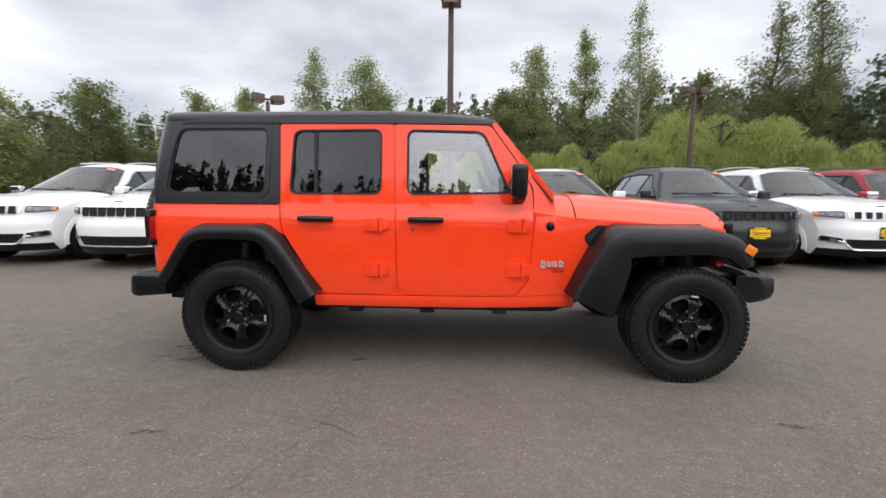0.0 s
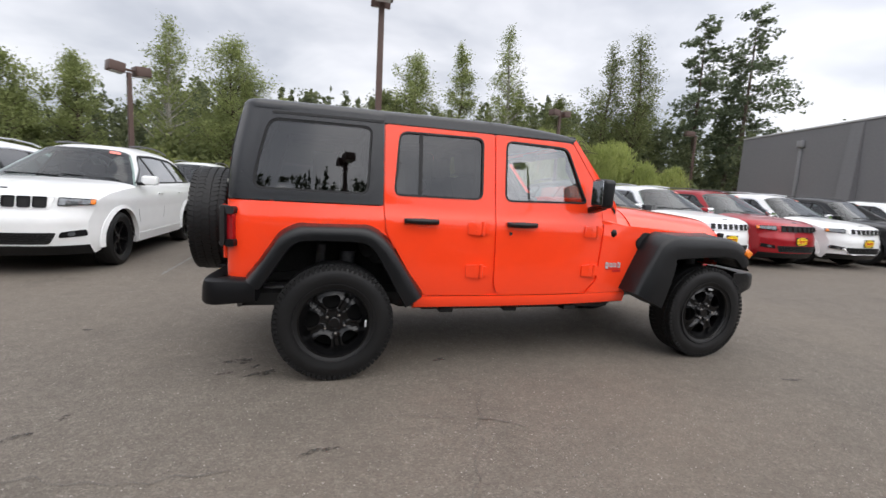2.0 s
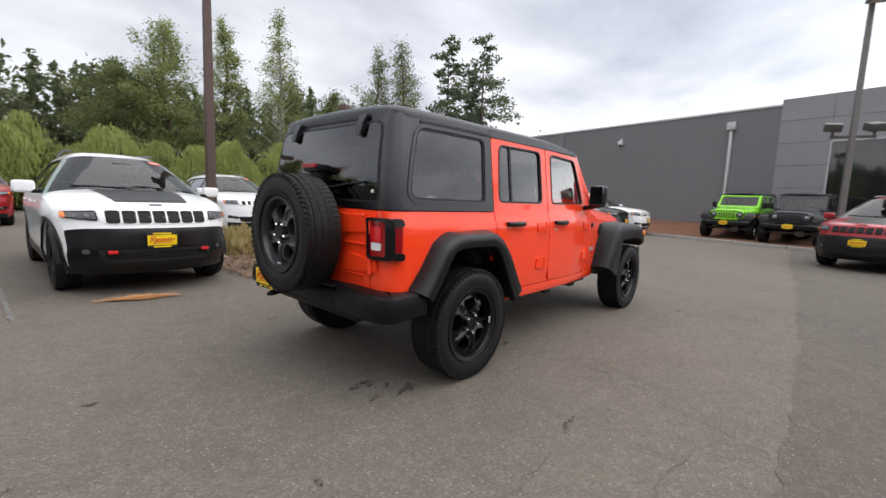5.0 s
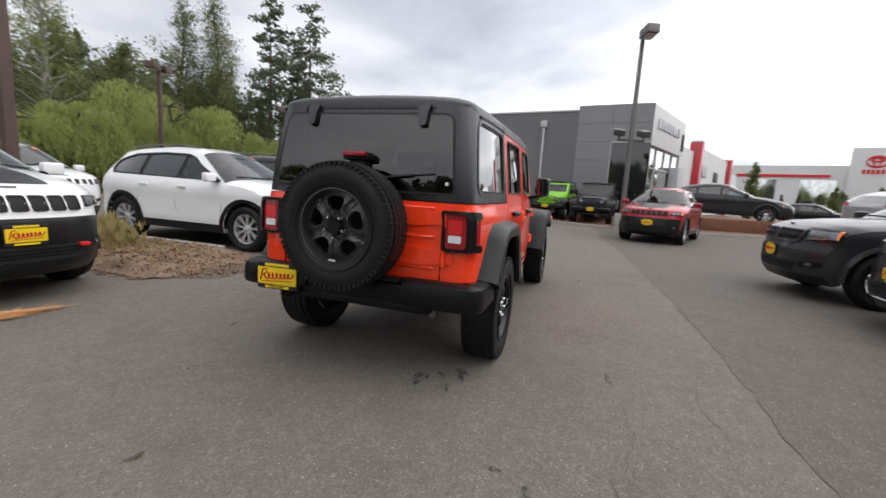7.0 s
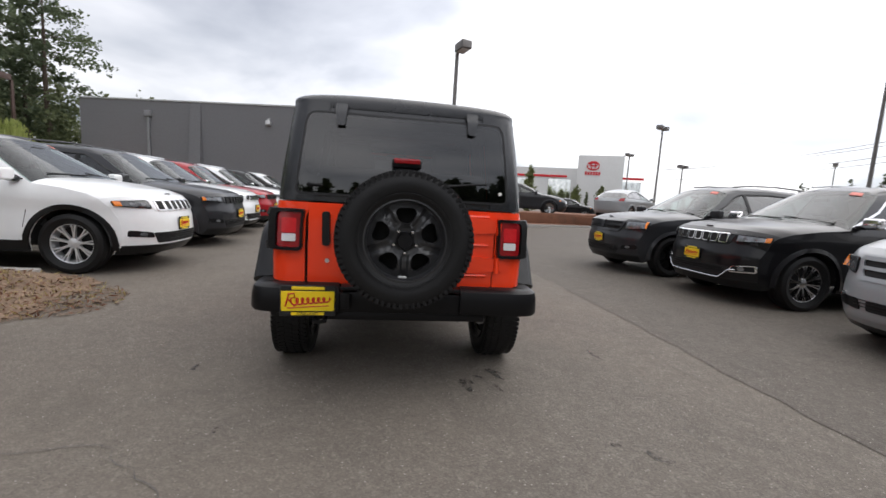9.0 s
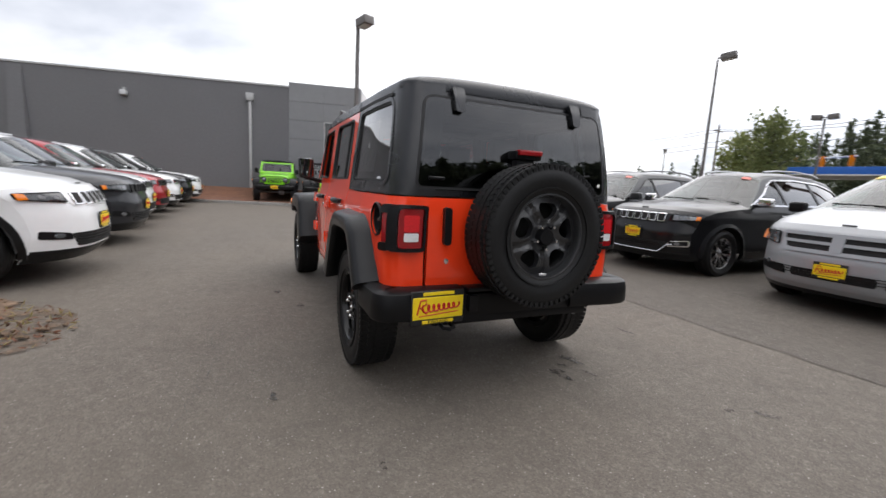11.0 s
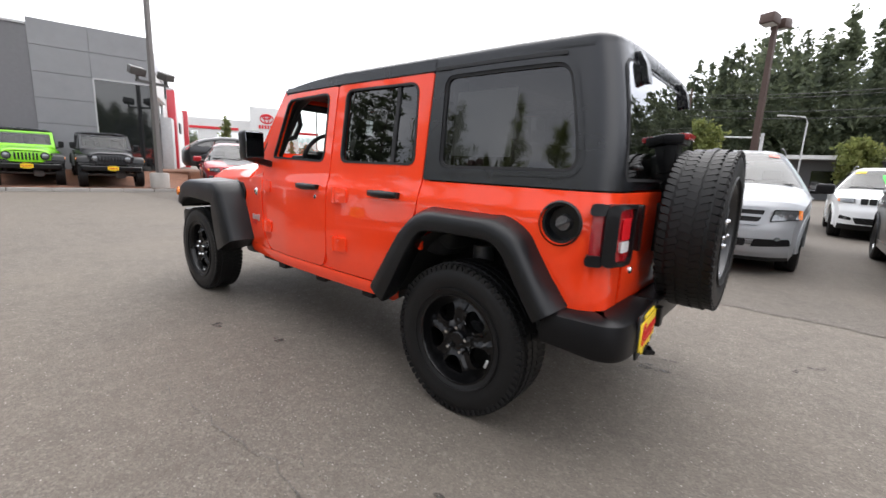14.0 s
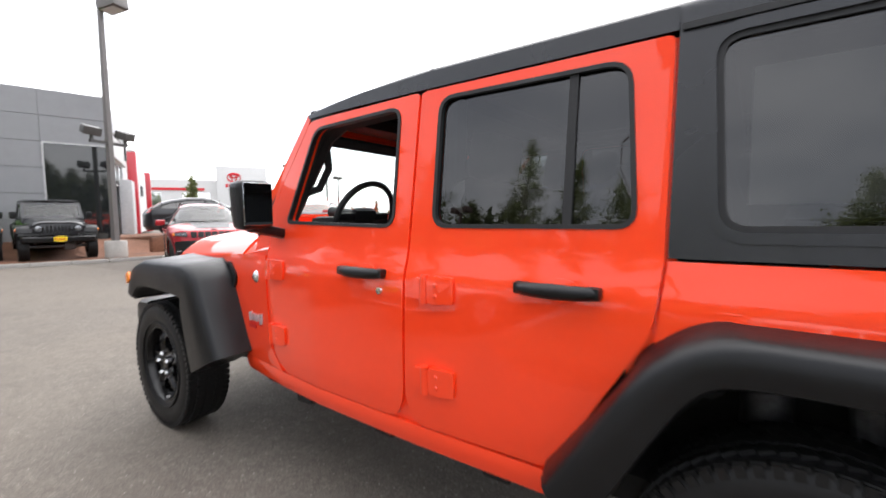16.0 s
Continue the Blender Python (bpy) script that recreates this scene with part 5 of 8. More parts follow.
def build_car(kind, label, paint_mat, at, group, grille="slots", wheels="split", plate=True, dark_low=False, chrome_grille=False, hood_decal=False, sticker=True, rails=True, lamp_z=None, red_hooks=False, sale=False, black_mirror=False):
    d = CARS[kind]
    sh = Shape(d["front"], d["roof"], d["rear"], d["hw"], d["belt"])
    root = thing("parked_car", label, "car", group, at=at)
    P = lambda name, bm, mat, lab="", parent=root, smooth=35.0: part(name, bm, mat, parent, lab, smooth)
    hw = d["hw"]
    low = M_FLARE if dark_low else paint_mat
    P("hood", strip(sh, d["hood"], 4), paint_mat)
    # lower part of the nose in dark plastic where the car has it
    fr = d["front"]
    zs = 0.755 if dark_low else 0.25 if kind == "van" else 0.36
    x0 = float(np.interp(zs, [s[1] for s in fr], [s[0] for s in fr]))
    cutst = (x0, zs, fr[2][2], 0)
    P("front_bumper", strip(sh, [s for s in fr if s[1] < zs] + [cutst], 3), M_FLARE)
    P("nose", strip(sh, [cutst] + [s for s in fr if s[1] > zs], 3), paint_mat)
    wsc = P("windscreen", strip(sh, d["screen"], 5), M_WIND, "windscreen")
    wsc.visible_shadow = False
    P("roof", strip(sh, d["roof"], 3), paint_mat)
    P("rear_window", strip(sh, d["rearw"], 4), M_TINT, "tinted rear window")
    P("tailgate", strip(sh, d["rear"], 3), paint_mat)

    def edge(sts):
        return [(s[0] - s[2], s[1] - sh.drop(s[1])) for s in sts]
    over = edge(fr)[::1] + edge(d["hood"])[1:] + edge(d["screen"])[1:] + edge(d["roof"])[1:] + edge(d["rearw"])[1:] + edge(d["rear"])[1:]
    xa, xb = d["axles"]
    r = 0.435
    zb = 0.27
    bottom = []
    for ax in (xb, xa):
        bottom += [(ax - r * 1.0, zb)] + [(ax + r * math.cos(a), 0.36 + r * math.sin(a)) for a in np.linspace(math.pi, 0, 15)] + [(ax + r * 1.0, zb)]
    outline = bottom + over
    gx0, gx1 = d["glassx"]
    sc = edge(d["screen"])
    rf = edge(d["roof"])
    # side glazing follows the roof line
    upper = [(x, z) for x, z in rf if gx1 + 0.12 < x]
    dlo = [(gx0, d["belt"] + 0.045)] + [(float(np.interp(z, [sc[0][1], sc[-1][1]], [sc[0][0], sc[-1][0]])) - 0.17, z - 0.01) for z in (1.36,)] + [(x - (0.12 if i == 0 else 0), z - 0.045) for i, (x, z) in enumerate(upper)] + [(gx1 + 0.10, rf[-1][1] - 0.10), (gx1, d["belt"] + 0.20), (gx1 + 0.08, d["belt"] + 0.085)]
    dlo = rounded(dlo[::-1], [0.03, 0.05, 0.05] + [0.02] * (len(dlo) - 5) + [0.02, 0.015], 3)
    for s in (-1, 1):
        f = lambda u, z, dd: Vector((u, s * (sh.side(u, z) + dd), z))
        P("body_side", sheet(outline, [dlo], f, 0.03, 0.075), paint_mat)
        split = d["pillars"][0][0]
        gl = P("side_glazing", sheet(clip_x(ring(dlo, 0.004), split, -1), [], lambda u, z, dd: f(u, z, dd - 0.014), 0.0, 0.15), M_TINT, "dark side windows")
        gl.visible_shadow = False
        P("front_side_window", sheet(clip_x(ring(dlo, 0.004), split, 1), [], lambda u, z, dd: f(u, z, dd - 0.014), 0.0, 0.15), M_SIDE, "green-tinted front window").visible_shadow = False
        part("window_trim", sheet(ring(dlo, 0.006), [ring(dlo, -0.018)], lambda u, z, dd: f(u, z, dd + 0.004), 0.016, 0.12), M_SEAL if not chrome_grille else M_CHROME, gl)
        for px, pw in d["pillars"]:
            top = float(np.interp(px, [p[0] for p in rf[::-1]], [p[1] for p in rf[::-1]])) - 0.05
            part("pillar", sheet([(px - pw / 2 + 0.01, d["belt"] + 0.045), (px + pw / 2 + 0.01, d["belt"] + 0.045), (px + pw / 2 - 0.03, top), (px - pw / 2 - 0.03, top)], [], lambda u, z, dd: f(u, z, dd - 0.006), 0.01, 0.2), M_PLASTIC, gl)
        # door seams as narrow grooves filled dark, sill, arch mouldings
        bm = bmesh.new()
        for dx in d["door"]:
            pts = [(dx, d["belt"] + 0.03), (dx - 0.02, 0.75), (dx - (0.10 if dx == d["door"][0] else -0.03), 0.40)]
            for (ua, za), (ub, zb2) in zip(pts, pts[1:]):
                sheet([(ua - 0.004, za), (ua + 0.004, za), (ub + 0.004, zb2), (ub - 0.004, zb2)], [], lambda u, z, dd: f(u, z, dd + 0.0015), 0.004, 0.2, bm)
        part("door_seam", bm, M_SEAL, root)
        bm = bmesh.new()
        sheet([(xb + r, 0.27), (xa - r, 0.27), (xa - r, 0.40), (xb + r, 0.40)], [], lambda u, z, dd: f(u, z, dd + 0.012), 0.03, 0.2, bm)
        P("sill_cladding", bm, M_FLARE if (dark_low or kind == "crossover") else paint_mat)
        for ax in (xa, xb):
            if not (dark_low or kind == "crossover"):
                # rolled lip of the painted arch
                lip = [(ax + (r + 0.050) * math.cos(a), 0.36 + (r + 0.050) * math.sin(a)) for a in np.linspace(-0.12, math.pi + 0.12, 22)] + [(ax + (r - 0.004) * math.cos(a), 0.36 + (r - 0.004) * math.sin(a)) for a in np.linspace(math.pi + 0.12, -0.12, 22)]
                P("arch_lip", sheet(lip, [], lambda u, z, dd: Vector((u, s * (sh.side(u, max(z, 0.85)) + dd + 0.010 - 0.016 * smooth01((math.hypot(u - ax, z - 0.36) - r) / 0.05)), z)), 0.02, 0.06), paint_mat)
            else:
                mould = [(ax + (r + 0.055) * math.cos(a), 0.36 + (r + 0.055) * math.sin(a)) for a in np.linspace(-0.15, math.pi + 0.15, 20)] + [(ax + (r - 0.005) * math.cos(a), 0.36 + (r - 0.005) * math.sin(a)) for a in np.linspace(math.pi + 0.15, -0.15, 20)]
                P("arch_moulding", sheet(mould, [], lambda u, z, dd: f(u, z, dd + 0.014), 0.02, 0.1), M_FLARE)
        for hx in (d["door"][1] + 0.17, d["door"][2] + 0.17):
            c = f(hx, 0.985, 0.018)
            part("door_handle", box(tuple(c), (0.20, 0.028, 0.030), bevel=0.010), M_CHROME if chrome_grille else paint_mat, root)
        for ax in (xa, xb):
            bm = bmesh.new()
            rings = []
            for k in range(11):
                a = math.pi * k / 10
                rings.append([(ax + r * math.cos(a), s * 0.50, 0.36 + r * math.sin(a)), (ax + r * math.cos(a), s * (sh.side(ax, 0.6) - 0.02), 0.36 + r * math.sin(a))])
            loft(bm, rings, closed=False)
            bm.faces.new([bm.verts.new((ax + r * math.cos(a), s * 0.50, 0.36 + r * math.sin(a))) for a in np.linspace(0, math.pi, 11)])
            P("wheel_liner", bm, M_DARK)
            car_wheel(root, pose(ax, s * (sh.side(ax, 0.6) - 0.135), 0.372, 0, 0, 0 if s > 0 else 180) @ pose(0, 0, 0, 0, 17 * (ax > 0) + 9, 0), wheels)
        # mirror
        mx = gx0 - 0.08
        yb = sh.side(mx, d["belt"])
        mir = P("wing_mirror", box((mx, s * (yb + 0.13), d["belt"] + 0.10), (0.12, 0.21, 0.145), None, 0.045, 3), M_PLASTIC if black_mirror else (M_CHROME if chrome_grille else paint_mat), "door mirror")
        part("mirror_arm", box((mx + 0.01, s * (yb + 0.02), d["belt"] + 0.045), (0.09, 0.10, 0.05), bevel=0.015), M_PLASTIC, mir)
        part("mirror_glass", box((mx - 0.062, s * (yb + 0.135), d["belt"] + 0.10), (0.004, 0.16, 0.105), bevel=0.0015, seg=1), M_MIRROR, mir)
        # tail lamps
        st = sh.tail
        P("tail_lamp", sheet(rounded([(s * (hw - 0.40), 0.98), (s * (hw - 0.15), 0.97), (s * (hw - 0.15), 1.13), (s * (hw - 0.36), 1.12)], 0.02, 2), [], lambda y, z, dd: st(y, z, dd + 0.012), 0.03, 0.05), M_REDLENS, "red tail lamp")
        if rails:
            bm = bmesh.new()
            pts = [(x, s * (sh.side(x, 1.62) - 0.06), z + 0.055) for x, z in ((0.05, 1.66), (-0.3, 1.70), (-0.9, 1.715), (-1.4, 1.69), (-1.7, 1.645))] if kind == "suv" else [(x, s * (sh.side(x, 1.64) - 0.07), z + 0.055) for x, z in ((0.2, 1.70), (-0.2, 1.735), (-0.9, 1.745), (-1.6, 1.725), (-1.95, 1.695))] if kind == "van" else [(x, s * (sh.side(x, 1.58) - 0.06), z + 0.05) for x, z in ((0.0, 1.61), (-0.3, 1.64), (-0.8, 1.65), (-1.3, 1.62), (-1.55, 1.58))]
            if kind != "coupe_suv":
                tube(bm, pts, 0.016, 6)
                P("roof_rail", bm, M_STEEL if not chrome_grille else M_ALLOY)

    # cabin: dark seats and dash seen through the glass, and a closed floor
    bm = bmesh.new()
    add_box(bm, (0.0, 0, 0.36), (3.9, 1.30, 0.10))
    add_box(bm, (-0.45, 0, 0.62), (3.0, 1.62, 0.10))
    add_box(bm, (1.30, 0, 0.62), (0.9, 1.0, 0.40))
    P("floor_pan", bm, M_DARK)
    bm = bmesh.new()
    add_box(bm, (0.85, 0, 0.98), (0.55, 1.50, 0.22), bevel=0.06)
    add_box(bm, (0.66, 0.40, 1.10), (0.20, 0.36, 0.08), bevel=0.03)
    add_box(bm, (0.60, 0, 1.10), (0.05, 0.26, 0.16), bevel=0.015)
    P("dashboard", bm, M_DASH)
    # lining under the roof and along the doors
    P("headliner", strip(sh, [(x, z - 0.035, bow, crown) for x, z, bow, crown in d["roof"]], 2), M_LINING)
    for s in (-1, 1):
        P("door_lining", sheet([(gx0, 0.60), (gx0, d["belt"] + 0.03), (gx1 + 0.1, d["belt"] + 0.06), (gx1 + 0.1, 0.60)], [], lambda u, z, dd: Vector((u, s * (sh.side(u, z) - 0.045 + dd), z)), 0.0, 0.3), M_TRIM)
    P("rear_lining", box((gx1 - 0.02, 0, 0.90), (0.04, 1.50, 0.60)), M_TRIM)
    for y in (-0.40, 0.40):
        for x in (0.0, -0.95):
            bm = bmesh.new()
            add_box(bm, (x, y, 0.95), (0.16, 0.50, 0.62), Matrix.Rotation(-0.2, 3, "Y"), 0.06)
            add_box(bm, (x - 0.10, y, 1.34), (0.10, 0.26, 0.17), Matrix.Rotation(-0.15, 3, "Y"), 0.04)
            P("seat", bm, M_SEAT)
    bm = bmesh.new()
    lathe(bm, [(0.17, -0.012), (0.19, 0.0), (0.17, 0.012), (0.155, 0.0), (0.17, -0.012)], 24, "x")
    part("steering_wheel", bm, M_TRIM, root, at=pose(0.60, 0.40, 1.06, 0, -25, 0))
    part("rear_view_mirror", box((0.42, 0, 1.50), (0.03, 0.22, 0.06), bevel=0.015), M_PLASTIC, root)

    # ---- nose ----
    F = sh.face
    lz = lamp_z or (0.90 if kind != "van" else 0.80)
    mesh_dark = M_DARK
    if grille == "slots":
        go = rounded([(-0.50, lz - 0.085), (0.50, lz - 0.085), (0.54, lz + 0.065), (-0.54, lz + 0.065)], 0.03, 3)
        go = ring(go, 0.012)
        g = P("grille", sheet(go, [], lambda y, z, dd: F(y, z, dd + 0.004), 0.02, 0.08), paint_mat, "seven-slot grille")
        for i in range(-3, 4):
            yc = i * 0.142
            o = rounded([(yc - 0.058, lz - 0.075), (yc + 0.058, lz - 0.075), (yc + 0.062, lz + 0.057), (yc - 0.062, lz + 0.057)], 0.022, 3)
            part("grille_slot", sheet(ring(o, -0.006), [], lambda y, z, dd: F(y, z, dd + 0.010), 0.010, 0.05), mesh_dark, g)
            part("slot_rim", sheet(o, [ring(o, -0.012)], lambda y, z, dd: F(y, z, dd + 0.020), 0.020, 0.05), M_CHROME if (chrome_grille or kind == "crossover" and not dark_low) else M_PLASTIC, g)
        lamps = [(0.57, lz - 0.055), (0.86, lz - 0.030), (0.865, lz + 0.035), (0.58, lz + 0.055)]
    elif grille == "cross":
        go = rounded([(-0.50, lz - 0.11), (0.50, lz - 0.11), (0.56, lz + 0.08), (-0.56, lz + 0.08)], 0.05, 3)
        g = P("grille", sheet(go, [], lambda y, z, dd: F(y, z, dd + 0.004), 0.02, 0.08), mesh_dark, "cross-bar grille")
        part("grille_surround", sheet(ring(go, 0.02), [ring(go, -0.02)], lambda y, z, dd: F(y, z, dd + 0.02), 0.025, 0.08), M_CHROME if chrome_grille else paint_mat, g)
        part("grille_bar", sheet(rect(-0.52, lz - 0.028, 0.52, lz + 0.004, 0.01, 2), [], lambda y, z, dd: F(y, z, dd + 0.022), 0.025, 0.08), M_CHROME if chrome_grille else paint_mat, g)
        part("grille_bar", sheet(rect(-0.055, lz - 0.10, 0.055, lz + 0.075, 0.02, 3), [], lambda y, z, dd: F(y, z, dd + 0.026), 0.028, 0.06), M_CHROME if chrome_grille else paint_mat, g)
        bm = bmesh.new()
        for k in range(6):
            zz = lz - 0.095 + 0.032 * k
            sheet(rect(-0.50, zz, 0.50, zz + 0.008), [], lambda y, z, dd: F(y, z, dd + 0.012), 0.01, 0.12, bm)
        if kind != "van":
            part("grille_louvre", bm, M_PLASTIC, g)
        else:
            bm.free()
        lamps = [(0.58, lz - 0.085), (0.89, lz - 0.045), (0.88, lz + 0.075), (0.61, lz + 0.075)]
    else:
        go = rounded([(-0.48, 0.50), (0.48, 0.50), (0.52, 0.66), (0.40, 0.74), (-0.40, 0.74), (-0.52, 0.66)], 0.06, 4)
        g = P("grille", sheet(go, [], lambda y, z, dd: F(y, z, dd + 0.006), 0.02, 0.08), mesh_dark, "wide dark grille")
        part("grille_surround", sheet(ring(go, 0.012), [ring(go, -0.012)], lambda y, z, dd: F(y, z, dd + 0.014), 0.02, 0.08), M_CHROME, g)
        lamps = [(0.60, 0.69), (0.86, 0.74), (0.85, 0.80), (0.64, 0.755)]
    for s in (-1, 1):
        k = hw / 0.965
        lo = rounded([(s * a * k, b) for a, b in lamps], 0.022, 3)
        hl = P("headlamp", sheet(lo, [], lambda y, z, dd: F(y, z, dd + 0.012), 0.03, 0.04), M_PLASTIC, "headlamp unit")
        part("headlamp_lens", sheet(ring(lo, -0.012), [], lambda y, z, dd: F(y, z, dd + 0.018), 0.012, 0.04), M_LAMPDARK if kind == "crossover" else M_LAMP, hl, "smoked headlamp lens" if kind == "crossover" else "clear headlamp lens")
        for t in (0.30, 0.62):
            cy, cz = (lamps[0][0] + (lamps[1][0] - lamps[0][0]) * t) * k * s, sum(b for _, b in lamps) / 4
            part("projector", sheet([(cy + 0.020 * math.cos(a), cz + 0.019 * math.sin(a)) for a in np.linspace(0, 2 * math.pi, 13)[:-1]], [], lambda y, z, dd: F(y, z, dd + 0.021), 0.006, 0.05), M_STEEL, hl)
        ax = [(s * a * k, b) for a, b in lamps]
        amber = rounded([ax[1], ax[2], (ax[2][0] - s * 0.040, ax[2][1] - 0.004), (ax[1][0] - s * 0.040, ax[1][1] + 0.004)], 0.006, 2)
        part("side_marker", sheet(amber, [], lambda y, z, dd: F(y, z, dd + 0.021), 0.010, 0.04), M_AMBER, hl, "amber side marker")
        fo = rounded([(s * 0.44, 0.390), (s * 0.84, 0.415), (s * 0.82, 0.500), (s * 0.47, 0.495)], 0.02, 3) if kind == "van" else rounded([(s * 0.58 * k, 0.455), (s * 0.80 * k, 0.475), (s * 0.79 * k, 0.555), (s * 0.60 * k, 0.525)], 0.02, 3)
        fg = P("fog_lamp_recess", sheet(fo, [], lambda y, z, dd: F(y, z, dd + 0.008), 0.02, 0.05), M_PLASTIC)
        part("fog_lamp", sheet([(s * 0.685 * k + 0.030 * math.cos(t), 0.502 + 0.026 * math.sin(t)) for t in np.linspace(0, 2 * math.pi, 15)[:-1]], [], lambda y, z, dd: F(y, z, dd + 0.014), 0.014, 0.03), M_LAMP, fg)
        if chrome_grille:
            part("chrome_surround", sheet(ring(fo, 0.010), [ring(fo, -0.006)], lambda y, z, dd: F(y, z, dd + 0.016), 0.016, 0.05), M_CHROME, fg)
    lo = rounded([(-0.38, 0.39), (0.38, 0.39), (0.38, 0.49), (-0.38, 0.49)] if kind == "van" else [(-0.50, 0.38), (0.50, 0.38), (0.57, 0.52), (-0.57, 0.52)], 0.03, 3)
    li = P("lower_intake", sheet(lo, [], lambda y, z, dd: F(y, z, dd + 0.006), 0.02, 0.08), mesh_dark)
    bm = bmesh.new()
    for k in range(3):
        sheet(rect(-0.51, 0.425 + 0.03 * k, 0.51, 0.432 + 0.03 * k), [], lambda y, z, dd: F(y, z, dd + 0.012), 0.01, 0.12, bm)
    part("intake_louvre", bm, M_PLASTIC, li)
    if chrome_grille:
        pts = [F(y, 0.355 + 0.13 * smooth01((abs(y) - 0.44) / 0.16), 0.02) for y in np.linspace(-0.64, 0.64, 21)]
        P("chrome_strip", tube(bmesh.new(), pts, 0.009, 6), M_CHROME)
    if red_hooks:
        for s in (-1, 1):
            P("tow_hook", box(tuple(F(s * 0.45, 0.50, 0.03)), (0.05, 0.09, 0.035), bevel=0.012), M_PRINTRED, "red tow hook")
    # hood emblem as a plain bar, wipers, decal
    c = sh.point(d["hood"][0], 0)
    P("hood_emblem", box((c.x - 0.04, 0, c.z + 0.022), (0.012, 0.13, 0.016), Matrix.Rotation(0.5, 3, "Y"), 0.004, 1), M_STEEL)
    for y0, y1 in ((0.70, 0.02), (0.02, -0.62)):
        s0, s1 = d["screen"][0], d["screen"][1]
        a = tuple(s0[i] + (s1[i] - s0[i]) * 0.08 for i in range(4))
        b = tuple(s0[i] + (s1[i] - s0[i]) * 0.20 for i in range(4))
        P("wiper", tube(bmesh.new(), [sh.point(a, y0 / 0.85) + Vector((0.01, 0, 0.012)), sh.point(b, y1 / 0.85) + Vector((0.01, 0, 0.012))], 0.008, 5), M_PLASTIC)
    if hood_decal:
        def dec(t, q):
            h = d["hood"]
            i = min(2, int(t * 3))
            k = t * 3 - i
            a = tuple(h[i][j] + (h[i + 1][j] - h[i][j]) * k for j in range(4))
            return sh.point(a, (q - 0.5) * 1.02 * (0.75 + 0.25 * t)) + Vector((0, 0, 0.004))
        P("hood_decal", grid(bmesh.new(), lambda t, q: dec(0.22 + 0.76 * t, q), 10, 8), M_FLARE, "matt black hood decal")
    if sticker:
        def scr(t, q, off=0.006):
            h = d["screen"]
            i = 0 if t < 0.5 else 1
            k = t * 2 - i
            a = tuple(h[i][j] + (h[i + 1][j] - h[i][j]) * k for j in range(4))
            return sh.point(a, q) + Vector((off, 0, off))
        P("windscreen_sticker", grid(bmesh.new(), lambda t, q: scr(0.86 + 0.09 * t, 0.58 + 0.22 * q), 3, 4), M_STICKER, "red and white windscreen sticker")
        if sale:
            P("yellow_sticker", grid(bmesh.new(), lambda t, q: scr(0.84 + 0.10 * t, -0.86 + 0.30 * q), 3, 5), M_YELLOW, "yellow windscreen sticker")
            tg = P("sale_tag", grid(bmesh.new(), lambda t, q: scr(0.30 + 0.42 * t, (-0.12 if sale == 1 else 0.05) - 0.10 * (t - 0.5) + 0.23 * (q - 0.5) * (1 if t < 0.75 else 1.55 - t * 0.75), 0.008), 8, 4), M_SALEGREEN, "bright green sale tag on the windscreen")
            c0, cx, cy = scr(0.48, -0.12 if sale == 1 else 0.05, 0.034), scr(0.53, 0.0, 0.014) - scr(0.53, -0.2, 0.014), scr(0.7, 0, 0.014) - scr(0.5, 0, 0.014)
            yv, zv = cx.normalized(), cy.normalized()
            nv = yv.cross(zv)
            mt = Matrix((yv, zv, nv)).transposed().to_4x4() @ Matrix.Rotation(0.10, 4, "Z")
            mt.translation = c0
            part("sale_lettering", text_mesh("SALE!", 0.074, 0.0015, M_PRINTBLACK), None, tg, "black hand-printed capital letters", at=mt)
    if kind == "van":
        for s in (-1, 1):
            for k, ln in enumerate((0.05, 0.06, 0.04, 0.06, 0.05, 0.06, 0.04)):
                P("side_lettering", sheet(rect(0.98 - 0.075 * k - ln, 0.93, 0.98 - 0.075 * k, 0.985), [], lambda u, z, dd: Vector((u, s * (sh.side(u, z) + 0.004 + dd), z)), 0.003, 0.1), M_PRINTBLACK, "dark lettering bar")
    if plate:
        pz = {"suv": 0.63, "van": 0.50, "crossover": 0.62, "coupe_suv": 0.45}[kind]
        dealer_plate(root, Matrix.Translation(F(0, pz, 0.016)))
    return root


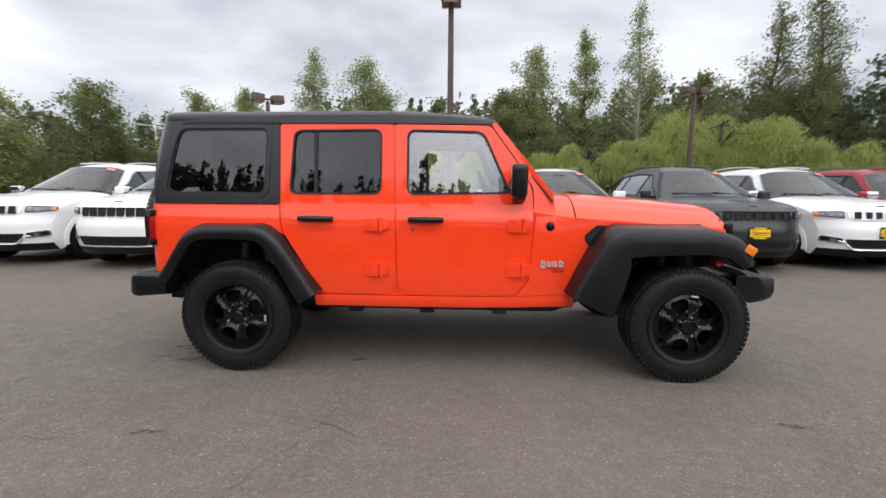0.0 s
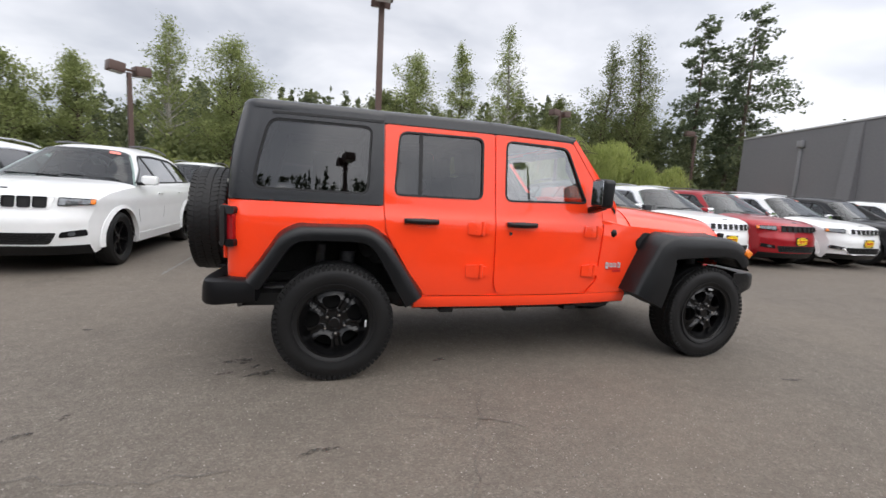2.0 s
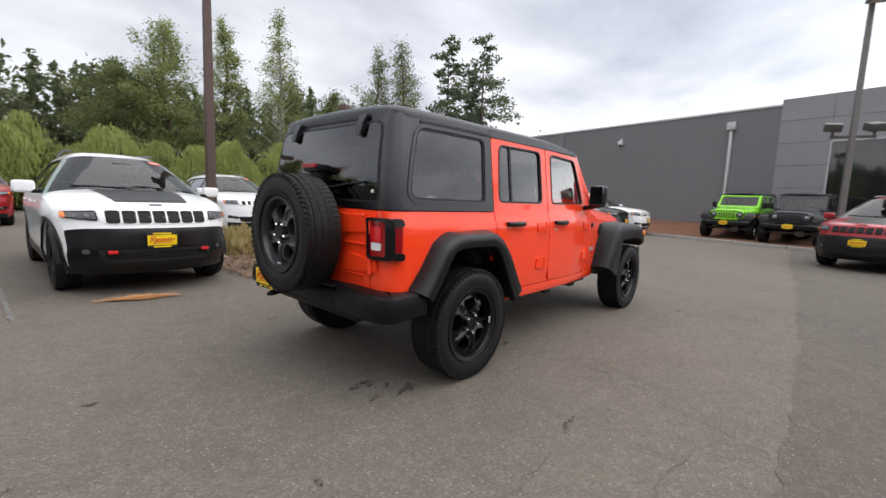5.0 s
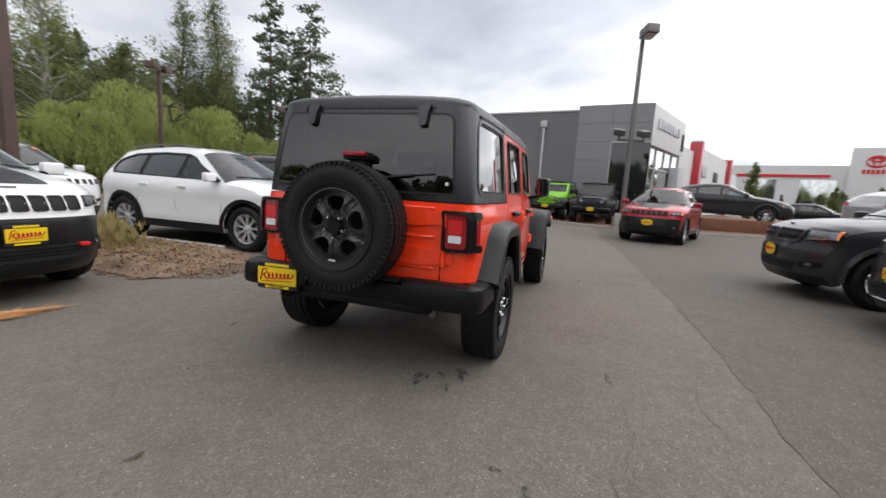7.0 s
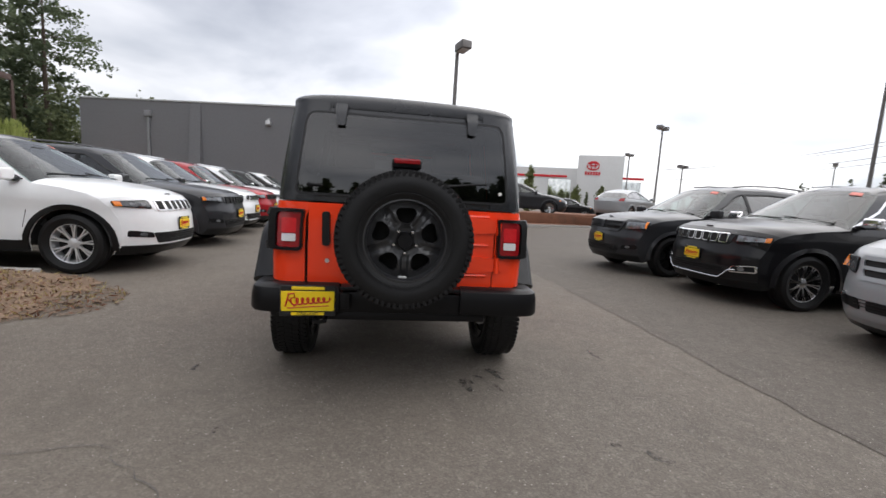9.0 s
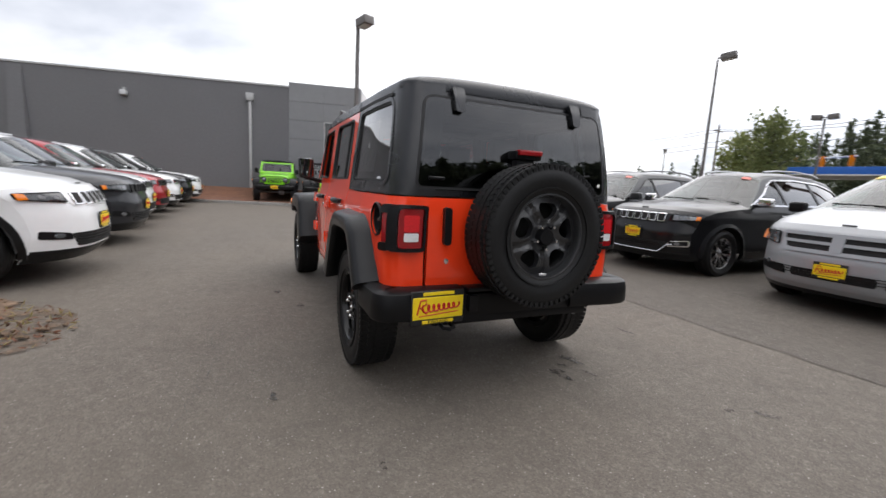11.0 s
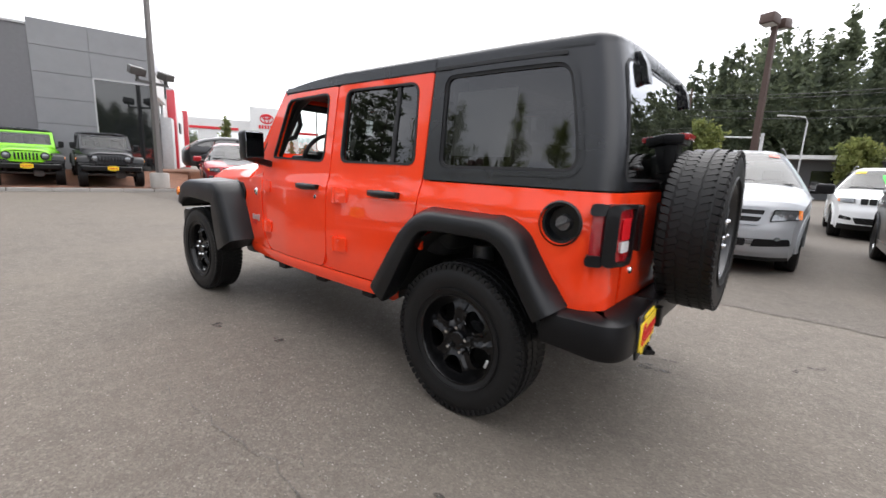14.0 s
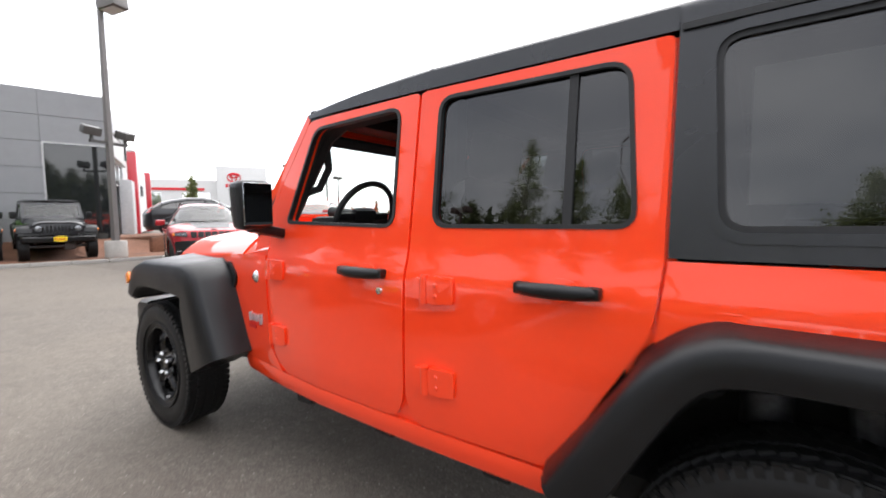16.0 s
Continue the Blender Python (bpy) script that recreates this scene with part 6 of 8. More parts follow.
# ---- ground ----
def asphalt(name, base, light):
    m = bpy.data.materials.new(name)
    m.use_nodes = True
    nt = m.node_tree
    p = nt.nodes["Principled BSDF"]
    p.inputs["Specular IOR Level"].default_value = 0.27
    co = nt.nodes.new("ShaderNodeTexCoord").outputs["Object"]
    fine = node(nt, "ShaderNodeTexNoise", Vector=co, Scale=105.0, Detail=4.0, Roughness=0.75)
    mid = node(nt, "ShaderNodeTexNoise", Vector=co, Scale=9.0, Detail=6.0, Roughness=0.65)
    broad = node(nt, "ShaderNodeTexNoise", Vector=co, Scale=0.42, Detail=5.0, Roughness=0.55, Distortion=0.5)
    stones = node(nt, "ShaderNodeTexVoronoi", Vector=co, Scale=120.0)
    col = mixc(nt, ramp(nt, fine.outputs[0], (0.32, 0.0), (0.70, 1.0)), [c * 0.50 for c in base], [c * 1.45 for c in base])
    # aggregate: every stone has its own tone, in two sizes
    for size, amount in ((105.0, 0.36), (48.0, 0.16)):
        v = node(nt, "ShaderNodeTexVoronoi", Vector=co, Scale=size)
        tone = ramp(nt, node(nt, "ShaderNodeSeparateColor", i0=v.outputs["Color"]).outputs[0], (0.0, [c * 0.40 for c in base]), (0.45, [c * 0.92 for c in base]), (0.82, [c * 1.15 for c in base]), (1.0, light))
        col = mixc(nt, amount, col, tone)
    col = mixc(nt, ramp(nt, mid.outputs[0], (0.42, 0.0), (0.72, 0.35)), col, [c * 0.62 for c in base])
    col = mixc(nt, ramp(nt, broad.outputs[0], (0.40, 0.0), (0.66, 0.30)), col, [base[0] * 1.22, base[1] * 1.19, base[2] * 1.13])
    # dark worn blotches, pale chips and dark pits
    worn = node(nt, "ShaderNodeTexNoise", Vector=co, Scale=1.9, Detail=8.0, Roughness=0.72, Distortion=0.3)
    col = mixc(nt, ramp(nt, worn.outputs[0], (0.50, 0.0), (0.70, 0.38)), col, [c * 0.55 for c in base])
    for size, reach, tone, amount in ((30.0, 0.13, (0.44, 0.42, 0.39), 0.8), (64.0, 0.15, (0.36, 0.34, 0.31), 0.6), (46.0, 0.14, (0.03, 0.028, 0.026), 0.7), (7.0, 0.035, (0.03, 0.03, 0.03), 0.7)):
        v = node(nt, "ShaderNodeTexVoronoi", Vector=co, Scale=size, Randomness=1.0)
        pick = ramp(nt, node(nt, "ShaderNodeSeparateColor", i0=v.outputs["Color"]).outputs[0], (0.40, 0.0), (0.62, 1.0))
        col = mixc(nt, maths(nt, "MULTIPLY", ramp(nt, v.outputs["Distance"], (reach * 0.6, amount), (reach, 0.0)), pick), col, tone)
    nt.links.new(col, p.inputs["Base Color"])
    nt.links.new(maths(nt, "MULTIPLY_ADD", mid.outputs[0], 0.25, 0.66), p.inputs["Roughness"])
    hgt = maths(nt, "ADD", fine.outputs[0], maths(nt, "MULTIPLY", stones.outputs["Distance"], -0.8))
    nt.links.new(node(nt, "ShaderNodeBump", Strength=0.45, Distance=0.006, Height=hgt).outputs[0], p.inputs["Normal"])
    return m


M_ASPHALT = asphalt("worn_grey_asphalt", (0.143, 0.124, 0.104), (0.30, 0.275, 0.245))
M_ASPHALT2 = asphalt("darker_asphalt", (0.113, 0.098, 0.083), (0.245, 0.225, 0.20))
M_STAIN = material("oil_stain", (0.045, 0.042, 0.038), rough=0.6, grain=0.5, scale=40)
nt = M_STAIN.node_tree
blot = node(nt, "ShaderNodeTexNoise", Vector=nt.nodes.new("ShaderNodeTexCoord").outputs["Object"], Scale=24.0, Detail=5.0, Roughness=0.7)
soak = node(nt, "ShaderNodeMixShader", i0=ramp(nt, blot.outputs[0], (0.40, 0.0), (0.62, 0.85)), i1=nt.nodes.new("ShaderNodeBsdfTransparent").outputs[0], i2=nt.nodes["Principled BSDF"].outputs[0])
nt.links.new(soak.outputs[0], nt.nodes["Material Output"].inputs[0])
M_CRACK = material("crack_filler", (0.090, 0.083, 0.075), rough=0.8, grain=0.5, scale=60)
M_CONCRETE = material("weathered_concrete", (0.34, 0.325, 0.30), rough=0.85, grain=0.22, scale=45, bump=0.2, stain=0.5, stain_scale=2.0, tint=(0.20, 0.19, 0.175))
M_SAND = material("sandy_dirt", (0.185, 0.125, 0.082), rough=0.95, grain=0.5, scale=30, bump=0.9, stain=0.85, stain_scale=3.4, tint=(0.085, 0.056, 0.036))
nt = M_SAND.node_tree
co = nt.nodes.new("ShaderNodeTexCoord").outputs["Object"]
thin = node(nt, "ShaderNodeTexNoise", Vector=co, Scale=9.0, Detail=6.0, Roughness=0.7)
depth = maths(nt, "MULTIPLY_ADD", node(nt, "ShaderNodeSeparateXYZ", i0=co).outputs[2], 30.0, maths(nt, "SUBTRACT", thin.outputs[0], 0.55))
spill = node(nt, "ShaderNodeMixShader", i0=ramp(nt, depth, (0.26, 0.0), (0.48, 1.0)), i1=nt.nodes.new("ShaderNodeBsdfTransparent").outputs[0], i2=nt.nodes["Principled BSDF"].outputs[0])
nt.links.new(spill.outputs[0], nt.nodes["Material Output"].inputs[0])
M_MULCH = material("red_bark_mulch", (0.17, 0.075, 0.042), rough=0.95, grain=0.55, scale=26, bump=0.8, stain=0.6, stain_scale=1.3, tint=(0.09, 0.05, 0.035))
M_STRAW = material("dry_pine_needles", (0.72, 0.38, 0.16), rough=0.9, grain=0.4, scale=60)
M_DRYGRASS = foliage("dry_grass", (0.34, 0.26, 0.11), (0.44, 0.36, 0.17), (0.24, 0.22, 0.08))
M_PAINTLINE = material("worn_line_paint", (0.155, 0.150, 0.14), rough=0.8, grain=0.6, scale=30)

bm = bmesh.new()
grid(bm, lambda a, b: Vector(((a - 0.5) * 1800, (b - 0.5) * 1800, 0)), 12, 12)
tagged(part("ground", bm, M_ASPHALT, None, "worn grey asphalt of the car park", 0), kind="structure", category="ground")

rnd = random.Random(7)
# newer, darker asphalt south of a wavy paving joint
top = [(x, -2.50 + 0.025 * math.sin(x * 0.9) + 0.012 * math.sin(x * 2.7 + 1) + (0.07 * (x - 1.5) if x > 1.5 else 0) + rnd.uniform(-0.028, 0.028)) for x in np.arange(-14, 15.2, 0.11)]
tagged(part("pavement", sheet([(-14, -30), (15, -30)] + top[::-1], [], lambda u, v, d: Vector((u, v, 0.004 + d)), 0.0, 2.5), M_ASPHALT2, None, "darker asphalt patch with a ragged edge", 0), kind="structure", category="pavement")


def ribbon(pts, w, z=0.006, jitter=0.02, seed=1):
    r = random.Random(seed)
    pts = [Vector((*p, 0)) for p in pts]
    fine = []
    for a, b in zip(pts, pts[1:]):
        n = max(2, int((b - a).length / 0.07))
        side = Vector((-(b - a).y, (b - a).x, 0)).normalized()
        fine += [a.lerp(b, k / n) + side * r.uniform(-jitter, jitter) for k in range(n)]
    fine.append(pts[-1])
    bm = bmesh.new()
    prev = None
    for i, p in enumerate(fine):
        d = (fine[min(i + 1, len(fine) - 1)] - fine[max(i - 1, 0)]).normalized()
        s = Vector((-d.y, d.x, 0)) * w * 0.5 * r.uniform(0.35, 1.3) * (1 if 0 < i < len(fine) - 1 else 0.1)
        cur = (bm.verts.new(p + s + Vector((0, 0, z))), bm.verts.new(p - s + Vector((0, 0, z))))
        if prev:
            bm.faces.new((prev[0], cur[0], cur[1], prev[1]))
        prev = cur
    return bm


for i, pts in enumerate(([(-0.44, -0.69), (-0.60, -1.20), (-0.80, -1.75), (-0.98, -2.15), (-1.1, -2.5)], [(-1.25, -1.36), (-1.0, -1.40), (-0.62, -1.50), (-0.40, -1.60)], [(-2.9, -1.55), (-2.3, -1.72), (-1.9, -1.70)],
                         [(-2.2, -2.25), (-1.7, -2.12), (-1.35, -2.20)], [(1.6, -2.1), (2.0, -2.02), (2.6, -2.12)], [(-2.1, 1.75), (-1.2, 1.62), (-0.2, 1.72)], [(-3.1, 0.9), (-2.7, 1.35), (-2.75, 1.75)], [(5.5, -0.5), (6.6, 0.4), (7.8, 0.9)])):
    tagged(part("asphalt_crack", ribbon(pts, 0.004, 0.007, 0.025, 20 + i), M_CRACK, None, "fine dark crack in the asphalt", 0), kind="structure", category="pavement")


def blotch(x, y, r, ax=1.0, rot=0.0, seed=1):
    q = random.Random(seed)
    n = 22
    ph = [q.uniform(0, 6.3) for _ in range(4)]
    ol = []
    for k in range(n):
        a = 2 * math.pi * k / n
        rr = r * (1 + 0.35 * math.sin(2 * a + ph[0]) + 0.25 * math.sin(3 * a + ph[1]) + 0.18 * math.sin(7 * a + ph[2])) * q.uniform(0.85, 1.1)
        u, v = rr * math.cos(a) * ax, rr * math.sin(a)
        ol.append((x + u * math.cos(rot) - v * math.sin(rot), y + u * math.sin(rot) + v * math.cos(rot)))
    return sheet(ol, [], lambda u, v, d: Vector((u, v, 0.006)), 0.0, 0.3)


STAINS = ((-2.09, -0.46, 0.05, 1.5, 0.3), (-1.99, -0.58, 0.02, 2.0, 1.0), (-1.92, -0.69, 0.030, 3.6, 0.5), (-2.15, -0.66, 0.016, 3.0, 0.2), (-1.56, -1.62, 0.020, 3.2, 0.25), (-2.92, -1.27, 0.030, 1.6, 0.7), (-2.80, -1.10, 0.02, 1.2, 0.4),
          (-1.84, 1.30, 0.024, 1.5, 0.2), (1.83, -1.36, 0.018, 4.5, -0.1), (-0.70, -0.62, 0.03, 1.6, 0), (-3.35, 0.35, 0.022, 1.4, 0.3), (-2.6, 0.9, 0.016, 1.2, 0), (-3.7, -0.3, 0.018, 1.1, 0), (0.45, 1.15, 0.03, 2.0, 0.2), (-0.1, 0.98, 0.026, 2.4, -0.3))
for i, (x, y, r, ax, ro) in enumerate(STAINS):
    tagged(part("oil_stain", blotch(x, y, r, ax, ro, 40 + i), M_STAIN, None, "dark oil drip on the asphalt", 0), kind="structure", category="pavement")

# faded bay line and small gravel
tagged(part("bay_line", ribbon([(-3.55, 2.6), (-3.62, 7.3)], 0.045, 0.008, 0.004, 9), M_PAINTLINE, None, "worn white parking bay line", 0), kind="structure", category="pavement")
for k in range(6):
    x = 2.9 + 2.25 * k
    tagged(part("bay_line", ribbon([(x, 3.6), (x + 0.02, 8.2)], 0.07, 0.008, 0.004, 60 + k), M_PAINTLINE, None, "worn white parking bay line", 0), kind="structure", category="pavement")


def scatter_quads(pos, size, seed=0, flat=0.0, stretch=1.0, up=None, width=0.5):
    """Many small blades at given places, each its own island."""
    r = np.random.RandomState(seed)
    n = len(pos)
    a = r.normal(size=(n, 3))
    if up is not None:
        a = a * (1 - flat) + np.array(up) * flat * 2
    a /= np.linalg.norm(a, axis=1)[:, None] + 1e-9
    b = r.normal(size=(n, 3))
    b -= (b * a).sum(1)[:, None] * a
    b /= np.linalg.norm(b, axis=1)[:, None] + 1e-9
    s = (np.asarray(size) * r.uniform(0.6, 1.35, n))[:, None]
    c = np.cross(a, b)
    mid = c * s * 0.12
    v = np.stack([pos - a * s * stretch, pos - b * s * width + mid, pos + a * s * stretch, pos + b * s * width + mid], axis=1).reshape(-1, 3)
    f = np.arange(n * 4).reshape(n, 4)
    return v, f


def quads_mesh(name, v, f, mat):
    me = bpy.data.meshes.new(name)
    me.from_pydata(v.tolist(), [], f.tolist())
    me.materials.append(mat)
    return me


M_GRAVEL = material("loose_grit", (0.27, 0.25, 0.225), rough=0.9, grain=0.5, scale=80)
r0 = np.random.RandomState(3)
gp = np.column_stack([r0.uniform(-4.6, 3.0, 1100), r0.uniform(-3.4, 2.6, 1100), np.full(1100, 0.006)])
extra = np.column_stack([r0.normal(-0.3, 0.9, 500), r0.normal(-1.75, 0.28, 500), np.full(500, 0.006)])
extra2 = np.column_stack([r0.normal(-1.0, 0.6, 350), r0.normal(1.45, 0.25, 350), np.full(350, 0.006)])
bm = bmesh.new()
for x, y, z in np.vstack([gp, extra, extra2]):
    s = r0.uniform(0.002, 0.0055)
    vs = [bm.verts.new((x + s * a, y + s * b, z + s * c)) for a, b, c in ((1, 0.3, -0.5), (-0.4, 1, -0.5), (-0.7, -0.9, -0.5), (0.1, 0, 0.9))]
    for t in ((0, 1, 3), (1, 2, 3), (2, 0, 3)):
        bm.faces.new([vs[i] for i in t])
tagged(part("grit", bm, M_GRAVEL, None, "loose grit scattered over the asphalt", 0), kind="stuff", category="gravel")


# ---- kerbed dirt island between the parked cars ----
def kerb(name, pts, w, h, label, closed=False):
    """A kerb of stone lengths laid end to end along a line."""
    root = tagged(new(name), label, "kerb", kind="structure")
    pts = [Vector((*p, 0)) for p in pts]
    pairs = list(zip(pts, pts[1:] + (pts[:1] if closed else [])))[: len(pts) - (0 if closed else 1)]
    for a, b in pairs:
        ln = (b - a).length
        n = max(1, round(ln / 1.0))
        ang = math.atan2((b - a).y, (b - a).x)
        for k in range(n):
            c = a.lerp(b, (k + 0.5) / n)
            part("kerbstone", box((0, 0, h / 2 - 0.02), (ln / n - 0.012, w, h + 0.04), bevel=0.015, seg=1), M_CONCRETE, root, at=pose(c.x, c.y, 0, 0, 0, math.degrees(ang)))
    return root


kerb("kerb", [(0.62, 3.95), (0.60, 8.6), (-0.95, 8.6), (-1.0, 4.9), (0.1, 4.15)], 0.14, 0.12, "worn concrete kerb round the dirt island")
r1 = random.Random(12)


def dirt(u, v, d):
    core = max(0.0, 1 - max(abs(u + 0.2) / 0.95, abs(v - 6.0) / 2.9) ** 2)
    z = 0.012 + 0.13 * smooth01(core * 1.6) + 0.020 * noise.noise(Vector((u * 4, v * 4, 0))) * (0.3 + core) + d
    return Vector((u, v, max(z, 0.008)))


dirt_core = rounded([(-0.55, 2.50), (0.15, 2.75), (0.72, 3.50), (0.50, 4.3), (0.50, 8.5), (-0.85, 8.5), (-0.95, 5.0), (-1.35, 4.4), (-1.25, 3.4)], 0.25, 4)
dirt_poly = [(x + 0.11 * noise.noise(Vector((x * 5, y * 5, 1))), y + 0.11 * noise.noise(Vector((x * 5, y * 5, 7)))) for x, y in densify(dirt_core, 0.06)]
tagged(part("dirt_bed", sheet(dirt_poly, [], dirt, 0.0, 0.09), M_SAND, None, "sandy brown dirt spilling from the kerbed island", 60), kind="structure", category="ground")
gp = []
rr = np.random.RandomState(5)
for k in range(300):
    x, y = rr.uniform(-0.85, 0.0), rr.uniform(4.7, 6.4)
    hgt = rr.uniform(0.12, 0.42)
    gp += [(x + rr.normal(0, 0.03) * i, y + rr.normal(0, 0.03) * i, 0.10 + hgt * i / 4) for i in range(5)]
v, f = scatter_quads(np.array(gp), 0.07, 3, 0.8, 1.0, (0, 0, 1))
tagged(new("dry_grass", quads_mesh("dry_grass", v, f, M_DRYGRASS)), "dry yellow grass tuft on the island", "grass", kind="stuff")
def on_dirt(n, cx, sx, cy, sy, lift):
    pts = [(rr.normal(cx, sx), rr.normal(cy, sy)) for _ in range(n)]
    return np.array([tuple(dirt(x, y, rr.uniform(0.002, lift))) for x, y in pts if inside(dirt_core, x, y)])


v, f = scatter_quads(on_dirt(1500, -0.3, 0.5, 4.2, 1.0, 0.014), 0.020, 4, 0.0, 1.4, None, 0.35)
tagged(new("leaf_litter", quads_mesh("leaf_litter", v, f, M_MULCH)), "dead leaves and twigs on the dirt", "litter", kind="stuff")
v, f = scatter_quads(on_dirt(1300, -0.2, 0.5, 4.6, 1.0, 0.016), 0.026, 6, 0.0, 1.6, None, 0.22)
tagged(new("dry_straw", quads_mesh("dry_straw", v, f, M_DRYGRASS)), "pale dry straw strewn over the dirt", "litter", kind="stuff")
bm = bmesh.new()
for x, y, z in on_dirt(260, -0.25, 0.55, 3.7, 0.8, 0.006):
    s = rr.uniform(0.008, 0.030)
    a = rr.uniform(0, 6.28)
    lump = bmesh.ops.create_icosphere(bm, subdivisions=1, radius=s, matrix=Matrix.Translation((x, y, z)) @ Matrix.Rotation(a, 4, "Z") @ Matrix.Diagonal((1.3, rr.uniform(0.7, 1.1), 0.7, 1)))
    for vert in lump["verts"]:
        vert.co += Vector(rr.normal(0, s * 0.13, 3))
tagged(part("dirt_clods", bm, M_SAND, None, "clods and pebbles on the dirt island", 0), kind="stuff", category="gravel")
# the swept-up bunch of needles lying on the asphalt
bm = bmesh.new()
for k in range(700):
    t = rr.normal(0, 0.13)
    x, y = -2.60 + t, 2.90 - t * 0.22 + rr.normal(0, 0.05 * max(0.25, 1 - abs(t) / 0.30))
    a = rr.normal(-0.22, 0.25)
    ln = rr.uniform(0.05, 0.12)
    z = 0.010 + abs(rr.normal(0, 0.014))
    dx, dy = math.cos(a) * ln, math.sin(a) * ln
    n = Vector((-dy, dx, 0)).normalized() * 0.004
    p = Vector((x, y, z))
    q = p + Vector((dx, dy, rr.uniform(-0.004, 0.012)))
    bm.faces.new([bm.verts.new(c) for c in (p + n, p - n, q - n * 0.3, q + n * 0.3)])
tagged(part("needle_bunch", bm, M_STRAW, None, "bunch of dry orange pine needles lying on asphalt", 0), kind="stuff", category="litter")


# ---- dealership building and raised bed ----
M_WALL = material("grey_painted_wall", (0.172, 0.172, 0.179), rough=0.8, grain=0.06, scale=9, bump=0.15, stain=0.25, stain_scale=0.35, tint=(0.160, 0.160, 0.166))
M_PANEL = material("light_grey_metal_panel", (0.255, 0.258, 0.267), rough=0.45, grain=0.04, scale=3, stain=0.15, stain_scale=0.5, rand=0.12)
M_WHITEWALL = material("off_white_cladding", (0.70, 0.70, 0.69), rough=0.6, grain=0.04, scale=4, stain=0.2, stain_scale=0.6, tint=(0.58, 0.58, 0.56))
M_FLASH = material("pale_metal_flashing", (0.50, 0.50, 0.50), rough=0.5, metal=0.3, grain=0.08, scale=6)
M_REDPANEL = material("red_glossy_panel", (0.48, 0.012, 0.025), rough=0.3, coat=0.5, grain=0.05, scale=5)
M_SHOPGLASS = material("dark_shop_glass", (0.012, 0.014, 0.015), rough=0.04, spec=1.0, grain=0.2, scale=2)
M_SHOPGLASS2 = material("bright_shop_glass", (0.74, 0.77, 0.79), rough=0.04, metal=1.0, grain=0.3, scale=1.2)
M_LETTER = material("grey_sign_letters", (0.48, 0.48, 0.49), rough=0.4, metal=0.4, grain=0.05, scale=20)
M_REDSIGN = material("red_sign", (0.62, 0.02, 0.03), rough=0.5, grain=0.05, scale=10)

B0 = Vector((19.2, -4.04, 0))
BV = Vector((0.2225, 0.975, 0)).normalized()
BU = Vector((BV.y, -BV.x, 0))
B_ANG = math.degrees(math.atan2(BU.y, BU.x))
BM = Matrix.Translation(B0) @ pose(0, 0, 0, 0, 0, B_ANG)  # local x: along the front, local y: along the long grey wall


def downspout(parent, y, top, mat=None):
    bm = bmesh.new()
    add_box(bm, (-0.10, y, top - 0.22), (0.20, 0.36, 0.36), bevel=0.02)
    add_box(bm, (-0.07, y, (top - 0.4) / 2 + 0.15), (0.11, 0.13, top - 0.5), bevel=0.015)
    tube(bm, [(-0.07, y, 0.45), (-0.10, y, 0.32), (-0.40, y, 0.26)], 0.06, 8)
    return part("downspout", bm, mat or M_FLASH, parent, "painted downspout" if mat else "pale metal downspout")


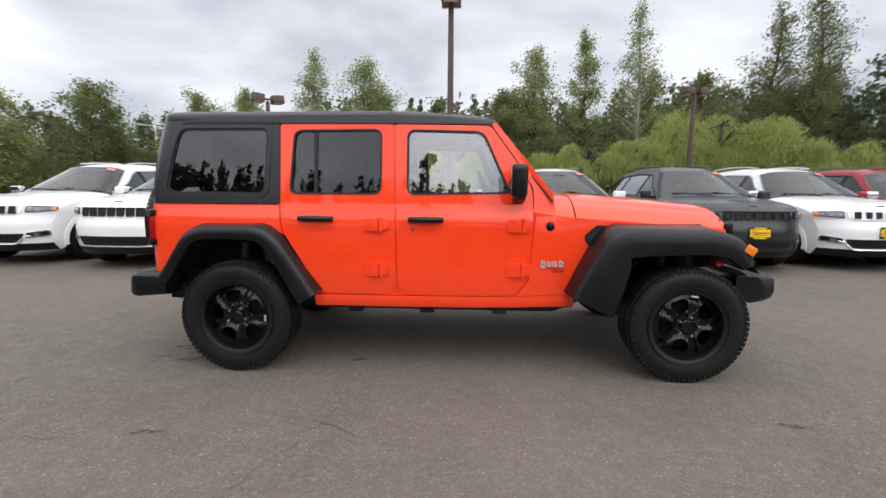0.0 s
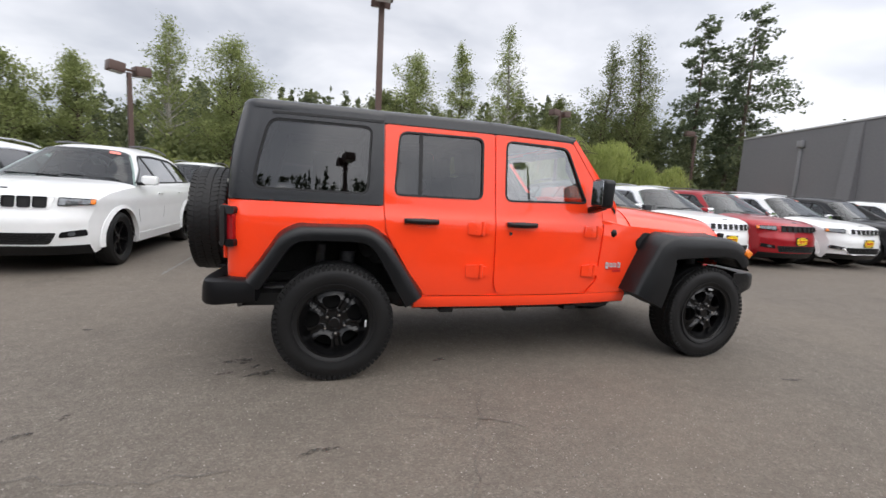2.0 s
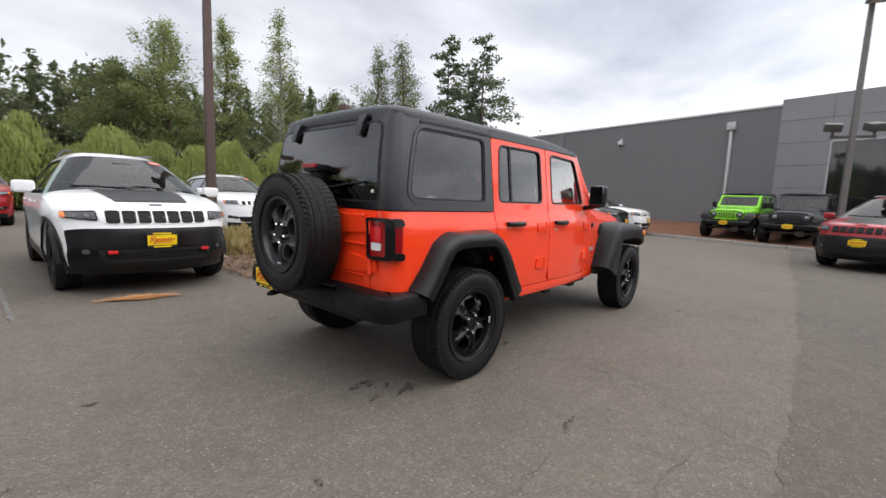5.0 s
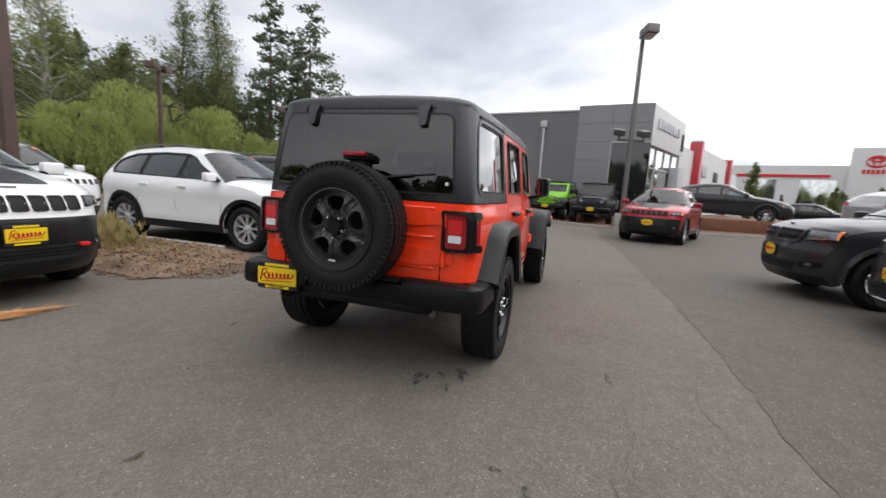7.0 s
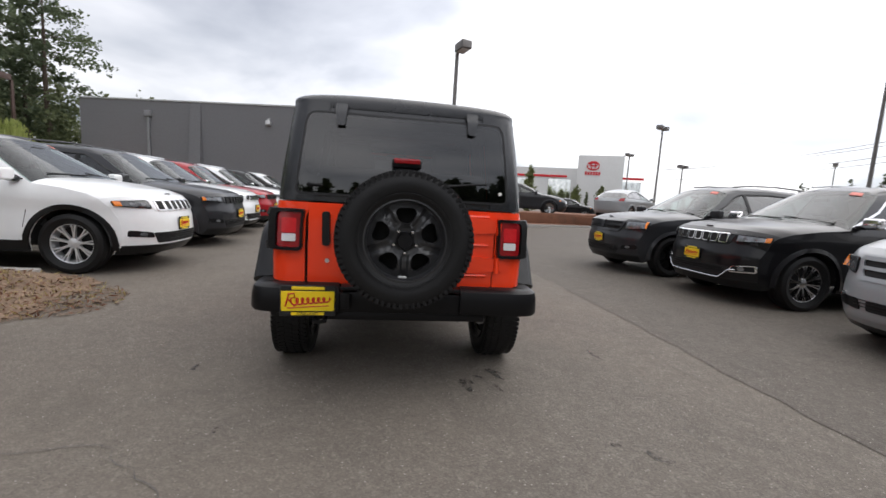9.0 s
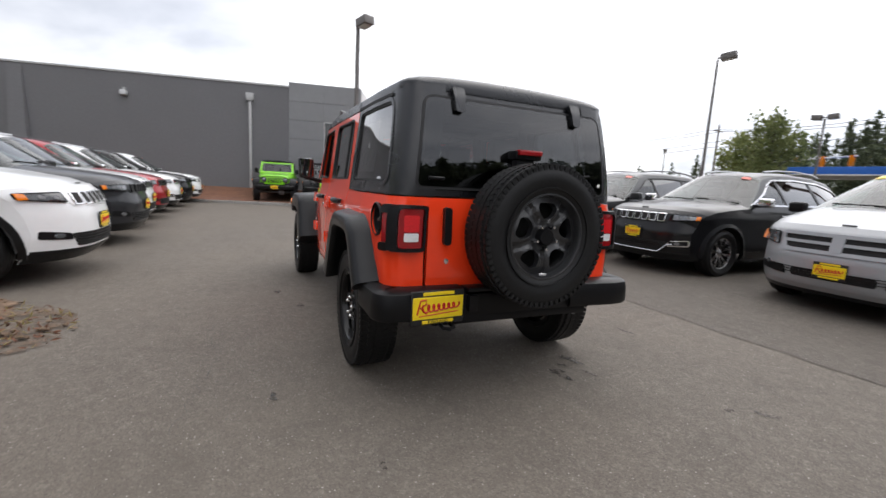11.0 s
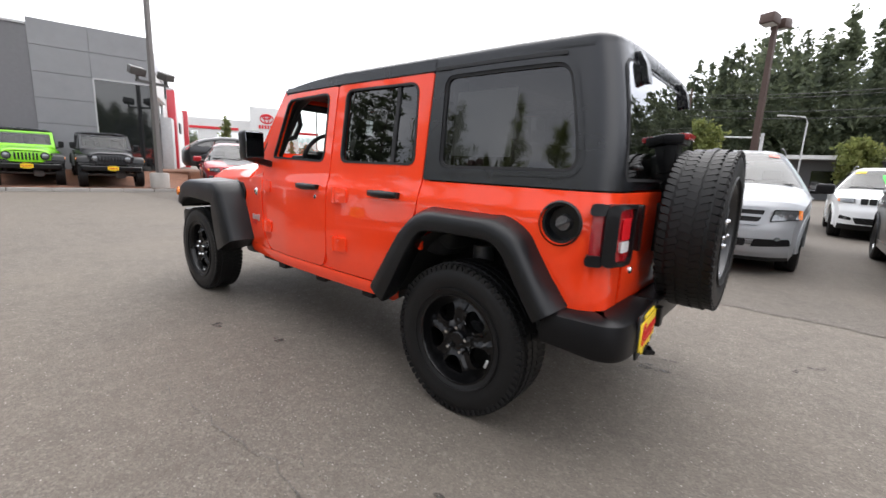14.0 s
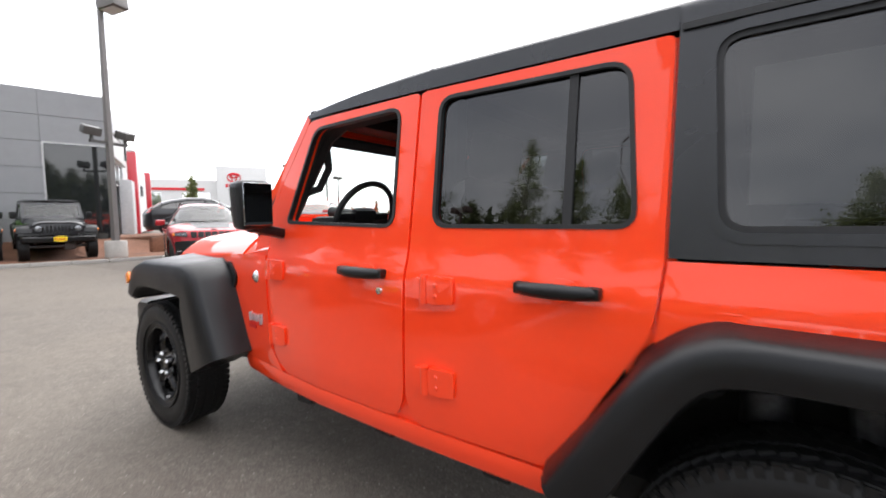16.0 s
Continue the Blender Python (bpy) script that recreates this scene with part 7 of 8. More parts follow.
def dealership():
    root = thing("dealership_building", "grey dealership building with white sign wall and red pylons", "building", at=BM)
    P = lambda n, b, m, lab="", par=root, sm=40: part(n, b, m, par, lab, sm)
    bw = bmesh.new()
    add_box(bw, (0.2, 13.275, 2.87), (0.4, 19.25, 5.74))
    add_box(bw, (7.9, 22.70, 2.85), (15, 0.4, 5.7))
    P("wall", bw, M_WALL, "grey painted blank wall")
    P("roof", box((7.75, 11.6, 5.45), (14.6, 21.7, 0.2)), M_WALL)
    P("parapet_flashing", box((0.2, 13.275, 5.76), (0.48, 19.25, 0.09), bevel=0.01), M_FLASH)
    # pilaster that leans out towards its foot
    bm = bmesh.new()
    loft(bm, [[(-0.05, 15.3, 5.65), (0.1, 15.3, 5.65), (0.1, 15.9, 5.65), (-0.05, 15.9, 5.65)], [(-0.45, 15.1, 0.2), (0.1, 15.1, 0.2), (0.1, 15.9, 0.2), (-0.45, 15.9, 0.2)]])
    P("pilaster", bm, M_WALL)
    downspout(root, 5.5, 5.3)
    downspout(root, 18.5, 5.2, M_PANEL)
    lamp = P("wall_lamp", box((-0.12, 11.15, 4.75), (0.22, 0.28, 0.26), Matrix.Rotation(0.3, 3, "Y"), 0.04), M_FLASH, "white wall lamp")
    part("wall_lamp_bracket", box((-0.05, 11.15, 4.95), (0.12, 0.12, 0.14), bevel=0.02), M_FLASH, lamp)
    # showroom corner clad in panels, with a tall window
    P("panel_backing", box((0.15, 1.825, 2.99), (0.28, 3.65, 5.98)), M_WALL)
    rows = ((0.30, 1.30), (1.30, 2.24), (2.24, 3.18), (3.18, 4.12), (4.12, 5.06), (5.06, 5.99))
    for z0, z1 in rows:
        for y0, y1 in ((1.88, 3.65),) if z1 < 4.2 else ((0.0, 1.90), (1.90, 3.65)):
            P("cladding_panel", box((-0.012, (y0 + y1) / 2, (z0 + z1) / 2), (0.03, y1 - y0 - 0.010, z1 - z0 - 0.014), bevel=0.003, seg=1), M_PANEL)
    win = P("corner_window", box((-0.005, 0.94, 2.22), (0.03, 1.86, 3.72)), M_SHOPGLASS, "tall dark showroom window")
    part("window_frame", box((-0.03, 1.86, 2.2), (0.05, 0.05, 3.80)), M_FLASH, win)
    part("window_frame", box((-0.03, 0.93, 4.10), (0.05, 1.88, 0.05)), M_FLASH, win)
    # the front stands a little askew: white sign wall over glazing
    F = lambda n, b, m, lab="", par=root: part(n, b, m, par, lab, at=pose(0, 0, 0, 0, 0, -9.5) if par is root else None)
    F("sign_wall", box((3.3, 0.18, 4.95), (6.6, 0.40, 1.95), bevel=0.02), M_WHITEWALL, "white sign wall")
    for k, wd in enumerate((0.46, 0.40, 0.34, 0.38, 0.34, 0.40, 0.34, 0.14)):
        F("sign_bar", box((0.95 + 0.56 * k, -0.06, 5.10 + 0.04 * (k % 2)), (wd, 0.08, 0.50), bevel=0.02, seg=1), M_LETTER, "grey metal sign bar")
    F("wall_emblem", box((6.1, -0.05, 4.75), (0.45, 0.08, 0.95), bevel=0.03), M_PRINTBLACK, "dark upright emblem panel")
    gl = F("shop_front", box((3.35, 0.24, 2.15), (6.5, 0.06, 3.7)), M_SHOPGLASS2, "glazed shop front reflecting the sky")
    for k in range(5):
        part("mullion", box((0.12 + k * 1.61, 0.19, 2.15), (0.05, 0.08, 3.7)), M_FLASH, gl)
    for z in (0.4, 2.9, 3.95):
        part("transom", box((3.35, 0.185, z), (6.5, 0.08, 0.05)), M_FLASH, gl)
    F("door_surround", box((5.4, -0.10, 1.75), (1.5, 0.5, 2.9), bevel=0.02), M_FLASH)
    # two red pylons with a pale wall between them
    for x in (11.9, 25.8):
        F("red_pylon", box((x, 0.28, 2.85), (0.8, 0.8, 5.2), bevel=0.03), M_REDPANEL, "red glossy entrance pylon")
    F("pylon_cap", box((11.9, 0.28, 5.52), (0.7, 0.7, 0.14), bevel=0.02), M_FLASH)
    F("upper_wall", box((18.8, 0.45, 2.8), (12.9, 0.4, 4.9)), M_WHITEWALL)
    F("badge_panel", box((15.0, 0.21, 3.7), (1.8, 0.08, 0.9), bevel=0.03), M_LETTER)
    F("badge_panel", box((20.0, 0.21, 3.5), (1.8, 0.08, 0.8), bevel=0.03), M_PRINTBLACK)
    F("link_wall", box((9.1, 0.55, 2.5), (4.7, 0.4, 4.6)), M_WHITEWALL)
    F("annex_wall", box((30.0, 0.6, 2.3), (7.4, 0.5, 4.2)), M_WHITEWALL)
    F("side_wall", box((33.9, 6, 2.3), (0.4, 11, 4.2)), M_WHITEWALL)
    return root


dealership()

# mulch bed between kerb and building, rising to the wall
KERB = [(17.3, 9.2), (16.1, 5.0), (14.75, 0.0), (14.0, -2.4), (13.9, -3.7), (14.6, -5.6), (15.5, -7.5), (16.8, -11.0), (18.6, -16.2)]
kerb("kerb", KERB, 0.16, 0.11, "pale concrete kerb along the mulch bed")
far_side = [(27.5, -18), (27, -13), (24, -8.5), (19.0, -4.5), (19.5, -3), (20.5, 1.5), (21.5, 6), (22.3, 9.6)]


def bed(u, v, d):
    line = [(Vector(p), Vector(q)) for p, q in zip(KERB, KERB[1:])]
    best = min(((Vector((u, v)) - (a + (b - a) * max(0, min(1, (Vector((u, v)) - a).dot(b - a) / (b - a).length_squared)))).length for a, b in line))
    z = 0.12 + 0.40 * smooth01((best - 1.4) / 3.6) + 0.02 * noise.noise(Vector((u * 1.7, v * 1.7, 0)))
    return Vector((u, v, z + d))


tagged(part("mulch_bed", sheet([(x, y) for x, y in KERB] + far_side, [], bed, 0.0, 0.35), M_MULCH, None, "reddish bark mulch bed rising to the building", 60), kind="structure", category="ground")
# display terrace with its low retaining wall
tr = tagged(new("display_terrace"), "raised display bank covered in reddish bark mulch", "bank", kind="structure")
part("terrace_slab", box((20.0, -10.9, 0.275), (5.6, 13.0, 0.55), Matrix.Rotation(radians(-16), 3, "Z"), 0.02), M_MULCH, tr)
part("terrace_wall", box((16.9, -8.4, 0.33), (0.22, 9.0, 0.66), Matrix.Rotation(radians(16), 3, "Z"), 0.12), M_MULCH, tr)

# ---- lamp posts ----
M_BRONZE = material("brown_lamp_metal", (0.085, 0.052, 0.042), rough=0.5, metal=0.2, grain=0.12, scale=14, stain=0.25, stain_scale=1.2, tint=(0.12, 0.075, 0.06))
M_GALV = material("grey_lamp_metal", (0.17, 0.158, 0.150), rough=0.5, metal=0.4, grain=0.1, scale=14)
M_FLOOD = material("dark_flood_lamp_metal", (0.075, 0.072, 0.068), rough=0.5, grain=0.12, scale=14)
M_LENS = material("frosted_lamp_glass", (0.55, 0.55, 0.52), rough=0.3, grain=0.1, scale=20)


def lamp_post(x, y, h, heads, mat, label, w=0.15, base=True, yaw=0.0, floods=0.0, rise=0.10):
    root = thing("lamp_post", label, "lamp", "car park lamp posts", at=pose(x, y, 0, 0, 0, yaw))
    bm = bmesh.new()
    loft(bm, [[(sx * ww / 2, sy * ww / 2, z) for sx, sy in ((-1, -1), (1, -1), (1, 1), (-1, 1))] for z, ww in ((0, w), (h, w * 0.72))])
    part("post", bm, mat, root)
    if base:
        bm = bmesh.new()
        lathe(bm, [(0.001, 0.62), (0.26, 0.62), (0.29, 0.58), (0.29, 0.0)], 20, "z")
        part("footing", bm, M_CONCRETE, root, "round concrete footing")
    for sx, ln in heads:
        hd = part("lamp_head", box((sx * (0.18 + ln / 2), 0, h + rise), (ln * 1.12, 0.46, 0.32), Matrix.Rotation(-0.10 * sx, 3, "Y"), 0.03), mat, root, "box-shaped lamp head")
        part("lamp_lens", box((sx * (0.18 + ln / 2), 0, h + rise - 0.165), (ln * 0.8, 0.34, 0.02), Matrix.Rotation(-0.10 * sx, 3, "Y")), M_LENS, hd)
        part("lamp_arm", box((sx * 0.10, 0, h + rise - 0.02), (0.24, 0.07, 0.07)), mat, root)
    if floods:
        part("flood_bar", box((0, 0, floods - 0.30), (0.08, 1.10, 0.08)), M_FLOOD, root)
        for s in (-1, 1):
            part("flood_stem", box((0, s * 0.50, floods - 0.18), (0.06, 0.06, 0.24)), M_FLOOD, root)
            part("flood_lamp", box((0.0, s * 0.50, floods), (0.34, 0.44, 0.24), Matrix.Rotation(0.35, 3, "Y") @ Matrix.Rotation(s * 0.3, 3, "Z"), 0.03), M_FLOOD, root, "square flood lamp")
    return root


lamp_post(-0.33, 7.11, 5.60, ((-1, 0.30), (1, 0.02)), M_BRONZE, "brown metal lamp post with one boxy head", 0.17, True, 90)
lamp_post(10.99, 18.3, 5.90, ((-1, 0.42), (1, 0.42)), M_BRONZE, "brown metal lamp post with two boxy heads", 0.17, True, 15)
lamp_post(-8.12, 14.28, 4.80, ((-1, 0.42), (1, 0.42)), M_BRONZE, "brown metal lamp post with two boxy heads", 0.17, True, 40)
lamp_post(14.54, -2.76, 7.45, ((1, 0.62),), M_GALV, "tall grey lamp post with flood lamps half way up", 0.16, True, 200, 3.87)
lamp_post(-1.0, -17.1, 6.60, ((-1, 0.45), (1, 0.45)), M_BRONZE, "tall brown lamp post with two boxy heads", 0.20, True, 70)
lamp_post(11.28, -20.6, 8.3, ((1, 0.62),), M_GALV, "tall grey lamp post with one boxy head", 0.14, True, 200)
lamp_post(12.3, -33.5, 6.9, ((-1, 0.5), (1, 0.5)), M_GALV, "grey lamp post with two boxy heads", 0.14, True, 10)
lamp_post(29.9, -23.2, 8.0, ((-1, 0.5), (1, 0.5)), M_GALV, "grey lamp post with two boxy heads", 0.14, True, -60)
lamp_post(46, -30, 7.6, ((-1, 0.5), (1, 0.5)), M_GALV, "grey lamp post with two boxy heads", 0.14, True, -60)
lamp_post(40, -33, 6.0, ((-1, 0.5), (1, 0.5)), M_GALV, "grey lamp post with two boxy heads", 0.14, True, -70)
lamp_post(36, -48, 7.0, ((-1, 0.5), (1, 0.5)), M_GALV, "grey lamp post with two boxy heads", 0.14, True, -50)
lamp_post(23.2, 11.5 + 9.5, 6.2, ((1, 0.5),), M_BRONZE, "brown metal lamp post behind the building", 0.16, True, 160)

# ---- neighbouring dealership far to the east ----
nb = thing("far_showroom", "white showroom with red stripe and sign tower", "building", at=pose(126.6, -56.5, 0, 0, 0, -118) @ Matrix.Diagonal((1.4, 1.4, 2.0, 1.0)))
part("wall", box((-2.0, 3.0, 3.1), (28, 6, 6.2)), M_WHITEWALL, nb)
part("sign_tower", box((7.5, -0.6, 4.1), (9.5, 1.4, 8.2), bevel=0.05), M_WHITEWALL, nb)
part("red_stripe", box((-6.5, -0.06, 4.9), (14, 0.2, 0.35)), M_REDSIGN, nb)
part("red_stripe", box((13.5, -0.06, 4.9), (6, 0.2, 0.35)), M_REDSIGN, nb)
for x, wd in ((-1.0, 5.0), (-9.0, 4.0), (13.5, 5.0)):
    part("shop_window", box((x, -0.04, 2.4), (wd, 0.2, 4.0)), M_SHOPGLASS2, nb)
bm = bmesh.new()
for sx, sz in ((1.25, 0.62), (0.45, 0.60), (0.80, 0.22)):
    pts = [(6.0 + sx * math.cos(a), -1.36, 6.6 + sz * math.sin(a) + (0.22 if sz < 0.3 else 0)) for a in np.linspace(0, 2 * math.pi, 24)]
    tube(bm, pts, 0.11, 6)
part("sign_emblem", bm, M_REDSIGN, nb, "red oval emblem rings")
bm = bmesh.new()
for k in range(6):
    add_box(bm, (4.6 + k * 0.56, -1.36, 5.45), (0.40, 0.1, 0.5))
part("sign_bars", bm, M_REDSIGN, nb, "red sign bars")
# ---- roadside to the south ----
M_BLUE = material("blue_canopy", (0.02, 0.13, 0.50), rough=0.5, grain=0.08, scale=3)
cn = thing("canopy", "blue flat-roofed canopy by the road", "canopy", at=pose(14.2, -44, 0, 0, 0, 8))
part("canopy_roof", box((0, 0, 3.95), (7.6, 7, 0.6), bevel=0.04), M_BLUE, cn)
part("canopy_band", box((0, 0, 3.62), (7.7, 7.1, 0.1)), M_WHITEWALL, cn)
for x in (-3.2, 3.2):
    part("canopy_post", box((x, 0, 1.9), (0.4, 0.4, 3.8)), M_WHITEWALL, cn)
sb = thing("roadside_building", "long low building with deep flat eaves, wall greyed for their shade", "building", at=pose(-6, -47, 0, 0, 0, 3))
# the wall's darker grey also stands for shade under the eaves
part("wall", box((0, -3, 1.7), (26, 6, 3.4)), M_WALL, sb)
part("roof", box((0, -2.2, 3.5), (27, 8.6, 0.32)), M_WHITEWALL, sb)
for k in range(6):
    part("window", box((-10 + 4 * k, 0.02, 1.7), (2.4, 0.1, 1.5)), M_SHOPGLASS, sb)


def street_lamp(x, y, h, arm, yaw):
    root = thing("street_lamp", "thin grey street lamp with curved arm", "lamp", "street lamps", at=pose(x, y, 0, 0, 0, yaw))
    bm = bmesh.new()
    tube(bm, [(0, 0, 0), (0, 0, h * 0.93), (arm * 0.12, 0, h * 0.985), (arm, 0, h)], 0.065, 8, 0.035)
    part("post", bm, M_FLASH, root)
    part("lamp_head", box((arm + 0.25, 0, h - 0.02), (0.65, 0.22, 0.12), bevel=0.04), M_FLASH, root)
    return root


street_lamp(6.5, -38, 8.6, 1.8, 10)
street_lamp(-2.0, -40.5, 6.3, 1.5, 30)
street_lamp(-26, 32, 6.5, -1.5, 0)


def signal_mast(x, y, yaw):
    root = thing("traffic_signal", "traffic signal mast with yellow signal heads", "traffic light", at=pose(x, y, 0, 0, 0, yaw))
    bm = bmesh.new()
    tube(bm, [(0, 0, 0), (0, 0, 5.6)], 0.13, 8)
    tube(bm, [(0, 0, 5.2), (9.0, 0, 5.5)], 0.07, 8)
    part("mast", bm, M_FLASH, root)
    for k in range(3):
        hd = part("signal_head", box((4.0 + 2.3 * k, 0, 5.1), (0.32, 0.25, 0.95), bevel=0.04), M_AMBER, root, "yellow signal head")
        part("signal_lens", box((4.0 + 2.3 * k, 0.13, 5.1), (0.2, 0.02, 0.8)), M_SEAL, hd)
    return root


signal_mast(1.0, -46, 4)
signal_mast(24.0, -47, 170)
for k, (x, y) in enumerate(((-19, -52), (9, -55), (36, -58))):
    up = thing("utility_pole", "brown timber utility pole with cross arm", "pole", "utility poles", at=pose(x, y, 0, 0, 0, 5))
    part("post", tube(bmesh.new(), [(0, 0, 0), (0, 0, 11.5)], 0.16, 8, 0.11), M_BRONZE, up)
    part("cross_arm", box((0, 0, 10.6), (0.12, 2.4, 0.14)), M_BRONZE, up)
wires = []
for dz, dy in ((10.7, -1.1), (10.7, 1.1), (9.2, 0.0), (8.5, 0.0)):
    bm = bmesh.new()
    ps = [Vector((-75, -46, dz)), Vector((-19, -52 + dy, dz)), Vector((9, -55 + dy, dz)), Vector((36, -58 + dy, dz)), Vector((95, -64, dz))]
    pts = []
    for a, b in zip(ps, ps[1:]):
        pts += [a.lerp(b, t) - Vector((0, 0, 0.9 * 4 * t * (1 - t))) for t in np.linspace(0, 1, 9)[:-1]]
    tagged(part("power_line", tube(bm, pts, 0.03, 4), M_PRINTBLACK, None, "thin black power line"), category="cable", group="power lines")

# ---- parked cars ----
N_ROW, S_ROW = "cars parked nose out on the north side", "cars parked nose out on the south side"


def north(x, nose, half, turn=0.0):
    return pose(x, nose + half, 0, 0, 0, -90 + turn)


build_car("suv", "white sport utility with chrome multi-spoke wheels", M_WHITE, north(-7.35, 2.60, 2.41), N_ROW, wheels="many", plate=False, chrome_grille=True)
build_car("suv", "white sport utility with black grille and black wheels", M_WHITE, north(-5.18, 2.45, 2.41), N_ROW, wheels="black", plate=False, lamp_z=0.89)
build_car("suv", "white sport utility parked in the second row", M_WHITE, north(-4.95, 7.35, 2.41), N_ROW, wheels="black", plate=False)
build_car("suv", "dark red sport utility parked far back", M_RED, north(-3.9, 13.5, 2.41), N_ROW, plate=False)
build_car("suv", "white sport utility parked behind the first row", M_WHITE, north(-7.4, 7.6, 2.41), N_ROW, wheels="split", plate=False)
build_car("crossover", "white trail crossover with black hood decal and red hooks", M_WHITE, north(-2.28, 3.06, 2.23), N_ROW, dark_low=True, hood_decal=True, red_hooks=True, wheels="black", lamp_z=0.89)
build_car("crossover", "white crossover with alloy wheels beside the dirt island", M_WHITE, north(1.82, 2.93, 2.23), N_ROW, wheels="star", lamp_z=0.88)
build_car("crossover", "white crossover parked behind the dirt island", M_WHITE, north(1.6, 9.0, 2.23), N_ROW, wheels="ten", plate=False)
build_car("suv", "dark grey sport utility with black grille", M_GREY, north(4.45, 3.0, 2.41), N_ROW, wheels="split", chrome_grille=False)
build_car("suv", "white sport utility with chrome grille and yellow plate", M_WHITE, north(6.55, 3.26, 2.41), N_ROW, wheels="many", chrome_grille=True)
build_car("suv", "deep red sport utility with black grille", M_RED, north(8.57, 3.30, 2.41), N_ROW, wheels="split")
build_car("suv", "white sport utility with chrome mirrors", M_WHITE, north(10.68, 3.28, 2.41), N_ROW, wheels="many", chrome_grille=True)
build_car("suv", "black sport utility with black grille", M_BLACK, north(13.02, 3.22, 2.41), N_ROW, wheels="black")
build_car("suv", "white sport utility with cross-bar grille", M_WHITE, north(15.42, 3.15, 2.41), N_ROW, grille="cross", wheels="black")


def south(x, nose, half, turn=0.0):
    return pose(x, nose - half, 0, 0, 0, 90 + turn)


build_car("suv", "dark grey sport utility with cross-bar grille", M_GREY, south(3.19, -4.07, 2.41, 2), S_ROW, grille="cross", wheels="black")
build_car("suv", "black sport utility with chrome slotted grille", M_BLACK, south(0.90, -4.36, 2.41), S_ROW, wheels="many", chrome_grille=True)
build_car("van", "silver minivan with a green sale tag", M_SILVER, south(-1.79, -4.31, 2.55), S_ROW, grille="cross", wheels="ten", sale=1, black_mirror=True, lamp_z=0.80)
build_car("suv", "black sport utility with alloy wheels", M_BLACK, south(-4.62, -4.1, 2.41), S_ROW, wheels="many", chrome_grille=True)
build_car("suv", "white sport utility with a green sale tag", M_WHITE, south(-4.15, -11.0, 2.41), S_ROW, wheels="split", sale=2)
build_car("suv", "dark sport utility parked in the back row", M_GREY, south(-1.3, -12.2, 2.41), S_ROW, wheels="split")
build_car("crossover", "black crossover parked in the back row", M_BLACK, south(1.6, -12.0, 2.23), S_ROW, wheels="split")
build_car("crossover", "white crossover parked in the back row", M_WHITE, south(-7.0, -11.5, 2.23), S_ROW, wheels="split")
build_car("suv", "black sport utility parked beyond the white one", M_BLACK, south(-7.4, -4.4, 2.41), S_ROW, wheels="split")

ang = math.degrees(math.atan2(0.322, -0.947))
cx, cy = 10.93, -3.74
build_car("crossover", "red crossover with black hood panel driving lane side", M_RED, pose(cx, cy, 0, 0, 0, ang), "display cars by the building", dark_low=True, wheels="split", hood_decal=True, rails=True)
build_car("coupe_suv", "grey sloping-roof sport utility on the terrace", M_GREY, pose(18.5, -7.45, 0.55, 0, 0, -106), "display cars by the building", grille="none", wheels="many", plate=False, sticker=False, rails=False)
build_car("coupe_suv", "silver sloping-roof sport utility on the terrace", M_SILVER, pose(18.6, -13.9, 0.55, 0, 0, -55), "display cars by the building", grille="none", wheels="many", plate=False, sticker=False, rails=False)
build_car("crossover", "dark car parked far to the east", M_BLACK, pose(33, -17, 0, 0, 0, -120), "display cars by the building", wheels="split", plate=False)
wang = 173.0
for (nx, ny), pm, lab in (((15.41, 0.46), M_LIME, "lime green off-road wagon parked on the mulch bed"), ((14.63, -1.49), M_GREY, "dark grey off-road wagon parked on the mulch bed")):
    dx, dy = math.cos(radians(wang)), math.sin(radians(wang))
    build_wagon(lab, pm, M_TOP, pose(nx - dx * 2.13, ny - dy * 2.13, 0.14, 0, 1.2, wang), False, "display cars by the building")
build_wagon("orange red four-door off-road wagon with black hardtop", M_ORANGE, M_TOP, pose(0, 0, 0), True)


# ---- trees ----
M_BARK = material("brown_bark", (0.085, 0.062, 0.048), rough=0.95, grain=0.4, scale=14, bump=0.6)
M_BIRCH = material("pale_bark", (0.30, 0.28, 0.25), rough=0.9, grain=0.4, scale=10, bump=0.4)
M_LEAF_POPLAR = foliage("poplar_leaves", (0.225, 0.264, 0.099), (0.345, 0.381, 0.158), (0.165, 0.198, 0.079))
M_LEAF_DARK = foliage("dark_leaves", (0.143, 0.172, 0.067), (0.235, 0.257, 0.103), (0.104, 0.127, 0.053))
M_LEAF_WILLOW = foliage("willow_leaves", (0.329, 0.378, 0.116), (0.427, 0.464, 0.171), (0.232, 0.281, 0.085))
M_LEAF_BUSH = foliage("bush_leaves", (0.17, 0.20, 0.060), (0.26, 0.27, 0.09), (0.11, 0.14, 0.05))
M_NEEDLE = foliage("conifer_needles", (0.108, 0.138, 0.081), (0.174, 0.204, 0.115), (0.082, 0.108, 0.064))
M_FIR = foliage("hill_fir", (0.080, 0.099, 0.060), (0.135, 0.155, 0.088), (0.060, 0.076, 0.052))
M_FAR = foliage("far_wood", (0.116, 0.138, 0.072), (0.185, 0.205, 0.101), (0.085, 0.105, 0.058))


def limbs_mesh(limbs, mat, seg=6):
    bm = bmesh.new()
    for pts, r0_, r1_ in limbs:
        tube(bm, pts, r0_, seg, r1_)
    return finish(bm, "trunk", mat, 60)


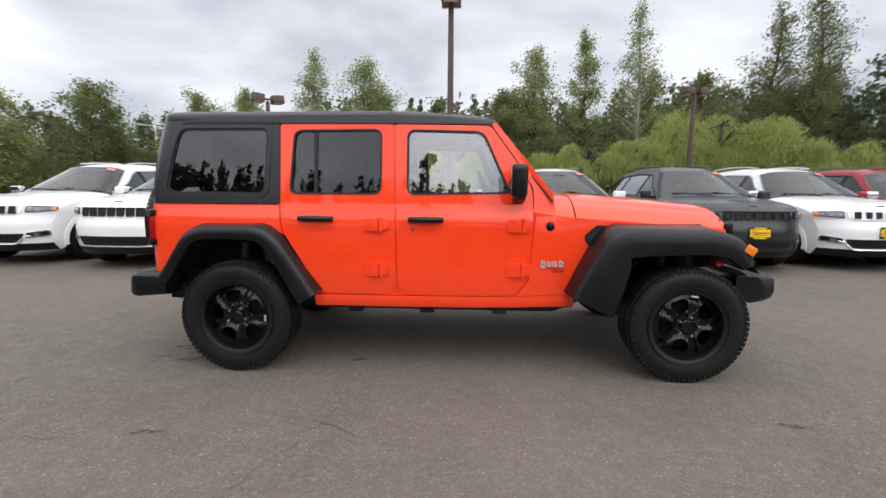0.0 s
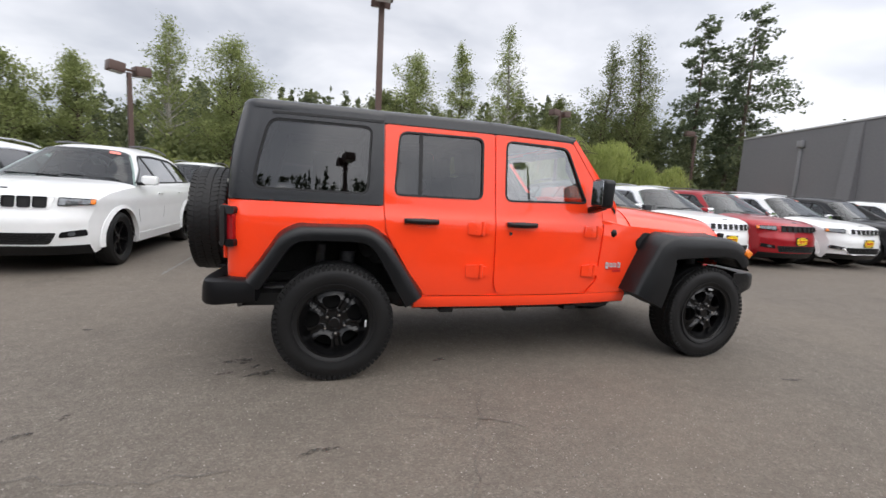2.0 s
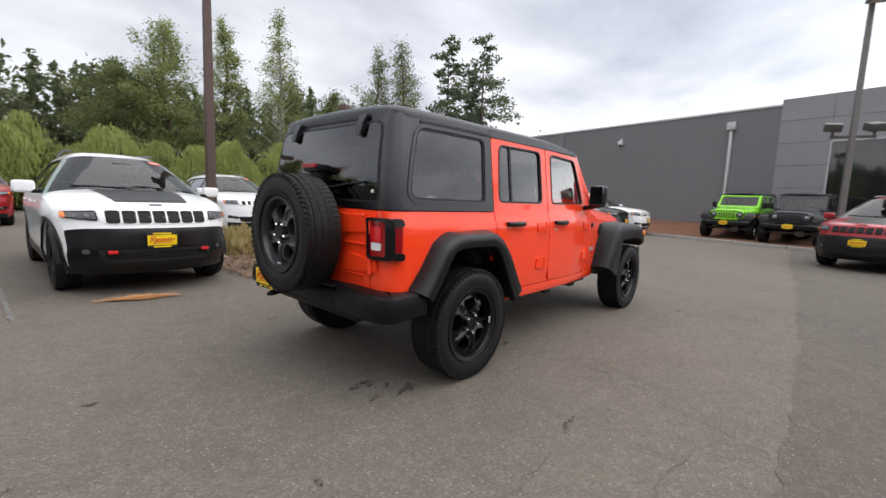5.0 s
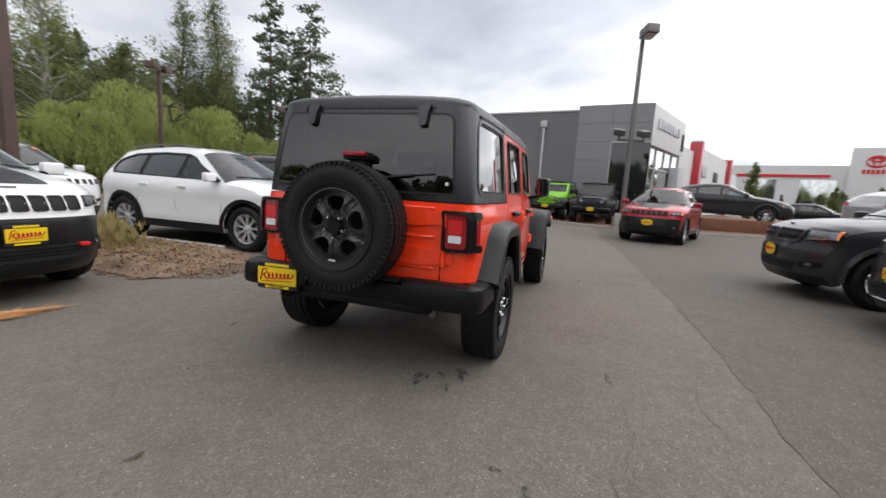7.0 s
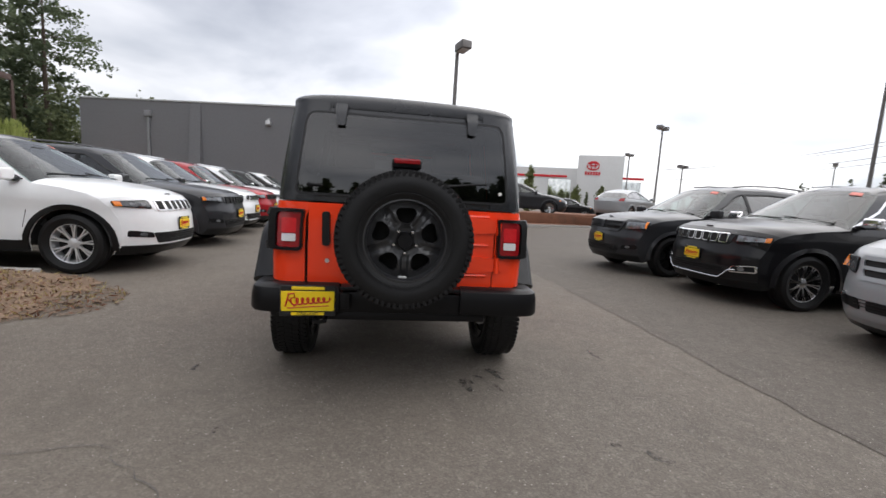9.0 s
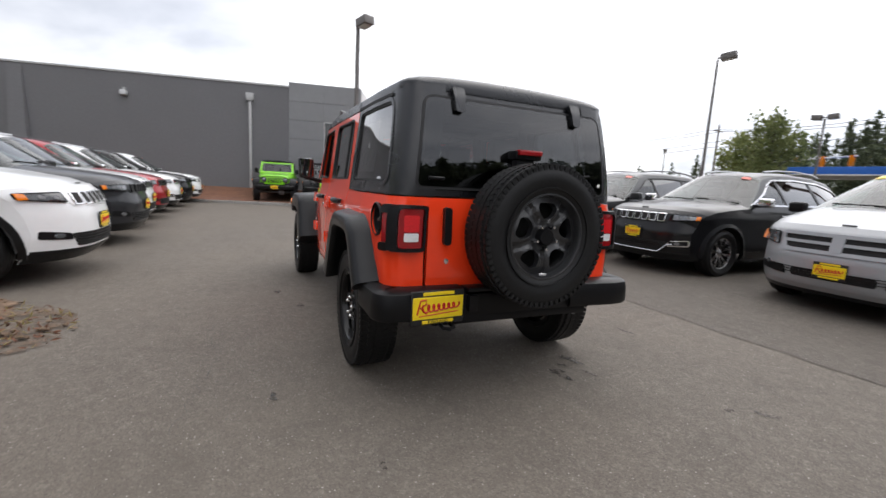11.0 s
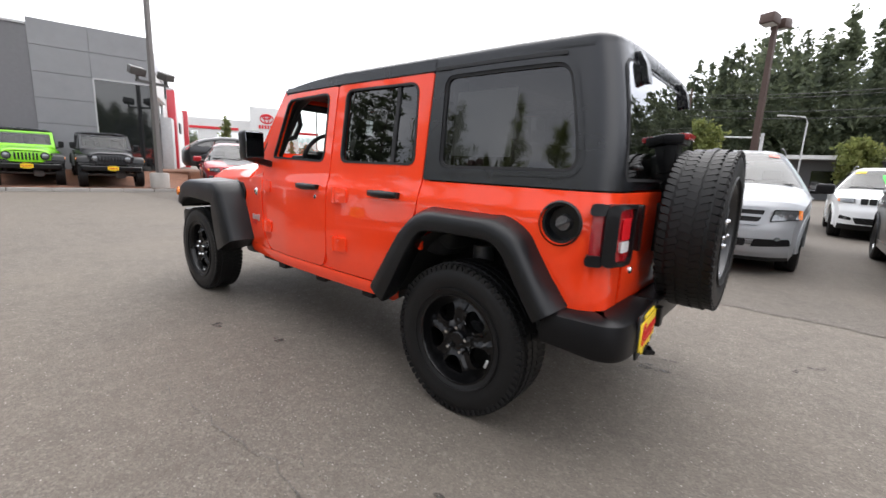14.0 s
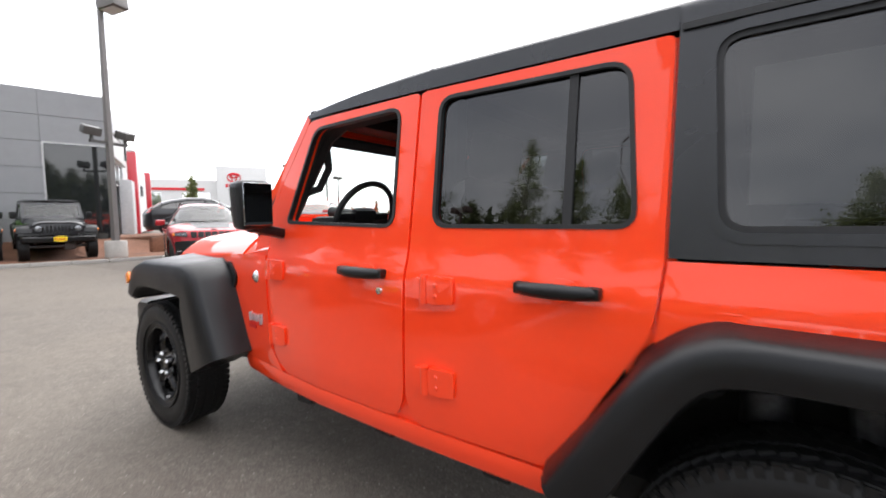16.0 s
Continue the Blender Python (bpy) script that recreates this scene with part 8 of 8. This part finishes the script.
def make_broadleaf(h, radius, seed, start=0.22, steep=0.55, leaves=5200, leaf=0.17, profile=None, gaps=0.55):
    """Trunk, limbs and leaf sprays: profile gives the limb length against height."""
    r = np.random.RandomState(seed)
    profile = profile or (lambda t: math.sin(math.pi * min(1, 0.12 + t * 0.95)) ** 0.7)
    trunk = [Vector((0.04 * h * 0.3 * math.sin(k * 0.9 + seed), 0.012 * h * math.cos(k * 1.3 + seed), h * 0.97 * k / 8)) for k in range(9)]
    limbs = [(trunk, 0.018 * h + 0.03, 0.012)]
    cl = []
    n = int(26 + h * 2.4)
    for k in range(n):
        t = start + (0.985 - start) * (k + r.uniform(0, 0.8)) / n
        i = min(7, int(t * 8 / 0.97 * 0.97))
        base = trunk[i].lerp(trunk[i + 1], t * 8 - i if t * 8 - i <= 1 else 1)
        q = (t - start) / (1 - start)
        ln = radius * profile(q) * r.uniform(0.55, 1.12)
        az = k * 2.4 + r.uniform(-0.5, 0.5)
        up = steep * r.uniform(0.6, 1.35)
        d = Vector((math.cos(az), math.sin(az), up)).normalized()
        pts = [base + d * ln * s + Vector((0, 0, 0.10 * ln * s * s)) for s in (0, 0.35, 0.7, 1.0)]
        limbs.append((pts, 0.007 * h * (1 - q) + 0.012, 0.006))
        m = max(2, int(5 * ln / radius + 2))
        for j in range(m):
            s = r.uniform(0.30, 1.05)
            c = base + d * ln * s + Vector((0, 0, 0.10 * ln * s * s))
            if r.uniform() > gaps * 0.6:
                cl.append((c.x + r.normal(0, 0.16 * radius * 0.5), c.y + r.normal(0, 0.16 * radius * 0.5), c.z + r.normal(0, 0.10 * radius), r.uniform(0.5, 1.2) * radius * 0.20))
    for j in range(5):
        cl.append((trunk[-1].x, trunk[-1].y, h * (0.90 + 0.022 * j), radius * 0.13))
    cl = np.array(cl)
    w = cl[:, 3] ** 1.6
    idx = r.choice(len(cl), leaves, p=w / w.sum())
    pos = cl[idx, :3] + r.normal(size=(leaves, 3)) * cl[idx, 3][:, None] * np.array([0.62, 0.62, 0.55])
    pos[:, 2] = np.maximum(pos[:, 2], 0.4)
    return limbs, pos, np.full(leaves, leaf)


def make_conifer(h, radius, seed, start=0.10, leaves=5200, leaf=0.16, sparse=0.0):
    r = np.random.RandomState(seed)
    trunk = [Vector((0.05 * math.sin(k + seed), 0.05 * math.cos(k * 1.7), h * 0.985 * k / 8)) for k in range(9)]
    limbs = [(trunk, 0.014 * h + 0.04, 0.012)]
    pos = []
    segs = []
    n = int(h * 6.5 * (1 - sparse * 0.45))
    for k in range(n):
        t = start + (0.99 - start) * ((k + r.uniform(0, 1)) / n) ** 0.92
        q = (t - start) / (1 - start)
        reach = (1 - q) ** 0.75 if sparse < 0.5 else (0.30 + 0.70 * math.sin(math.pi * min(1.0, 0.12 + 0.88 * q))) * (1 - 0.45 * q)
        ln = radius * reach * r.uniform(0.45, 1.2) + 0.12
        if sparse and r.uniform() < sparse * 0.35:
            ln *= 0.45
        az = r.uniform(0, 2 * math.pi)
        base = Vector((0, 0, h * t))
        tip = base + Vector((math.cos(az) * ln, math.sin(az) * ln, ln * (0.28 * q - 0.16 + r.uniform(-0.08, 0.08))))
        mid = base.lerp(tip, 0.55) + Vector((0, 0, 0.06 * ln))
        if k % 2 == 0:
            limbs.append(([base, mid, tip], 0.018 + 0.012 * (1 - q), 0.005))
        segs.append((base, mid, tip, ln))
    lens = np.array([s[3] for s in segs])
    idx = r.choice(len(segs), leaves, p=lens / lens.sum())
    for i in idx:
        b, m, t, ln = segs[i]
        s = r.uniform(0.18 if not sparse else 0.40, 1.03)
        p = b.lerp(m, s / 0.55) if s < 0.55 else m.lerp(t, (s - 0.55) / 0.45)
        sp = 0.10 + 0.12 * ln * (1 - 0.4 * s)
        pos.append((p.x + r.normal(0, sp), p.y + r.normal(0, sp), p.z + r.normal(0, 0.09 + 0.04 * ln) - 0.05))
    return limbs, np.array(pos), np.full(leaves, leaf)


def make_willow(h, radius, seed, strands=900):
    r = np.random.RandomState(seed)
    trunk = [Vector((0.1 * math.sin(k), 0.1 * math.cos(k), h * 0.75 * k / 5)) for k in range(6)]
    limbs = [(trunk, 0.05 * h, 0.05)]
    pos = []
    for k in range(26):
        az = k * 2.4
        ln = radius * r.uniform(0.35, 0.85)
        b = trunk[2 + k % 4]
        tip = Vector((math.cos(az) * ln * 0.7, math.sin(az) * ln * 0.7, h * r.uniform(0.60, 0.78)))
        limbs.append(([b, b.lerp(tip, 0.5) + Vector((0, 0, 0.3)), tip], 0.05, 0.012))
    lobes = [(r.uniform(0, 6.3), radius * math.sqrt(r.uniform(0.0, 0.5)), r.uniform(0.50, 1.0), radius * r.uniform(0.26, 0.55)) for _ in range(15)]
    for k in range(strands):
        a, d, hh, rad = lobes[r.randint(len(lobes))]
        u, w = r.uniform(0, 2 * math.pi), rad * r.uniform(0.15, 1) ** 0.6
        top = h * hh * (1 - 0.22 * (d / radius) ** 2) * r.uniform(0.84, 1.03)
        ln = r.uniform(0.35, 0.80) * top
        n = int(9 + 5 * r.uniform())
        sway = r.normal(0, 0.22, 2)
        for j in range(n):
            t = (j + r.uniform(0, 0.5)) / n
            # out along the bough first, then straight down
            out = w * math.sin(min(1.0, 0.25 + 1.6 * t) * math.pi / 2)
            z = top - 0.75 * rad * (out / rad) ** 1.7 - ln * max(0.0, t - 0.22)
            pos.append((d * math.cos(a) + out * math.cos(u) + sway[0] * t + r.normal(0, 0.05), d * math.sin(a) + out * math.sin(u) + sway[1] * t + r.normal(0, 0.05), max(0.25, z)))
    return limbs, np.array(pos), np.full(len(pos), 0.125)


def plant(kind, label, at, limbs, pos, size, leaf_mat, bark, seed, flat=0.0, stretch=0.75, up=None, group="", width=0.5):
    root = thing(kind, label, "tree", group, at=at)
    part("trunk", limbs_mesh(limbs, bark), None, root)
    v, f = scatter_quads(pos, size, seed, flat, stretch, up, width)
    part("crown", quads_mesh("crown", v, f, leaf_mat), None, root)
    return root


T_GROUP, C_GROUP, W_GROUP = "tall broadleaf trees north of the lot", "tall conifers north of the lot", "willows north of the lot"
narrow = lambda t: 1.45 * (1 - t) ** 0.85 * (0.6 + 0.4 * min(1.0, 5 * t)) + 0.06
oval = lambda t: math.sin(math.pi * min(1.0, 0.16 + t * 0.86)) ** 0.75
POPLARS = (  # x, y, height, radius, start, leaves, leaf, profile, material, bark, label
    (5.4, 31.0, 12.0, 2.9, 0.10, 9500, 0.17, oval, M_LEAF_POPLAR, M_BARK, "broad green cottonwood tree"),
    (2.9, 32.0, 9.2, 2.7, 0.05, 7000, 0.18, oval, M_LEAF_DARK, M_BARK, "rounded dark green tree"),
    (8.9, 30.4, 13.0, 2.1, 0.12, 6800, 0.16, narrow, M_LEAF_POPLAR, M_BARK, "tall narrow light green poplar"),
    (12.4, 29.0, 14.5, 2.3, 0.14, 4600, 0.15, narrow, M_LEAF_POPLAR, M_BIRCH, "tall thin pale-barked birch tree"),
    (13.9, 30.6, 10.2, 2.4, 0.10, 5200, 0.17, oval, M_LEAF_DARK, M_BARK, "green tree behind the willows"),
    (22.8, 30.8, 15.0, 2.7, 0.08, 8200, 0.16, narrow, M_LEAF_DARK, M_BARK, "tall dark green cottonwood"),
    (24.7, 29.2, 15.5, 2.9, 0.08, 8400, 0.16, narrow, M_LEAF_DARK, M_BARK, "tall dark green cottonwood"),
    (33.0, 21.9, 7.0, 2.2, 0.10, 4200, 0.16, oval, M_LEAF_DARK, M_BARK, "small round tree behind the building"),
    (-8.0, 31.3, 11.0, 3.4, 0.06, 11480, 0.17, narrow, M_LEAF_POPLAR, M_BARK, "light green poplar with ragged crown"),
    (-11.5, 29.5, 11.7, 2.2, 0.15, 4680, 0.15, narrow, M_LEAF_POPLAR, M_BIRCH, "thin sparse birch tree"),
    (-16.2, 28.5, 8.5, 2.1, 0.10, 6000, 0.17, oval, M_LEAF_POPLAR, M_BARK, "green poplar with open crown"),
    (-18.7, 26.5, 7.7, 2.2, 0.08, 5200, 0.17, oval, M_LEAF_POPLAR, M_BARK, "green poplar with open crown"),
    (-4.7, 32.6, 7.7, 2.2, 0.06, 5600, 0.17, oval, M_LEAF_POPLAR, M_BARK, "light green tree behind parked cars"),
    (-22.9, 22.3, 7.4, 2.6, 0.06, 6400, 0.18, oval, M_LEAF_DARK, M_BARK, "dense green tree at the lot's edge"),
    (-25.6, 18.5, 6.6, 2.5, 0.06, 5600, 0.18, oval, M_LEAF_POPLAR, M_BARK, "dense green tree at the lot's edge"),
    (17.1, 29.3, 9.6, 2.6, 0.06, 6000, 0.18, oval, M_LEAF_DARK, M_BARK, "dark green tree behind the willows"),
    (27.7, 32.5, 10.8, 3.1, 0.06, 6000, 0.18, oval, M_LEAF_DARK, M_BARK, "dark green tree behind the cottonwoods"),
)
for i, (x, y, h, rad, st, nl, lf, prof, lm, bk, lab) in enumerate(POPLARS):
    limbs, pos, size = make_broadleaf(h, rad, 100 + i, st, 0.75 if prof is narrow else 0.5, int(nl * 2.1), lf * 0.56, prof)
    plant("tree", lab, pose(x, y, 0, 0, 0, 37 * i), limbs, pos, size, lm, bk, 200 + i, group=T_GROUP)
for i, (x, y, h, rad, st, nl, sp) in enumerate(((31.0, 29.0, 18.2, 3.4, 0.40, 3900, 0.9), (34.0, 26.7, 18.6, 4.2, 0.32, 4700, 0.85), (35.0, 28.9, 15.1, 3.1, 0.12, 4300, 0.4))):
    limbs, pos, size = make_conifer(h, rad, 300 + i, st, nl, 0.205, sp)
    plant("conifer", "tall ragged pine with bare lower trunk", pose(x, y, 0), limbs, pos, size, M_NEEDLE, M_BARK, 320 + i, group=C_GROUP)
for i, (x, y, h, rad, n) in enumerate(((7.6, 23.4, 4.4, 2.8, 1500), (14.6, 22.0, 6.6, 4.3, 2900), (10.4, 23.0, 4.6, 2.8, 1300), (17.4, 18.9, 4.6, 2.4, 1100), (0.8, 24.6, 4.2, 2.6, 1200), (-3.2, 23.6, 4.5, 2.4, 1200), (4.2, 24.2, 3.9, 2.4, 1100))):
    limbs, pos, size = make_willow(h, rad, 400 + i, int(n * 1.5))
    plant("willow", "drooping yellow-green willow beyond the parked cars", pose(x, y, 0), limbs, pos, size, M_LEAF_WILLOW, M_BARK, 420 + i, 0.80, 1.0, (0, 0, 1), W_GROUP, 0.26)


def thicket(name, label, spots, mat, seed, leaf, per):
    """Low bushes grown together, as one mass."""
    r = np.random.RandomState(seed)
    pos = []
    for x, y, rad, h in spots:
        n = int(per * rad * h)
        d = r.normal(size=(n, 3))
        d /= np.linalg.norm(d, axis=1)[:, None]
        d *= r.uniform(0.55, 1.05, n)[:, None]
        pos.append(np.column_stack([x + d[:, 0] * rad, y + d[:, 1] * rad, np.abs(d[:, 2]) * h + 0.05]))
    pos = np.vstack(pos)
    v, f = scatter_quads(pos, leaf, seed)
    return tagged(new(name, quads_mesh(name, v, f, mat)), label, "bushes", kind="stuff")


rb = random.Random(21)
thicket("bushes", "yellow-green scrub along the north edge", [(x + rb.uniform(-1, 1), 24.5 + rb.uniform(-1.5, 2.5) - 0.012 * (x + 2) ** 2, rb.uniform(1.2, 2.2), rb.uniform(1.4, 2.9)) for x in np.arange(-24, 22, 1.3)], M_LEAF_BUSH, 31, 0.17, 260)
thicket("undergrowth", "dark undergrowth beneath the tall trees", [(x + rb.uniform(-1, 1), 29 + rb.uniform(-1.5, 2.0) - 0.010 * (x + 2) ** 2, rb.uniform(1.6, 2.6), rb.uniform(2.6, 4.4)) for x in np.arange(-26, 26, 1.5)], M_LEAF_DARK, 32, 0.22, 190)
# bark bank glimpsed under the trees beside the building
tagged(part("bark_bank", sheet(rounded([(14.5, 17.6), (24, 13.6), (25, 17), (15.5, 20.5)], 0.8, 3), [], lambda u, v, d: Vector((u, v, 0.05 + 1.25 * max(0.0, 1 - ((v + 0.42 * u - 25.0) / 2.2) ** 2) + 0.06 * noise.noise(Vector((u * 2, v * 2, 0))))), 0.0, 0.4), material("orange_bark_bank", (0.30, 0.10, 0.055), rough=0.95, grain=0.5, scale=8, bump=0.6), None, "reddish bark bank below the trees", 60), kind="structure", category="ground")


def wood_mass(name, label, spots, mat, seed, leaf, per=620):
    """Far woodland: many small crowns in one mass."""
    r = np.random.RandomState(seed)
    allv, allf, k = [], [], 0
    protos = []
    for j in range(5):
        protos.append(make_conifer(10, 2.3, 500 + j, 0.04, per, leaf, 0.15)[1])
    for j in range(4):
        protos.append(make_broadleaf(10, 3.2, 520 + j, 0.05, 0.5, per, leaf, oval)[1])
    for x, y, z, h, con in spots:
        p = protos[r.randint(5) if con else 5 + r.randint(4)].copy() * (h / 10)
        a = r.uniform(0, 6.28)
        p = np.column_stack([p[:, 0] * math.cos(a) - p[:, 1] * math.sin(a), p[:, 0] * math.sin(a) + p[:, 1] * math.cos(a), p[:, 2]])
        p[:, :2] *= r.uniform(0.62, 0.98) if con else r.uniform(0.85, 1.3)
        # the inner part of each crown is closed with broad dark sprays
        core = r.uniform(size=len(p)) < 0.30
        p[core, :2] *= 0.5
        p += np.array([x, y, z])
        v, f = scatter_quads(p, np.where(core, 1.5, 0.9) * leaf * h / 10, r.randint(10 ** 6), 0.0, 0.85)
        allv.append(v)
        allf.append(f + k)
        k += len(v)
    return tagged(new(name, quads_mesh(name, np.vstack(allv), np.vstack(allf), mat)), label, "woodland", kind="stuff")


rw = random.Random(5)
spots = []
for az in np.arange(28, 162, 1.6):
    for d0, h0 in ((46, 7.4), (53, 8.8), (62, 10.4)):
        d = d0 + rw.uniform(-2.5, 2.5)
        a = radians(az + rw.uniform(-0.8, 0.8))
        spots.append((-2 + d * math.cos(a), -3 + d * math.sin(a), 0, h0 * (0.95 if az > 108 else 1.32 if az > 54 else 1.12 if az > 37 else 0.92) * rw.uniform(0.72, 1.12), rw.random() < 0.55))
wood_mass("far_woodland", "mixed woodland beyond the north edge", spots, M_FAR, 61, 0.25, 860)


def hill_z(x, y):
    d, a = math.hypot(x + 2, y), math.degrees(math.atan2(y, x + 2))
    rise = np.interp(a, [-180, -120, -95, -82, -72, -62, -50], [7, 10, 11, 9, 4.5, 1.2, 0.0])
    return float(rise) * smooth01((d - 66) / 34)


hm = bmesh.new()
grid(hm, lambda t, q: (lambda a, d: Vector((-2 + d * math.cos(a), d * math.sin(a), hill_z(-2 + d * math.cos(a), d * math.sin(a)) + 0.02)))(radians(-186 + 140 * t), 64 + 90 * q), 40, 12)
tagged(part("hillside", hm, material("wooded_ground", (0.045, 0.055, 0.028), rough=0.95, grain=0.4, scale=0.8), None, "dark ground of the wooded hill", 60), kind="structure", category="ground")
near, rest = [], []
for az in np.arange(-182, -48, 1.2):
    for d0 in (62, 72, 84, 97):
        if az > -62 and d0 < 75:
            continue
        d = d0 + rw.uniform(-4, 4)
        a = radians(az + rw.uniform(-0.6, 0.6))
        x, y = -2 + d * math.cos(a), d * math.sin(a)
        size = float(np.interp(az, [-180, -100, -86, -78, -70, -60, -50], [14, 16.5, 16, 13.5, 11.5, 9, 6]))
        (near if az > -119 else rest).append((x, y, hill_z(x, y), size * rw.uniform(0.6, 1.2), rw.random() < 0.85))
wood_mass("hill_woodland", "dark conifer woodland on the hill to the south", near, M_FIR, 62, 0.24, 880)
wood_mass("hill_woodland", "dark conifer woodland on the hill to the south-west", rest, M_FIR, 65, 0.50, 330)
spots = []
for az in np.arange(-48, 14, 1.6):
    d = 120 + rw.uniform(-8, 8)
    a = radians(az)
    spots.append((d * math.cos(a), d * math.sin(a), 0, rw.uniform(3, 6), rw.random() < 0.3))
wood_mass("distant_trees", "low line of distant trees to the east", spots, M_FAR, 63, 0.6)
spots = []
for az in np.arange(150, 186, 2.0):
    d = 62 + rw.uniform(-5, 5)
    a = radians(az)
    spots.append((-2 + d * math.cos(a), d * math.sin(a), 0, rw.uniform(8, 13), rw.random() < 0.6))
wood_mass("west_woodland", "mixed woodland to the west", spots, M_FAR, 64, 0.5)
for i, (x, y, h, rad) in enumerate(((9.8, -42.5, 6.8, 2.4), (5.6, -43.5, 6.4, 2.2), (19.5, -41.0, 8.8, 3.4), (-5.5, -44.5, 4.8, 2.0), (25.0, -46.0, 8.0, 3.0))):
    limbs, pos, size = make_broadleaf(h, rad, 700 + i, 0.12, 0.5, 3800, 0.22, oval)
    plant("tree", "young light green roadside tree", pose(x, y, 0), limbs, pos, size, M_LEAF_BUSH if i != 2 else M_LEAF_DARK, M_BARK, 720 + i, group="roadside trees")
for i, (x, y, h) in enumerate(((30.5, -12.0, 4.2), (47.0, -24.0, 3.6), (52, -30, 4.0))):
    limbs, pos, size = make_broadleaf(h, 0.75, 760 + i, 0.05, 0.9, 1600, 0.13, narrow)
    plant("tree", "slim columnar evergreen by the showroom", pose(x, y, 0), limbs, pos, size, M_LEAF_DARK, M_BARK, 770 + i, group="showroom trees")
